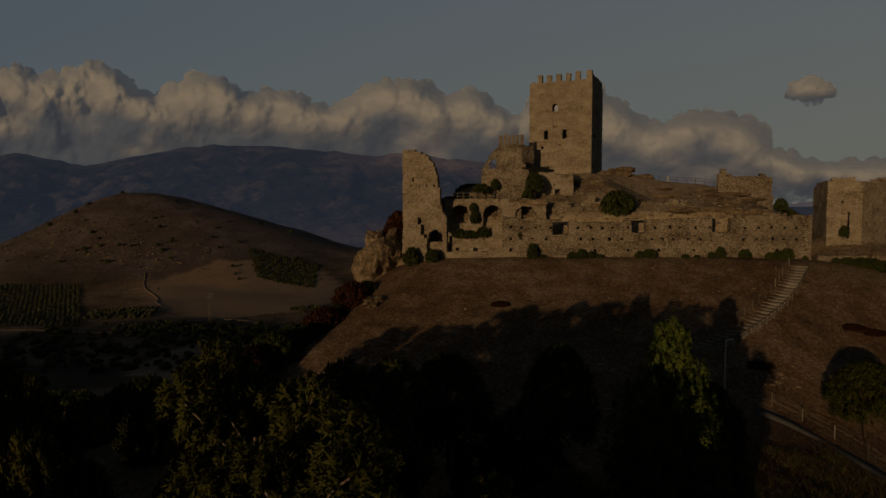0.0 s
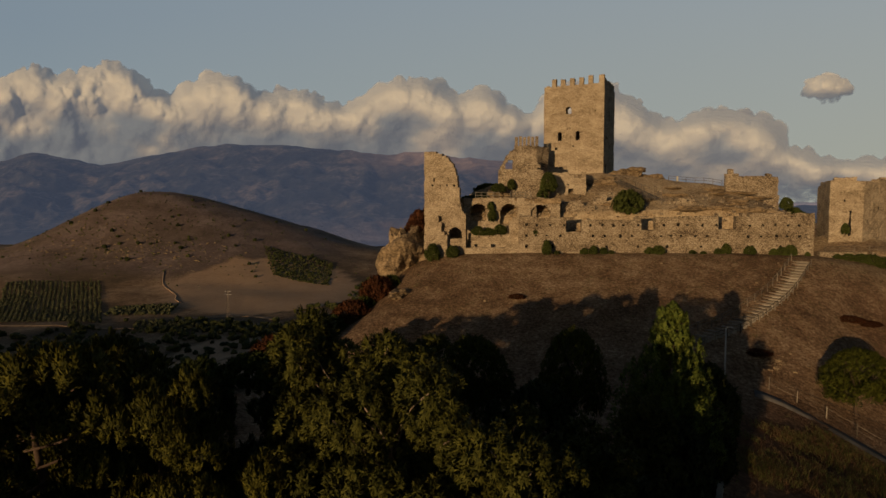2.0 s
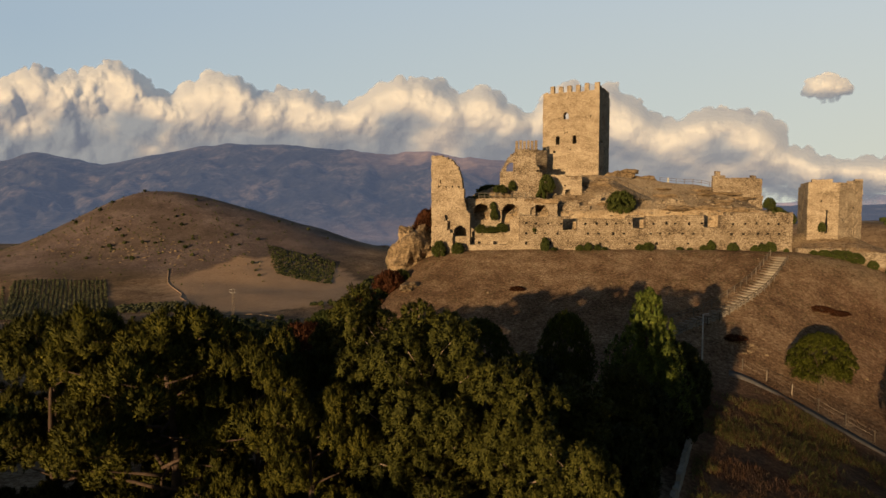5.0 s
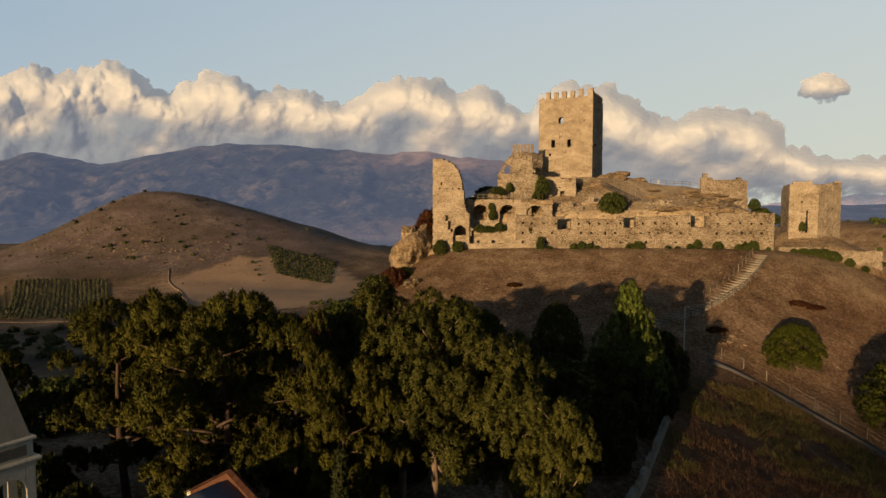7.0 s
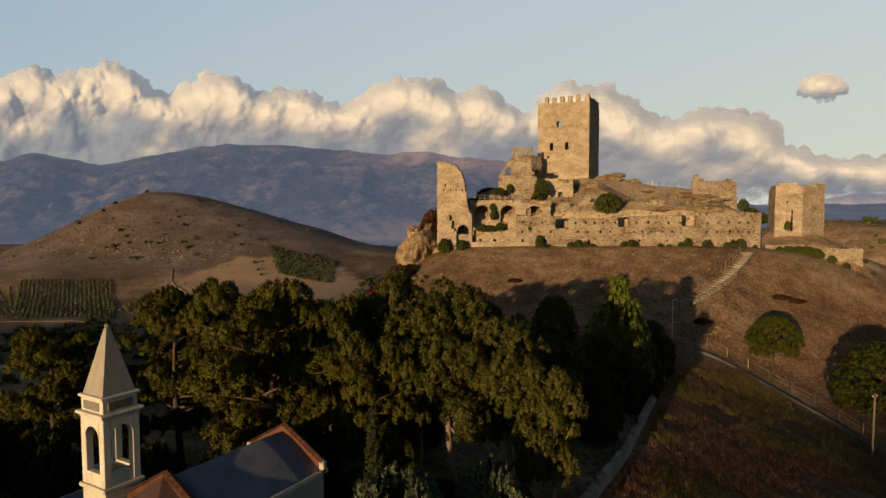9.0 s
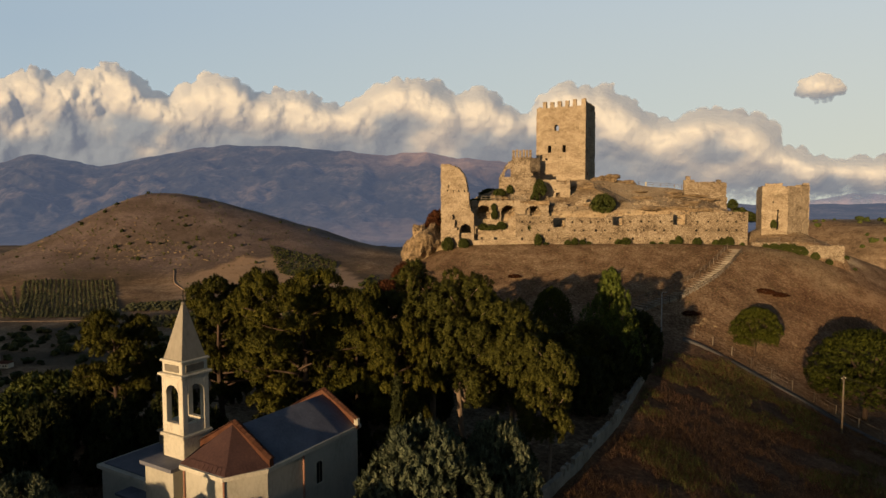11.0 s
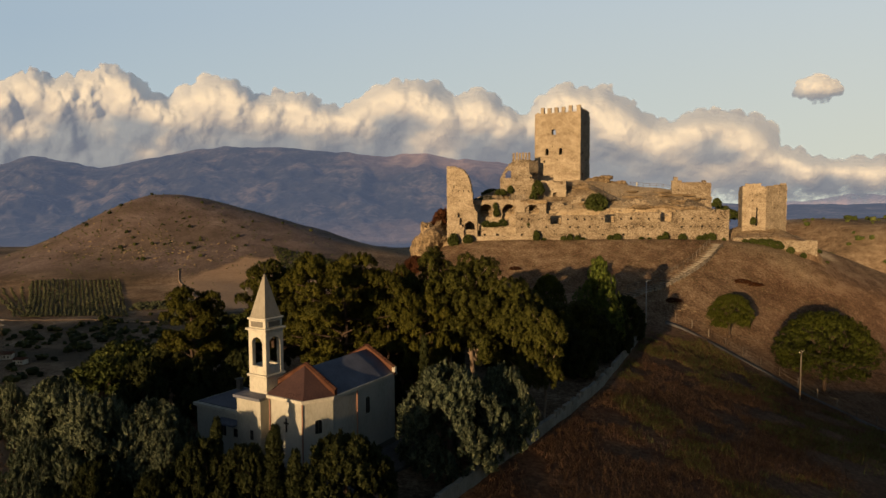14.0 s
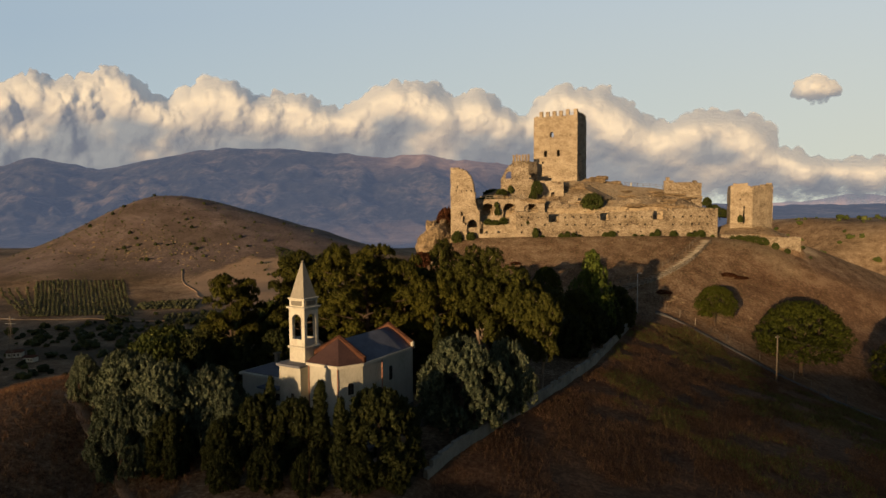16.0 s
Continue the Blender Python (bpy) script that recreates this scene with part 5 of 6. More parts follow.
def stairs():
    t = thing("hillside_stairs", "long stone stairway with log edges and wooden handrails", "stairs")
    rng = random.Random(3)
    line = smooth_line([(17.4, 117.6), (20.5, 120.2), (24.0, 122.0), (29.7, 127.7), (34.0, 132.8), (39.4, 141.2)])
    spots = along(line, 1.0)
    meshes = []
    for k in range(4):
        bm = box(bmesh.new(), (-1.05, -0.02, -0.5), (1.05, 0.66, 0.12), 0.03, 0.04, rng)
        me = bpy.data.meshes.new("step")
        bm.to_mesh(me)
        bm.free()
        me.materials.append(STEP_STONE)
        meshes.append(me)
    log = bpy.data.meshes.new("edge_log")
    bm = bmesh.new()
    tube(bm, [Vector((-1.1, -0.06, 0.08)), Vector((0, -0.07, 0.09)), Vector((1.1, -0.06, 0.08))], [0.09, 0.1, 0.085], 8)
    bm.to_mesh(log)
    bm.free()
    log.materials.append(WOOD)
    for i, (p, d) in enumerate(spots):
        z = ground_z(p.x, p.y) + 0.18
        turn = math.degrees(math.atan2(d.y, d.x)) - 90 + rng.uniform(-2, 2)
        for name, me in (("step", meshes[i % 4]), ("edge_log", log)):
            o = new(name, me)
            o.parent = t
            o.matrix_basis = pose(p.x, p.y, z, 0, 0, turn)
    for s in (-1, 1):
        rail = [(p + Vector((-d.y, d.x)) * s * 1.28, d) for p, d in spots]
        tops = []
        for i, (p, d) in enumerate(rail):
            if i % 2 == 0:
                z = ground_z(p.x, p.y)
                bm = bmesh.new()
                tube(bm, [Vector((p.x, p.y, z - 0.3)), Vector((p.x, p.y, z + 1.12))], [0.07, 0.06], 6)
                part("post", bm, WOOD, t)
                tops.append(Vector((p.x, p.y, z + 1.05)))
        for a, b in zip(tops, tops[1:]):
            for dz in (0, -0.45):
                bm = bmesh.new()
                tube(bm, [a + Vector((0, 0, dz)), b + Vector((0, 0, dz))], [0.045, 0.045], 5)
                part("handrail", bm, WOOD, t)


stairs()


def boundary_wall():
    w = thing("boundary_wall", "long low rough pale rubble boundary wall of the grove", "garden wall")
    for k, (a, b) in enumerate(zip(WALL_LINE, WALL_LINE[1:])):
        for j in range(2):
            p, q = Vector(a).lerp(Vector(b), j / 2), Vector(a).lerp(Vector(b), (j + 1) / 2)
            z = min(ground_z(*p), ground_z(*q))
            L = (q - p).length
            ruin_wall("section", q, p, z - 0.6, profile([(0, 1.5), (L, 1.5)], 0.22, k + j), 0.34, WALL_CONCRETE, w, 0.4, [], 300 + 2 * k + j, 0.035)


boundary_wall()


# ---- posts, poles and wires ----
def lamp_post():
    x, y = 19.3, 108.6
    t = thing("street_lamp", "slim grey steel street lamp beside the footpath", "street lamp", (x, y, ground_z(x, y)))
    bm = bmesh.new()
    tube(bm, [Vector((0, 0, -0.4)), Vector((0, 0, 3.5)), Vector((0, 0, 6.8))], [0.11, 0.09, 0.06], 10)
    part("pole", bm, IRON, t, smooth=True)
    bm = bmesh.new()
    tube(bm, [Vector((0, 0, 6.7)), Vector((0.1, -0.05, 6.88)), Vector((0.28, -0.12, 6.9))], [0.05, 0.045, 0.04], 8)
    part("arm", bm, IRON, t)
    box_part("lamp_head", (0.18, -0.24, 6.84), (0.62, -0.06, 6.95), IRON, t, 0.05)
    box_part("base_plate", (-0.2, -0.2, -0.05), (0.2, 0.2, 0.06), CONCRETE, t, 0.02)


lamp_post()


def utility_pole(x, y, top, turn=0.0):
    z = ground_z(x, y)
    t = thing("utility_pole", "weathered grey utility pole carrying wires", "utility pole", (x, y, z), turn, "utility poles")
    bm = bmesh.new()
    tube(bm, [Vector((0, 0, -0.5)), Vector((0, 0, (top - z) / 2)), Vector((0.03, 0, top - z))], [0.115, 0.10, 0.08], 10)
    part("pole", bm, WOOD, t, smooth=True)
    bm = bmesh.new()
    tube(bm, [Vector((-0.35, 0, top - z - 0.35)), Vector((0.35, 0, top - z - 0.35))], [0.04, 0.04], 6)
    part("crossarm", bm, WOOD, t)
    for s in (-0.3, 0.0, 0.3):
        bm = bmesh.new()
        tube(bm, [Vector((s, 0, top - z - 0.36)), Vector((s, 0, top - z - 0.18))], [0.05, 0.035], 8)
        part("insulator", bm, LIMESTONE, t)
    return t


utility_pole(36.3, 92.9, 5.2, 0.5)
utility_pole(62.0, 74.0, 1.5, 0.5)


def wire(a, b, sag, label):
    bm = bmesh.new()
    a, b = Vector(a), Vector(b)
    pts = [a.lerp(b, i / 14) - Vector((0, 0, sag * 4 * (i / 14) * (1 - i / 14))) for i in range(15)]
    tube(bm, pts, [0.022] * 15, 5)
    tagged(part("power_cable", bm, DARK), label, "cable")


wire((36.05, 92.75, 5.0), (61.7, 73.8, 1.3), 0.5, "thin dark cable slung between utility poles")
wire((36.55, 93.05, 5.0), (62.3, 74.2, 1.3), 0.6, "thin dark cable slung between utility poles")
wire((36.3, 92.9, 5.0), (26.2, 110.6, 6.4), 0.4, "thin dark cable running to the hill")


def path_fence():
    t = thing("path_fence", "low wooden post and wire fence along the footpath", "fence")
    line = [(24.5, 111.3), (28.8, 108.7), (33.2, 105.6), (38.0, 102.0), (43.0, 96.6), (47.0, 90.5)]
    tops = []
    for p, d in along(line, 2.6):
        z = ground_z(p.x, p.y)
        bm = bmesh.new()
        tube(bm, [Vector((p.x, p.y, z - 0.3)), Vector((p.x + 0.03, p.y, z + 1.25))], [0.07, 0.055], 6)
        part("post", bm, WOOD, t)
        tops.append(Vector((p.x, p.y, z + 1.1)))
    for a, b in zip(tops, tops[1:]):
        for dz in (0.0, -0.5):
            bm = bmesh.new()
            tube(bm, [a + Vector((0, 0, dz)), a.lerp(b, 0.5) + Vector((0, 0, dz - 0.05)), b + Vector((0, 0, dz))], [0.02] * 3, 4)
            part("rail", bm, WOOD, t)


path_fence()


def pylon(x, y, tall):
    z = ground_z(x, y)
    t = thing("lattice_pylon", "slim lattice electricity pylon in the valley fields", "pylon", (x, y, z))
    def at(k, f):
        r = tall * 0.04 * (1 - f) + 0.25
        return Vector((r * (1 if k in (0, 1) else -1), r * (1 if k in (1, 2) else -1), tall * f))
    for k in range(4):
        bm = bmesh.new()
        tube(bm, [at(k, 0), at(k, 0.5), at(k, 1)], [0.07, 0.06, 0.05], 4)
        part("leg", bm, WOOD, t)
        bm = bmesh.new()
        for i in range(8):
            f0, f1 = i / 8, (i + 1) / 8
            tube(bm, [at(k, f0), at((k + 1) % 4, f1)], [0.035, 0.035], 4)
            tube(bm, [at((k + 1) % 4, f0), at(k, f1)], [0.035, 0.035], 4)
        part("lattice", bm, WOOD, t)
    for f in (0.82, 0.93):
        bm = bmesh.new()
        tube(bm, [Vector((-tall * 0.13, 0, tall * f)), Vector((tall * 0.13, 0, tall * f))], [0.12, 0.12], 4)
        part("crossarm", bm, IRON, t)


pylon(-238.6, 510, 22)
pylon(-300, 325, 26)
utility_pole(-92.0, 128.0, float(ground_z(-92, 128)) + 8, 0.2)


# ---- rocks ----
def rock_mesh(bm, at, radii, seed, rough=0.35, sub=3):
    made = bmesh.ops.create_icosphere(bm, subdivisions=sub, radius=1.0)["verts"]
    off = Vector((seed * 3.7, seed * 1.9, seed * 0.7))
    for v in made:
        d = v.co.normalized()
        k = 1 + rough * noise.noise(d * 1.4 + off) + rough * 0.5 * noise.noise(d * 3.3 + off) + rough * 0.25 * noise.noise(d * 8 + off)
        v.co = Vector((at[0] + d.x * radii[0] * k, at[1] + d.y * radii[1] * k, at[2] + d.z * radii[2] * k))


def rock(name, label, at, radii, seed, rough=0.35, sub=4, category="rock"):
    bm = bmesh.new()
    rock_mesh(bm, at, radii, seed, rough, sub)
    return tagged(part(name, bm, ROCK), label, category)


rock("cliff_rock", "overhanging golden sandstone crag under the castle", (-20.4, 146.4, 15.8), (4.4, 5.4, 5.4), 4, 0.5, 5, "cliff")
rock("cliff_rock", "grassy rock shoulder behind the wall fragment", (-19.0, 152.0, 17.5), (3.4, 6.0, 5.0), 7, 0.35, 5, "cliff")
rock("rock_ledge", "pale rock ledge on the hill's edge", (-18.6, 131.5, 12.2), (1.6, 3.2, 0.9), 9, 0.4, 4)
for k, (x, y, z, r, h) in enumerate([(19.0, 173.5, 31.0, 3.0, 1.9), (23.6, 173.0, 30.0, 2.6, 1.6), (20.8, 172.0, 32.4, 1.5, 0.7), (26.0, 172.0, 29.2, 1.8, 1.0), (-7.0, 156.0, 26.4, 3.2, 2.0), (-10.0, 154.0, 25.0, 2.6, 1.6), (11.8, 160.5, 27.0, 1.8, 1.0)]):
    rock("bedrock_outcrop", "weathered tawny bedrock outcrop in the castle yard", (x, y, z), (r, r * 0.7, h), 20 + k, 0.4, 4)


lr = random.Random(77)
for k in range(16):
    x, y = lr.uniform(11, 40), lr.uniform(151, 166)
    rock("rock_ledge", "flat ledge of pale bedrock in the castle yard", (x, y, ground_z(x, y) + 0.05), (lr.uniform(1.6, 3.6), lr.uniform(0.6, 1.2), lr.uniform(0.25, 0.55)), 40 + k, 0.5, 3)
for k, (x0, y0, x1, y1, h) in enumerate([(11.0, 149.6, 17.0, 150.4, 1.1), (19.5, 150.6, 27.0, 151.2, 0.8), (29.0, 151.4, 36.0, 152.2, 0.9), (10.5, 153.5, 14.0, 153.2, 1.4), (5.0, 150.6, 10.5, 151.0, 1.8), (23.0, 154.6, 29.0, 155.0, 0.7)]):
    low = thing("wall_stub", "low broken rubble wall footing in the castle yard", "ruined wall")
    L = math.hypot(x1 - x0, y1 - y0)
    ruin_wall("masonry", (x0, y0), (x1, y1), ground_z((x0 + x1) / 2, y0) - 0.8, profile([(0, h * 0.6 + 0.8), (L * 0.4, h + 0.8), (L, h * 0.5 + 0.8)], 0.5, 50 + k), 0.8, STONE, low, 0.45, [], 400 + k, 0.1)


def scatter_stones(name, label, count, spot, size, seed, material):
    """Loose stones as one mesh of many small lumps."""
    rng = np.random.default_rng(seed)
    bm = bmesh.new()
    bmesh.ops.create_icosphere(bm, subdivisions=1, radius=1)
    sv, sf = np.array([v.co for v in bm.verts]), np.array([[v.index for v in f.verts] for f in bm.faces])
    bm.free()
    p = spot(rng, count)
    r = size[0] + (size[1] - size[0]) * rng.random(count) ** 3
    v = sv[None] * (1 + 0.35 * rng.normal(size=(count, len(sv), 1))).clip(0.5, 1.6) * r[:, None, None] * np.array([1.2, 1.0, 0.65])
    v = (v + np.stack([p[:, 0], p[:, 1], land(p[:, 0], p[:, 1], False) + 0.1 * r], -1)[:, None]).reshape(-1, 3)
    f = (sf[None] + (np.arange(count) * len(sv))[:, None, None]).reshape(-1, 3)
    return tagged(raw(name, v, f.tolist(), material), label, "stones", kind="stuff")


scatter_stones("loose_stones", "pale stones scattered over the bare hillside", 900, lambda r, n: np.stack([r.uniform(-18, 60, n), r.uniform(112, 143, n)], -1), (0.03, 0.2), 1, ROCK)
scatter_stones("yard_rubble", "tumbled masonry rubble in the castle yard", 1100, lambda r, n: np.stack([r.uniform(-9, 42, n), 148.5 + 16 * r.random(n) ** 2.6], -1), (0.06, 0.5), 2, STONE)
scatter_stones("rubble_heap", "heap of broken stones beside the footpath", 120, lambda r, n: np.stack([r.normal(25.6, 1.5, n), r.normal(116.2, 0.8, n)], -1), (0.06, 0.28), 3, ROCK)


# ---- shrubs ----
def shrubs():
    green = [grow("dense", "wall_shrub", "dusty green shrub rooted at the wall's foot", "shrub", s, 2, 1.15, 2600, SHRUB_LEAF) for s in (171, 172)]
    red = [grow("dense", "autumn_shrub", "rust-brown autumn shrub on the steep slope", "shrub", s, 3, 1.9, 3200, RED_LEAF) for s in (181, 182)]
    used = set()

    def put(protos, k, x, y, z, h, wide):
        p = protos[k % 2]
        m = pose(x, y, z, 0, 0, 67 * k)
        o = p if p not in used else copy_thing(p, m)
        used.add(p)
        o.matrix_basis = m
        s = h / p["tall"]
        o.scale = (s * wide, s * wide, s)
    foot = [(-15.6, 141.3, 3.6, 0.8), (-12.4, 141.6, 2.6, 1.0), (2.4, 142.6, 3.2, 0.55), (3.9, 142.9, 0.9, 1.4), (8.2, 143.3, 1.4, 1.1), (9.6, 143.4, 1.9, 0.8), (11.2, 143.6, 1.5, 1.0), (12.4, 143.7, 0.9, 1.2), (18.2, 144.1, 1.5, 1.2), (19.6, 144.2, 1.9, 1.2),
            (24.8, 144.7, 0.9, 1.4), (26.5, 144.9, 0.7, 1.6), (28.7, 145.0, 1.3, 1.1), (29.9, 145.1, 2.3, 0.7), (33.4, 145.2, 1.9, 1.1), (37.0, 145.6, 1.5, 1.0), (38.2, 145.7, 1.8, 1.1), (39.6, 145.9, 2.3, 1.0), (42.2, 146.2, 1.0, 1.0),
(46.6, 146.5, 1.1, 1.3), (48.2, 146.5, 1.5, 1.5), (50.0, 146.5, 1.9, 1.5), (51.6, 146.6, 2.3, 1.3), (53.2, 146.6, 2.4, 1.2), (55.8, 146.6, 2.0, 1.0), (58.4, 146.7, 1.5, 1.1), (62.3, 148.4, 1.1, 1.2), (64.5, 149.6, 0.8, 1.2)]
    for k, (x, y, h, wide) in enumerate(foot):
        put(green, k, x, y, ground_z(x, y) - 0.1, h * 0.8, wide)
    for k, (x, y, z, h, wide) in enumerate([(-8.6, 144.4, 20.3, 1.6, 1.2), (-6.8, 144.3, 20.3, 1.3, 1.4), (-5.0, 144.3, 20.5, 1.7, 1.2), (-6.5, 146.6, 22.6, 2.2, 0.6), (-6.7, 146.8, 24.4, 1.5, 0.7), (-9.0, 153.0, 25.6, 2.0, 1.4),
                                            (-5.8, 153.5, 27.6, 1.6, 1.6), (2.9, 154.4, 27.6, 3.6, 0.75), (1.9, 154.6, 26.4, 2.0, 1.0), (15.9, 151.5, 23.8, 4.2, 1.15), (-3.6, 154.4, 28.0, 2.0, 0.7), (0.6, 144.0, 20.4, 1.2, 0.6), (46.0, 165.0, 24.6, 2.3, 0.9), (49.6, 150.9, 20.6, 1.8, 0.6),
                                            (48.5, 169.0, 22.5, 2.6, 1.5), (51.0, 171.0, 21.5, 2.6, 1.6), (-11.0, 156.0, 25.0, 2.2, 2.2), (-13.5, 158.0, 24.0, 2.5, 2.4), (-8.0, 160.0, 27.5, 2.0, 2.4)]):
        put(green, k, x, y, z, h, wide)
    for k, (x, y, h, wide) in enumerate([(-19.6, 149.0, 4.0, 1.0), (-19.4, 152.0, 6.0, 0.8), (-22.5, 133.5, 3.8, 1.2), (-25.0, 128.0, 4.0, 1.2), (-24.0, 136.5, 3.0, 1.2), (-29.0, 112.0, 4.6, 1.3)]):
        z = ground_z(x, y) if k > 1 else 19.0
        put(red, k, x, y, z - 0.2, h, wide)
    for k, (x, y, h, wide) in enumerate([(-21.0, 135.5, 2.2, 1.4), (-26.5, 122.0, 3.6, 1.3), (-24.0, 131.5, 2.6, 1.3), (-27.5, 117.0, 4.4, 1.3), (-31.0, 108.0, 4.0, 1.4), (-34.0, 102.0, 4.5, 1.5), (-37.0, 96.0, 5.0, 1.5), (-36.0, 86.0, 5.5, 1.5), (-40.0, 78.0, 5.0, 1.5), (-42.0, 66.0, 4.5, 1.6), (-38.0, 58.0, 4.0, 1.6)]):
        put(green, k, x, y, ground_z(x, y) - 0.2, h, wide)
    for k, (x, y, h, wide) in enumerate([(40.2, 128.6, 0.8, 3.6), (42.8, 129.2, 0.7, 3.8), (-1.9, 128.2, 0.7, 3.0), (25.4, 117.2, 0.7, 3.4)]):
        put(red, k, x, y, ground_z(x, y) - 0.1, h, wide)


shrubs()


# ---- grass ----
def tufts(name, label, count, spot, tall, seed, material, blades=6):
    rng = np.random.default_rng(seed)
    p = spot(rng, count)
    p = np.repeat(p, blades, 0) + rng.normal(size=(len(p) * blades, 2)) * 0.14
    h = tall[0] + (tall[1] - tall[0]) * rng.random(len(p))
    z = land(p[:, 0], p[:, 1], False)
    d = np.stack([rng.normal(size=len(p)) * 0.45, rng.normal(size=len(p)) * 0.45, np.ones(len(p))], -1)
    ob = leaf_cloud(name, np.stack([p[:, 0], p[:, 1], z + h * 0.42], -1), d, h, 0.07, material, None, rng, np.stack([rng.normal(size=len(p)), rng.normal(size=len(p)), np.ones(len(p))], -1))
    return tagged(ob, label, "grass", kind="stuff")


def field_spot(r, n):
    y = 22 + 86 * r.random(n * 3) ** 1.3
    wx = np.interp(y, [p[1] for p in WALL_LINE], [p[0] for p in WALL_LINE])
    x = wx + 0.8 + r.random(n * 3) * 50
    keep = (y + 0.85 * np.clip(x - 27, 0, 99) < 106) & (fbm(x / 4, y / 4, 3, 4.0) > -0.35 + 0.5 * r.random(n * 3))
    return np.stack([x, y], -1)[keep][:n]


def weed_spot(r, n):
    p = field_spot(r, n * 3)
    return p[fbm(p[:, 0] / 9, p[:, 1] / 9, 3, 7.0) > 0.45 - 0.7 * np.clip((p[:, 0] - 6) / 20, 0, 1)][:n]


tufts("dry_grass", "dry brown weeds over the sloping field", 42000, field_spot, (0.18, 0.62), 5, GRASS)
tufts("green_weeds", "patchy yellow-green weeds in the field", 19000, weed_spot, (0.25, 0.75), 6, GRASS_GREEN)
tufts("hill_grass", "short dry grass tufts on the castle hill", 12000, lambda r, n: np.stack([r.uniform(-20, 60, n), r.uniform(106, 143, n)], -1), (0.1, 0.35), 7, GRASS)
tufts("hill_herbs", "dark low herbs dotted over the castle hill", 2600, lambda r, n: np.stack([r.uniform(-20, 62, n), 112 + 31 * r.random(n) ** 0.8], -1), (0.12, 0.36), 17, SHRUB_LEAF, 9)
tufts("slope_grass", "dry straw-coloured grass on the western slope", 9000, lambda r, n: np.stack([r.uniform(-56, -22, n), r.uniform(26, 56, n)], -1), (0.2, 0.6), 8, GRASS)


# ---- valley woods, groves and houses ----
def far_clumps(name, label, points, size, seed, material, sub=2):
    """Distant tree crowns: lumpy, uneven, gathered in one mesh."""
    rng = np.random.default_rng(seed)
    bm = bmesh.new()
    bmesh.ops.create_icosphere(bm, subdivisions=sub, radius=1)
    sv, sf = np.array([v.co for v in bm.verts]), np.array([[v.index for v in f.verts] for f in bm.faces])
    bm.free()
    p = np.array(points, float)
    n = len(p)
    r = size[0] + (size[1] - size[0]) * rng.random(n)
    v = sv[None] * (1 + 0.28 * rng.normal(size=(n, len(sv), 1))).clip(0.4, 1.6) * r[:, None, None] * np.array([1.0, 1.0, 0.85])
    v = (v + np.stack([p[:, 0], p[:, 1], land(p[:, 0], p[:, 1], False) + 0.55 * r], -1)[:, None]).reshape(-1, 3)
    f = (sf[None] + (np.arange(n) * len(sv))[:, None, None]).reshape(-1, 3)
    return tagged(raw(name, v, f.tolist(), material), label, "trees", kind="stuff")


def quad_rows(a, b, c, d, across, deep, jitter, rng):
    """Rows of points over a plan quadrilateral a-b (near edge), d-c (far edge)."""
    out = []
    for i in range(across):
        for j in range(deep):
            u, v = i / (across - 1), j / (deep - 1)
            p = Vector(a).lerp(Vector(b), u).lerp(Vector(d).lerp(Vector(c), u), v)
            out.append((p.x + rng.uniform(-jitter, jitter), p.y + rng.uniform(-jitter, jitter)))
    return out


vr = random.Random(12)
far_clumps("olive_grove", "rows of olive trees on the valley slope", quad_rows((-400, 458), (-318, 466), (-420, 602), (-500, 580), 22, 44, 0.5, vr), (0.9, 1.4), 31, OLIVE_LEAF)
far_clumps("olive_grove", "rows of young olive trees beside the grove", quad_rows((-410, 458), (-394, 458), (-486, 560), (-520, 555), 5, 24, 1.0, vr), (0.9, 1.4), 36, OLIVE_LEAF)
far_clumps("olive_grove", "small olive plot below the stubble field", quad_rows((-330, 490), (-285, 500), (-296, 530), (-345, 522), 12, 9, 1.2, vr) + quad_rows((-275, 445), (-235, 450), (-245, 480), (-290, 470), 11, 8, 1.0, vr), (1.2, 1.9), 32, OLIVE_LEAF)
far_clumps("vine_plot", "dark vine plot on the upper field", quad_rows((-268, 668), (-205, 655), (-225, 735), (-315, 752), 26, 12, 1.0, vr), (1.0, 1.7), 33, CYPRESS_LEAF)
wood = [(vr.gauss(-195, 34), vr.gauss(468, 12)) for _ in range(220)] + [(vr.uniform(-330, -150), vr.uniform(360, 452)) for _ in range(190)] + [(vr.gauss(-165, 8), vr.gauss(555, 6)) for _ in range(26)] + [(vr.uniform(-380, -220), vr.uniform(290, 420)) for _ in range(120)] + [(vr.uniform(-175, -150), vr.uniform(590, 700)) for _ in range(40)]
far_clumps("valley_trees", "dark trees and hedges in the valley bottom", wood, (0.9, 3.0), 34, CYPRESS_LEAF)
hill_bush = [(-484, 686), (-472, 685), (-478, 690), (-431, 662), (-459, 751), (-391, 698), (-402, 736), (-493, 725), (-466, 700), (-330, 760)] + [(vr.uniform(-620, -250), vr.uniform(650, 860)) for _ in range(60)]
far_clumps("hill_scrub", "low heath and thorn scrub over the round hill", [(vr.gauss(-470, 120), vr.gauss(740, 70)) for _ in range(900)], (0.35, 1.0), 37, SHRUB_LEAF, 1)
far_clumps("east_scrub", "dusty shrubs scattered over the hill east of the castle", [(vr.uniform(110, 300), vr.uniform(215, 400)) for _ in range(260)], (0.5, 1.7), 38, SHRUB_LEAF)
far_clumps("hill_bushes", "scattered dark bushes on the round hill", hill_bush, (0.8, 2.6), 35, CYPRESS_LEAF)
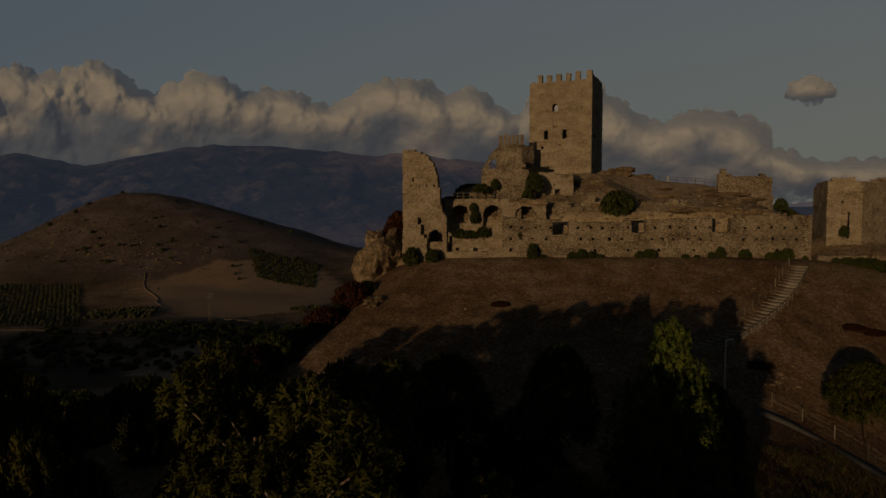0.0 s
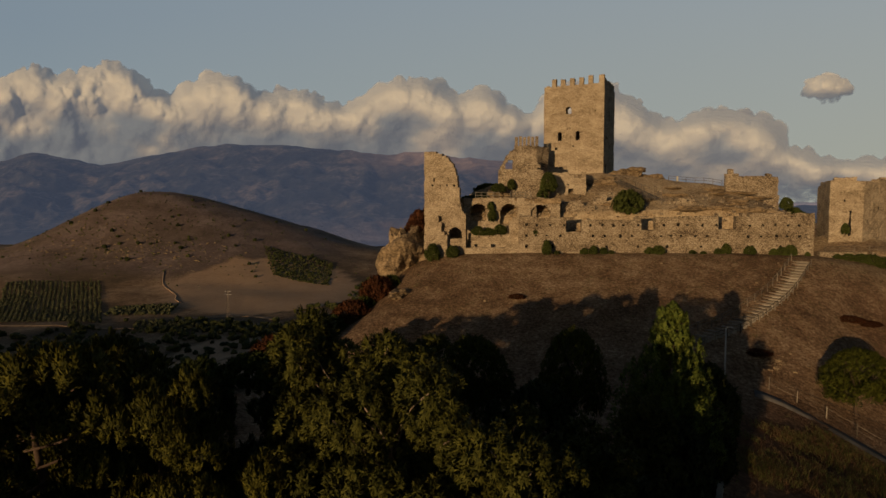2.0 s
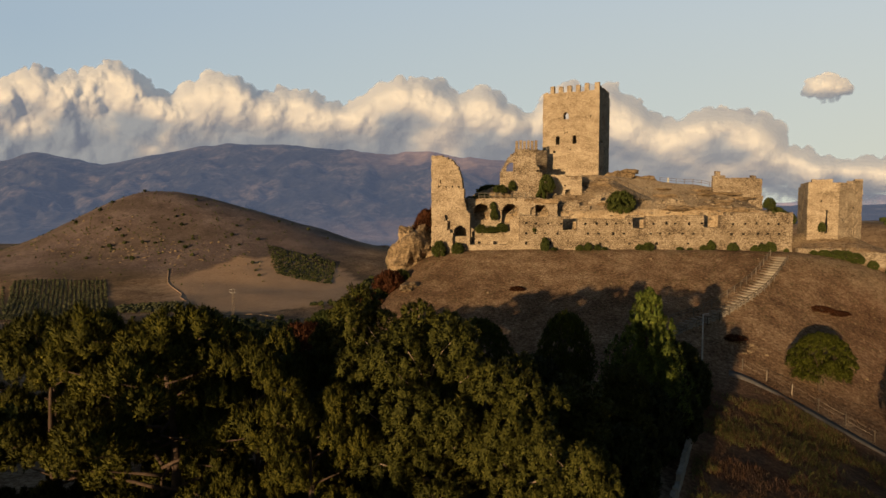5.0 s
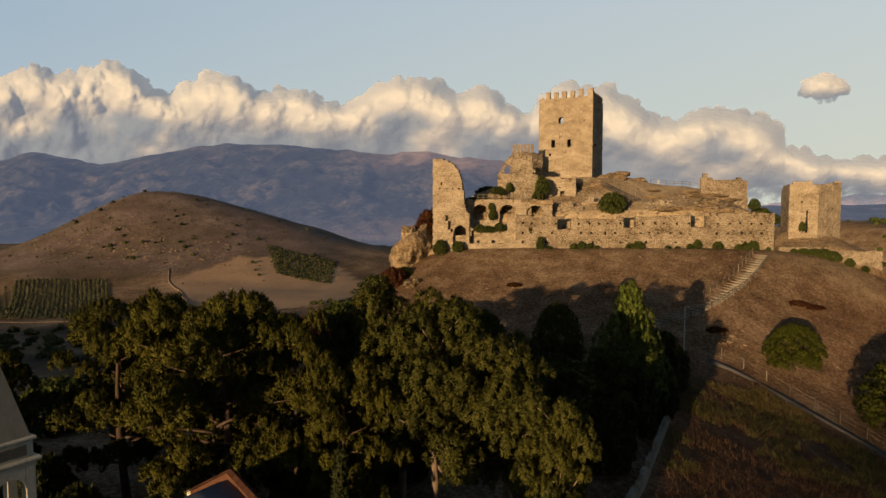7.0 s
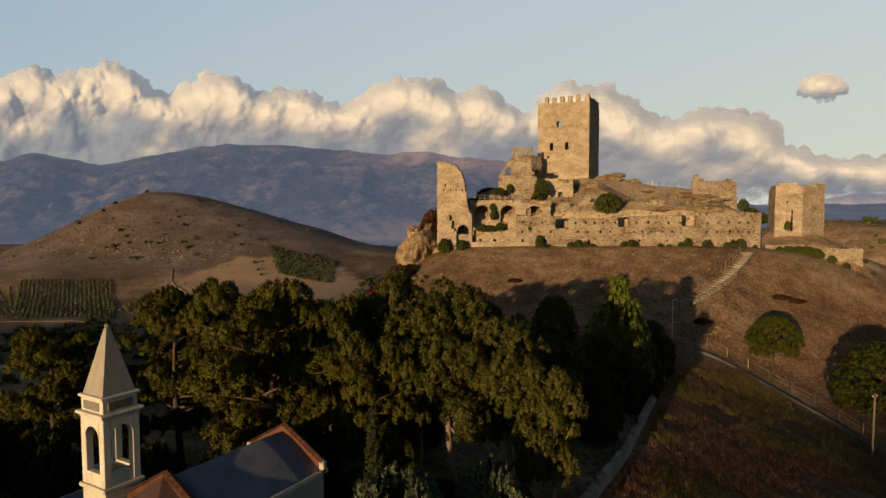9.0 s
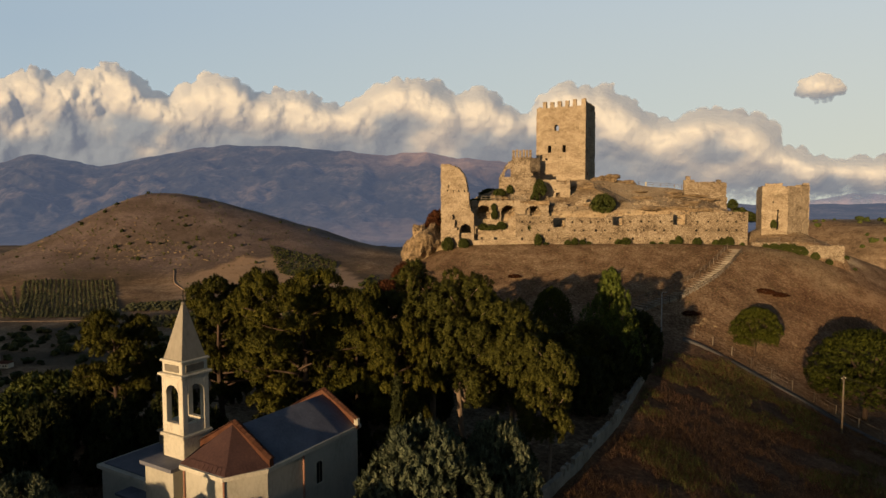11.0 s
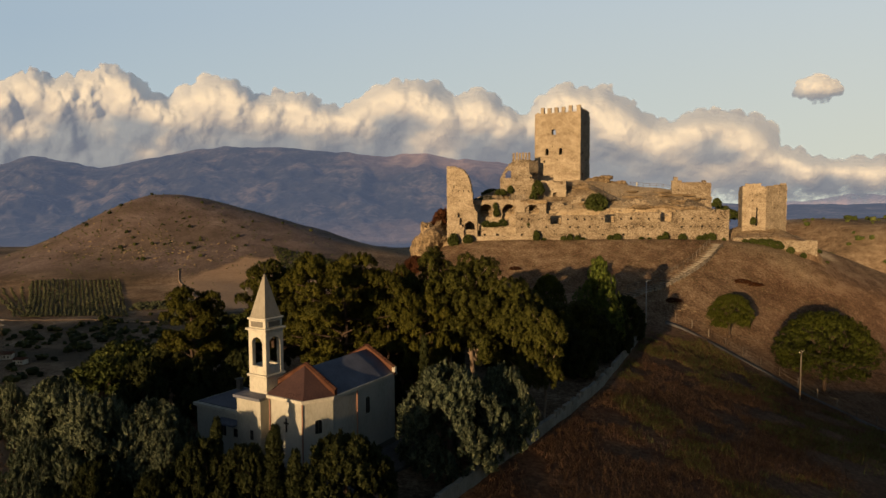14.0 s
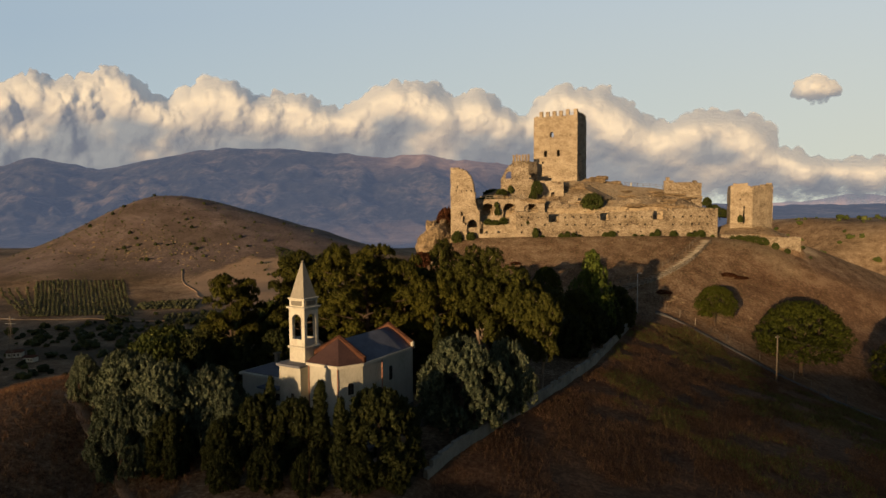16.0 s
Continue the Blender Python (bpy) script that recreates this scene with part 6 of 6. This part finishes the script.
scatter_stones("hill_rocks", "grey rock outcrops on the round hill", 620, lambda r, n: np.stack([-440 + 70 * r.normal(size=n), 690 + 24 * r.normal(size=n) + 10 * np.sin(np.arange(n) * 0.7)], -1), (0.3, 1.5), 4, ROCK)


def house(x, y, turn, w, d, h, label):
    t = thing("farmhouse", label, "house", (x, y, ground_z(x, y) - 0.3), turn, "valley houses")
    walls = box_part("wall", (-w / 2, -d / 2, 0), (w / 2, d / 2, h), PLASTER, t, 0.02)
    bm = bmesh.new()
    e = 0.4
    v = [bm.verts.new(p) for p in ((-w / 2 - e, -d / 2 - e, h), (w / 2 + e, -d / 2 - e, h), (w / 2 + e, d / 2 + e, h), (-w / 2 - e, d / 2 + e, h), (-w / 2 - e, 0, h + d * 0.28), (w / 2 + e, 0, h + d * 0.28))]
    for f in ((0, 1, 5, 4), (2, 3, 4, 5), (0, 4, 3), (1, 2, 5), (0, 3, 2, 1)):
        bm.faces.new([v[i] for i in f])
    part("roof", bm, TILE, t, "terracotta tiled roof")
    for k in (-0.28, 0.05, 0.3) if y < 1000 else ():
        box_part("window", (k * w - 0.4, -d / 2 - 0.03, h * 0.4), (k * w + 0.4, -d / 2 + 0.1, h * 0.72), DARK, t, 0)


house(-303, 331, 0.4, 8, 5.5, 3.2, "small white farmhouse among valley trees")
house(-285, 322, 0.1, 6, 4.5, 2.8, "low pale farm building in the valley")
house(-362, 1440, 0.2, 16, 9, 4.5, "pale farm building on the far plain")
house(-336, 1435, 0.0, 12, 8, 4, "pale farm building on the far plain")


# ---- yard fittings ----
def railing(points, label, tall=1.05, gap=1.6):
    t = thing("yard_railing", label, "railing")
    tops = []
    for p, _ in along(points, gap):
        z = ground_z(p.x, p.y)
        bm = bmesh.new()
        tube(bm, [Vector((p.x, p.y, z - 0.2)), Vector((p.x, p.y, z + tall))], [0.05, 0.045], 6)
        part("post", bm, WOOD, t)
        tops.append(Vector((p.x, p.y, z + tall - 0.05)))
    for a, b in zip(tops, tops[1:]):
        for dz in (0.0, -0.45):
            bm = bmesh.new()
            tube(bm, [a + Vector((0, 0, dz)), b + Vector((0, 0, dz))], [0.035, 0.035], 5)
            part("rail", bm, WOOD, t)


railing([(45.5, 148.3), (53.0, 148.5), (61.0, 148.7)], "thin dark railing on the terrace below the east tower", 1.0, 2.2)
railing([(26.5, 171.0), (31.0, 170.0), (36.0, 168.2)], "thin railing along the castle ridge")


def terrace_fence(x0, x1, y, z):
    t = thing("terrace_fence", "pale wooden fence on the vaulted terrace", "fence")
    xs = np.linspace(x0, x1, 5)
    for x in xs:
        box_part("post", (x - 0.05, y - 0.05, z - 0.1), (x + 0.05, y + 0.05, z + 1.15), CONCRETE, t, 0.01)
    for dz in (0.55, 1.05):
        box_part("rail", (x0, y - 0.03, z + dz - 0.04), (x1, y + 0.03, z + dz + 0.04), CONCRETE, t, 0.01)


terrace_fence(-9.4, -5.4, 148.6, 26.3)
terrace_fence(-3.6, -0.2, 148.8, 26.3)
box_part("marker_post", (27.9, 170.4, 28.6), (28.2, 170.7, 31.0), PLASTER, None, 0.03, "white marker post on the castle ridge")["category"] = "post"


def yard_ramp():
    t = thing("yard_ramp", "grey boarded walkway descending the castle yard", "walkway")
    a, b = Vector((15.2, 165.0)), Vector((20.6, 153.6))
    turn = math.degrees(math.atan2(b.y - a.y, b.x - a.x)) + 90
    za, zb = ground_z(*a) + 0.25, ground_z(*b) + 1.25
    for i in range(26):
        f = (i + 0.5) / 26
        p = a.lerp(b, f)
        o = part("plank", box(bmesh.new(), (-0.95 - 0.5 * f, -0.21, 0), (0.95 + 0.5 * f, 0.21, 0.06), 0.012), PAVING, t)
        o.matrix_basis = pose(p.x, p.y, za + (zb - za) * f, 0, 0, turn)
    n = Vector((-(b - a).y, (b - a).x)).normalized()
    for side in (-1, 1):
        p, q = a + n * side * 0.98, b + n * side * 1.45
        for h, r in ((-0.14, 0.10), (0.98, 0.04)):
            bm = bmesh.new()
            tube(bm, [Vector((*p, za + h)), Vector((*q, zb + h))], [r, r], 6)
            part("beam" if h < 0 else "handrail", bm, WOOD, t)
        for k in range(8):
            c = p.lerp(q, k / 7)
            bm = bmesh.new()
            tube(bm, [Vector((*c, ground_z(*c) - 0.2)), Vector((*c, za + (zb - za) * k / 7 + 1.0))], [0.05, 0.045], 6)
            part("post", bm, WOOD, t)


yard_ramp()


# ---- churchyard ----
def churchyard():
    t = thing("churchyard_paving", "grey concrete yard beside the chapel", "paving", kind="structure")
    bm = prism(bmesh.new(), [(2.7, -5.0), (5.2, -5.5), (6.6, 9.0), (2.7, 10.0)], -0.3, 0.06)
    o = part("slab", bm, PAVING, t)
    t.matrix_world = CHAPEL


churchyard()


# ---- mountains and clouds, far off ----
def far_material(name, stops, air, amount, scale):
    """A distant surface; bright evening haze is put in as its own glow."""
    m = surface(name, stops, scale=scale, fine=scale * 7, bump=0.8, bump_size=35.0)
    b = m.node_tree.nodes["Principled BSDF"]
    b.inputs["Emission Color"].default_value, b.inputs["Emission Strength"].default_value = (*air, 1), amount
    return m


# low tones stand for cloud shade over the range
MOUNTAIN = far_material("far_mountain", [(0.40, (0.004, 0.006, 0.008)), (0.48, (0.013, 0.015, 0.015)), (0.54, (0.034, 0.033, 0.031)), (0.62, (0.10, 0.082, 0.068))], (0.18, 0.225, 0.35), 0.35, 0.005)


def sunlit_crest(m):
    """Sunlight painted on the rocky crest, and pale foot fields, where 'bare' says so."""
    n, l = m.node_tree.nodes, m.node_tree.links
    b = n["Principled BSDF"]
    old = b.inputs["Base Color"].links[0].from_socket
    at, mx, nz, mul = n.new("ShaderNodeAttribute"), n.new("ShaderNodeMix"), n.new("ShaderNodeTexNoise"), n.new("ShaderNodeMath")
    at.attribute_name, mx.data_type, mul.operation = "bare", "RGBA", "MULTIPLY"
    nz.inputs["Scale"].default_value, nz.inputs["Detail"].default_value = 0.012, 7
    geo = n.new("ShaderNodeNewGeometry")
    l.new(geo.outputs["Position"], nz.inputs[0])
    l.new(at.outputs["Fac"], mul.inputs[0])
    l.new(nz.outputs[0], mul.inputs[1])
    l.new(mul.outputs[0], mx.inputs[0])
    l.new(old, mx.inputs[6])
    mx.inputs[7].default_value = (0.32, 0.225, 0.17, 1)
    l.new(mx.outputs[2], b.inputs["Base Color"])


sunlit_crest(MOUNTAIN)


def mountains():
    xs = np.arange(-5400, 5400, 24.0)
    ridge = np.interp(xs, [-5400, -3579, -3278, -2824, -2337, -2139, -1565, -1195, -869, -621, -481, -171, 65, 400, 800, 1300, 2200, 5400],
                      [400, 364, 428, 330, 413, 460, 470, 420, 385, 412, 368, 338, 275, 180, 90, 55, 62, 80])
    ridge = ridge + 10 * fbm(xs / 120, xs * 0, 5, 2.0)
    rows = []
    for f in np.linspace(0, 1, 90):
        y = 1500 + 2350 * f
        rel = fbm(xs / 420 + 0.4 * f, xs * 0 + f * 7.0, 6, 4.0)
        crag = 1 - np.abs(fbm(xs / 230, xs * 0 + f * 6.2, 6, 14.0)) * 2
        z = -62 + (ridge + 62) * f ** 1.9 + (55 * rel + 50 * crag) * math.sin(f ** 1.6 * math.pi) ** 0.9 * np.clip(ridge / 300, 0.22, 1)
        z = z + (8 * fbm(xs / 75, xs * 0 + f * 26.0, 4, 21.0) + 3 * fbm(xs / 28, xs * 0 + f * 60.0, 3, 23.0)) * np.clip(ridge / 300, 0.1, 1) * min(1.0, 3 * f)
        rows.append(np.stack([xs * (0.42 + 0.58 * f), np.full_like(xs, y) + 60 * rel, z], -1))
    rows.append(rows[-1] + np.array([0, 120, -500]))
    v = np.concatenate(rows)
    n = len(xs)
    faces = [(r * n + i, r * n + i + 1, (r + 1) * n + i + 1, (r + 1) * n + i) for r in range(len(rows) - 1) for i in range(n - 1)]
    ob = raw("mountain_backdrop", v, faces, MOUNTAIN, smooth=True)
    up = np.repeat(np.append(np.linspace(0, 1, 90), 1.0), n)
    across = np.tile(xs, len(rows))
    # sunlit patch painted along the crest, plus pale fields low down
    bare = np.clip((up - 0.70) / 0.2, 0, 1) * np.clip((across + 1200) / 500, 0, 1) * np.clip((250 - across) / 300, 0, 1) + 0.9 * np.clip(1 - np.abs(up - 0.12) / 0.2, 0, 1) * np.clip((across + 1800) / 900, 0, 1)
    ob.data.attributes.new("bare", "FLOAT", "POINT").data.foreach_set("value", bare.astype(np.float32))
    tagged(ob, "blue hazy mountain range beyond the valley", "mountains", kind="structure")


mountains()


def far_ridge():
    """A sunlit range low on the horizon to the east."""
    xs = np.arange(1300, 3400, 20.0)
    crest = np.interp(xs, [1300, 1500, 1700, 1850, 1950, 2080, 2300, 2700, 3400], [30, 75, 85, 100, 128, 120, 100, 110, 60]) + 8 * fbm(xs / 60, xs * 0, 4, 31.0)
    rows = [np.stack([xs, np.full_like(xs, 3950 + 180 * f) + 25 * fbm(xs / 50, xs * 0 + 4 * f, 4, 33.0), -40 + (crest + 40) * f ** 0.8 + 10 * fbm(xs / 40, xs * 0 + 5 * f, 4, 35.0) * math.sin(math.pi * f)], -1) for f in np.linspace(0, 1, 14)]
    n = len(xs)
    faces = [(r * n + i, r * n + i + 1, (r + 1) * n + i + 1, (r + 1) * n + i) for r in range(13) for i in range(n - 1)]
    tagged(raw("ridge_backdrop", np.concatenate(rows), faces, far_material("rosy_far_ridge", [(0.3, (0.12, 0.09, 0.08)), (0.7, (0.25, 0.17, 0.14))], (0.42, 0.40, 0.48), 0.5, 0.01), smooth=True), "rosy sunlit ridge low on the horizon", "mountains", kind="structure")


far_ridge()


def sky_material():
    m = bpy.data.materials.new("pale_evening_sky")
    m.use_nodes = True
    n, l = m.node_tree.nodes, m.node_tree.links
    n.clear()
    sky, em, out = n.new("ShaderNodeAttribute"), n.new("ShaderNodeEmission"), n.new("ShaderNodeOutputMaterial")
    sky.attribute_name = "sky"
    l.new(sky.outputs["Color"], em.inputs[0])
    l.new(em.outputs[0], out.inputs[0])
    return m


def sky():
    """The clear evening sky behind the clouds."""
    xs, zs = np.arange(-6400, 6401, 160.0), np.arange(-200, 3001, 80.0)
    gx, gz = np.meshgrid(xs, zs)
    v = np.stack([gx * 0.92, np.full_like(gx, 4234.0), 24 + (gz - 24) * 0.92], -1).reshape(-1, 3)
    n = len(xs)
    i = (np.arange(len(zs) - 1)[:, None] * n + np.arange(n - 1)[None]).ravel()
    ob = raw("sky_backdrop", v, np.stack([i, i + 1, i + n + 1, i + n], -1).tolist(), sky_material())
    right, up = np.clip((gx + 4000) / 6300, 0, 1)[..., None], np.clip((gz - 200) / 1350, 0, 1)[..., None]
    low_sky = np.array([0.47, 0.56, 0.58]) * (1 - right) + np.array([0.64, 0.655, 0.55]) * right
    high_sky = np.array([0.375, 0.475, 0.565]) * (1 - right) + np.array([0.53, 0.60, 0.635]) * right
    tint = low_sky * (1 - up) + high_sky * up
    rgba = np.concatenate([tint, np.ones_like(up)], -1)
    ob.data.attributes.new("sky", "FLOAT_COLOR", "POINT").data.foreach_set("color", rgba.astype(np.float32).ravel())
    tagged(ob, "clear pale blue evening sky", "sky", kind="structure")


sky()


def cloud_material():
    """Sunlit vapour: shade painted by 'dense', air as glow, thin where 'cover' is low."""
    m = bpy.data.materials.new("evening_cumulus")
    m.use_nodes = True
    n, l = m.node_tree.nodes, m.node_tree.links
    n.clear()
    dif, em, add = n.new("ShaderNodeBsdfDiffuse"), n.new("ShaderNodeEmission"), n.new("ShaderNodeAddShader")
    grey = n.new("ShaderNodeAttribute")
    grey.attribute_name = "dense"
    shade_tone = ramp_of(n, [(0.0, (0.085, 0.115, 0.16)), (0.35, (0.155, 0.18, 0.205)), (0.68, (0.28, 0.285, 0.265)), (1.0, (0.385, 0.39, 0.345))])
    l.new(grey.outputs["Fac"], shade_tone.inputs[0])
    l.new(shade_tone.outputs[0], dif.inputs[0])
    em.inputs[0].default_value = (0.165, 0.175, 0.205, 1)
    clear, mix, out = n.new("ShaderNodeBsdfTransparent"), n.new("ShaderNodeMixShader"), n.new("ShaderNodeOutputMaterial")
    cover = n.new("ShaderNodeAttribute")
    cover.attribute_name = "cover"
    geo, nz, wisp = n.new("ShaderNodeNewGeometry"), n.new("ShaderNodeTexNoise"), n.new("ShaderNodeMath")
    nz.inputs["Scale"].default_value, nz.inputs["Detail"].default_value, nz.inputs["Roughness"].default_value = 0.02, 6, 0.6
    l.new(geo.outputs["Position"], nz.inputs[0])
    wisp.operation = "MULTIPLY_ADD"
    wisp.inputs[1].default_value = 0.9
    l.new(nz.outputs[0], wisp.inputs[0])
    shift = n.new("ShaderNodeMath")
    shift.inputs[1].default_value = -0.45
    l.new(cover.outputs["Fac"], shift.inputs[0])
    l.new(shift.outputs[0], wisp.inputs[2])
    soft = n.new("ShaderNodeMapRange")
    soft.interpolation_type = "SMOOTHSTEP"
    soft.inputs[1].default_value, soft.inputs[2].default_value = 0.1, 0.75
    l.new(wisp.outputs[0], soft.inputs[0])
    bp = n.new("ShaderNodeBump")
    bp.inputs["Strength"].default_value, bp.inputs["Distance"].default_value = 0.5, 22.0
    l.new(nz.outputs[0], bp.inputs["Height"])
    l.new(bp.outputs[0], dif.inputs["Normal"])
    l.new(dif.outputs[0], add.inputs[0])
    l.new(em.outputs[0], add.inputs[1])
    l.new(soft.outputs[0], mix.inputs[0])
    l.new(clear.outputs[0], mix.inputs[1])
    l.new(add.outputs[0], mix.inputs[2])
    l.new(mix.outputs[0], out.inputs[0])
    return m


CLOUD = cloud_material()


def cloud_sheet(name, label, x0, x1, z0, z1, puffs, base, top, seed):
    """A relief of billows heaped on billows, seen from far off: puffs are (x, z, radius, how far forward); base gives the level where it thins out."""
    rng = np.random.default_rng(seed)
    dx = 6.0
    xs, zs = np.arange(x0, x1, dx), np.arange(z0, z1, dx)
    gx, gz = np.meshgrid(xs, zs)
    body, heads, curls, cover = [np.zeros_like(gx) for _ in range(4)]

    def heap(field, x, z, r, y, lift, soft, power=1.3):
        i0, i1 = max(0, int((x - r - x0) / dx)), min(len(xs), int((x + r - x0) / dx) + 2)
        j0, j1 = max(0, int((z - r - z0) / dx)), min(len(zs), int((z + r - z0) / dx) + 2)
        if i0 >= i1 or j0 >= j1:
            return
        q = np.clip(1 - ((gx[j0:j1, i0:i1] - x) ** 2 + (gz[j0:j1, i0:i1] - z) ** 2) / (r * r), 0, 1)
        field[j0:j1, i0:i1] = np.maximum(field[j0:j1, i0:i1], np.where(q > 0, y + lift * r * q ** power, 0))
        cover[j0:j1, i0:i1] = np.maximum(cover[j0:j1, i0:i1], np.clip(q / soft, 0, 1))

    def soften(field, rounds, reach):
        for _ in range(rounds):
            p = np.pad(field, reach, mode="edge")
            h, w = field.shape
            field = (p[:h, reach:reach + w] + p[2 * reach:, reach:reach + w] + p[reach:reach + h, :w] + p[reach:reach + h, 2 * reach:] + field) / 5
        return field
    for x, z, r, y in puffs:
        heap(body, x, z, r, y, 0.7, 0.45)
        for _ in range(9):
            a, d = rng.uniform(0, 2 * math.pi), r * math.sqrt(rng.random()) * 0.95
            r2 = r * rng.uniform(0.28, 0.5)
            bx, bz = x + d * math.cos(a), z + d * math.sin(a)
            heap(heads, bx, bz, r2, 0.0, 0.85, 0.6)
            for _ in range(4):
                a, d = rng.uniform(0, 2 * math.pi), r2 * math.sqrt(rng.random()) * 0.95
                heap(curls, bx + d * math.cos(a), bz + d * math.sin(a), max(r2 * rng.uniform(0.25, 0.45), 10.0), 0.0, 0.5, 0.9)
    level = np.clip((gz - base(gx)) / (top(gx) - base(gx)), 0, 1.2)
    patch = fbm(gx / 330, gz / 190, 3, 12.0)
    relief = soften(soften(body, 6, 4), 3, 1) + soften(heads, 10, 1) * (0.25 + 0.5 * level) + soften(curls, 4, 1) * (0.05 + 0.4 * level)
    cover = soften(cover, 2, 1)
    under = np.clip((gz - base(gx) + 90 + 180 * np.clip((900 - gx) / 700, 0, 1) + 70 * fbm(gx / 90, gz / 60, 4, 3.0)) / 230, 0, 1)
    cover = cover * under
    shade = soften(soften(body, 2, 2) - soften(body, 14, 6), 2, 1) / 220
    # shaded bases and hollows and lit tops, painted into the colour
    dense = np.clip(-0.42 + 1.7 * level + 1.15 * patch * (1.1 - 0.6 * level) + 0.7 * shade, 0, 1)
    near = 0.88 * (1 - relief / 4600)
    v = np.stack([gx * near, 4600 * near, 24 + (gz - 24) * near], -1).reshape(-1, 3)
    n = len(xs)
    i = (np.arange(len(zs) - 1)[:, None] * n + np.arange(n - 1)[None]).ravel()
    keep = (cover.ravel()[i] + cover.ravel()[i + n + 1]) > 0.0
    i = i[keep]
    ob = raw(name, v, np.stack([i, i + 1, i + n + 1, i + n], -1).tolist(), CLOUD, smooth=True)
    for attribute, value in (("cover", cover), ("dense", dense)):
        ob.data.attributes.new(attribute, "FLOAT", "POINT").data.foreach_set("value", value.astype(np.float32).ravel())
    return tagged(ob, label, "cloud", kind="structure")


def clouds():
    """The bank of evening cumulus over the mountains, and a small puff apart from it."""
    rng = np.random.default_rng(5)

    def crest(x):
        return 22 + np.interp(x, [-4700, -4255, -3946, -3650, -3230, -3020, -2786, -2596, -2294, -2002, -1733, -1427, -1253, -1038, -785, -618, -330, -126, 14, 230, 542, 737, 891, 1190, 1485, 1707, 1891, 2341, 3200],
                              [1000, 1043, 1146, 1070, 1189, 1009, 880, 989, 1053, 897, 911, 791, 812, 975, 968, 842, 875, 750, 667, 920, 853, 711, 622, 682, 657, 482, 370, 350, 420])

    def floor_of(x):
        return np.interp(x, [-6000, -4281, -3774, -3281, -2796, -1872, -997, -164, 629, 1387, 2108, 6000], [340, 355, 335, 320, 400, 420, 370, 300, 175, 110, 95, 70])
    puffs, x = [], -4700.0
    while x < 3000:
        top, low = float(crest(x)), float(floor_of(x))
        tall = top - low
        r = min(rng.uniform(60, 175), tall * 0.42)
        puffs.append((x, top - r * rng.uniform(0.95, 1.1), r, 330.0 + rng.uniform(-60, 60)))
        x += r * rng.uniform(0.65, 1.15)
    for _ in range(950):
        x, f = rng.uniform(-4700, 3000), rng.uniform(-0.35, 0.85)
        top, low = float(crest(x)), float(floor_of(x))
        r = min((top - low) * 0.33, 175) * rng.uniform(0.55, 1.1)
        puffs.append((x, min(low + (top - low) * f, top - r), r, 60 + 420 * max(f, 0) + rng.uniform(-40, 40)))
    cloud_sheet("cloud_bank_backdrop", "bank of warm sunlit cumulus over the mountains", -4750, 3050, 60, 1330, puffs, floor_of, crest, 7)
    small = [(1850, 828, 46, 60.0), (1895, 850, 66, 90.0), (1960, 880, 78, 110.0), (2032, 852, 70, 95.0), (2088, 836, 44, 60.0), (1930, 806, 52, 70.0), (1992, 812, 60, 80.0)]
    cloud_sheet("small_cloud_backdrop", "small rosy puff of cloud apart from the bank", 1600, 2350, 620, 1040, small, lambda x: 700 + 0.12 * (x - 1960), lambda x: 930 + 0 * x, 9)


clouds()
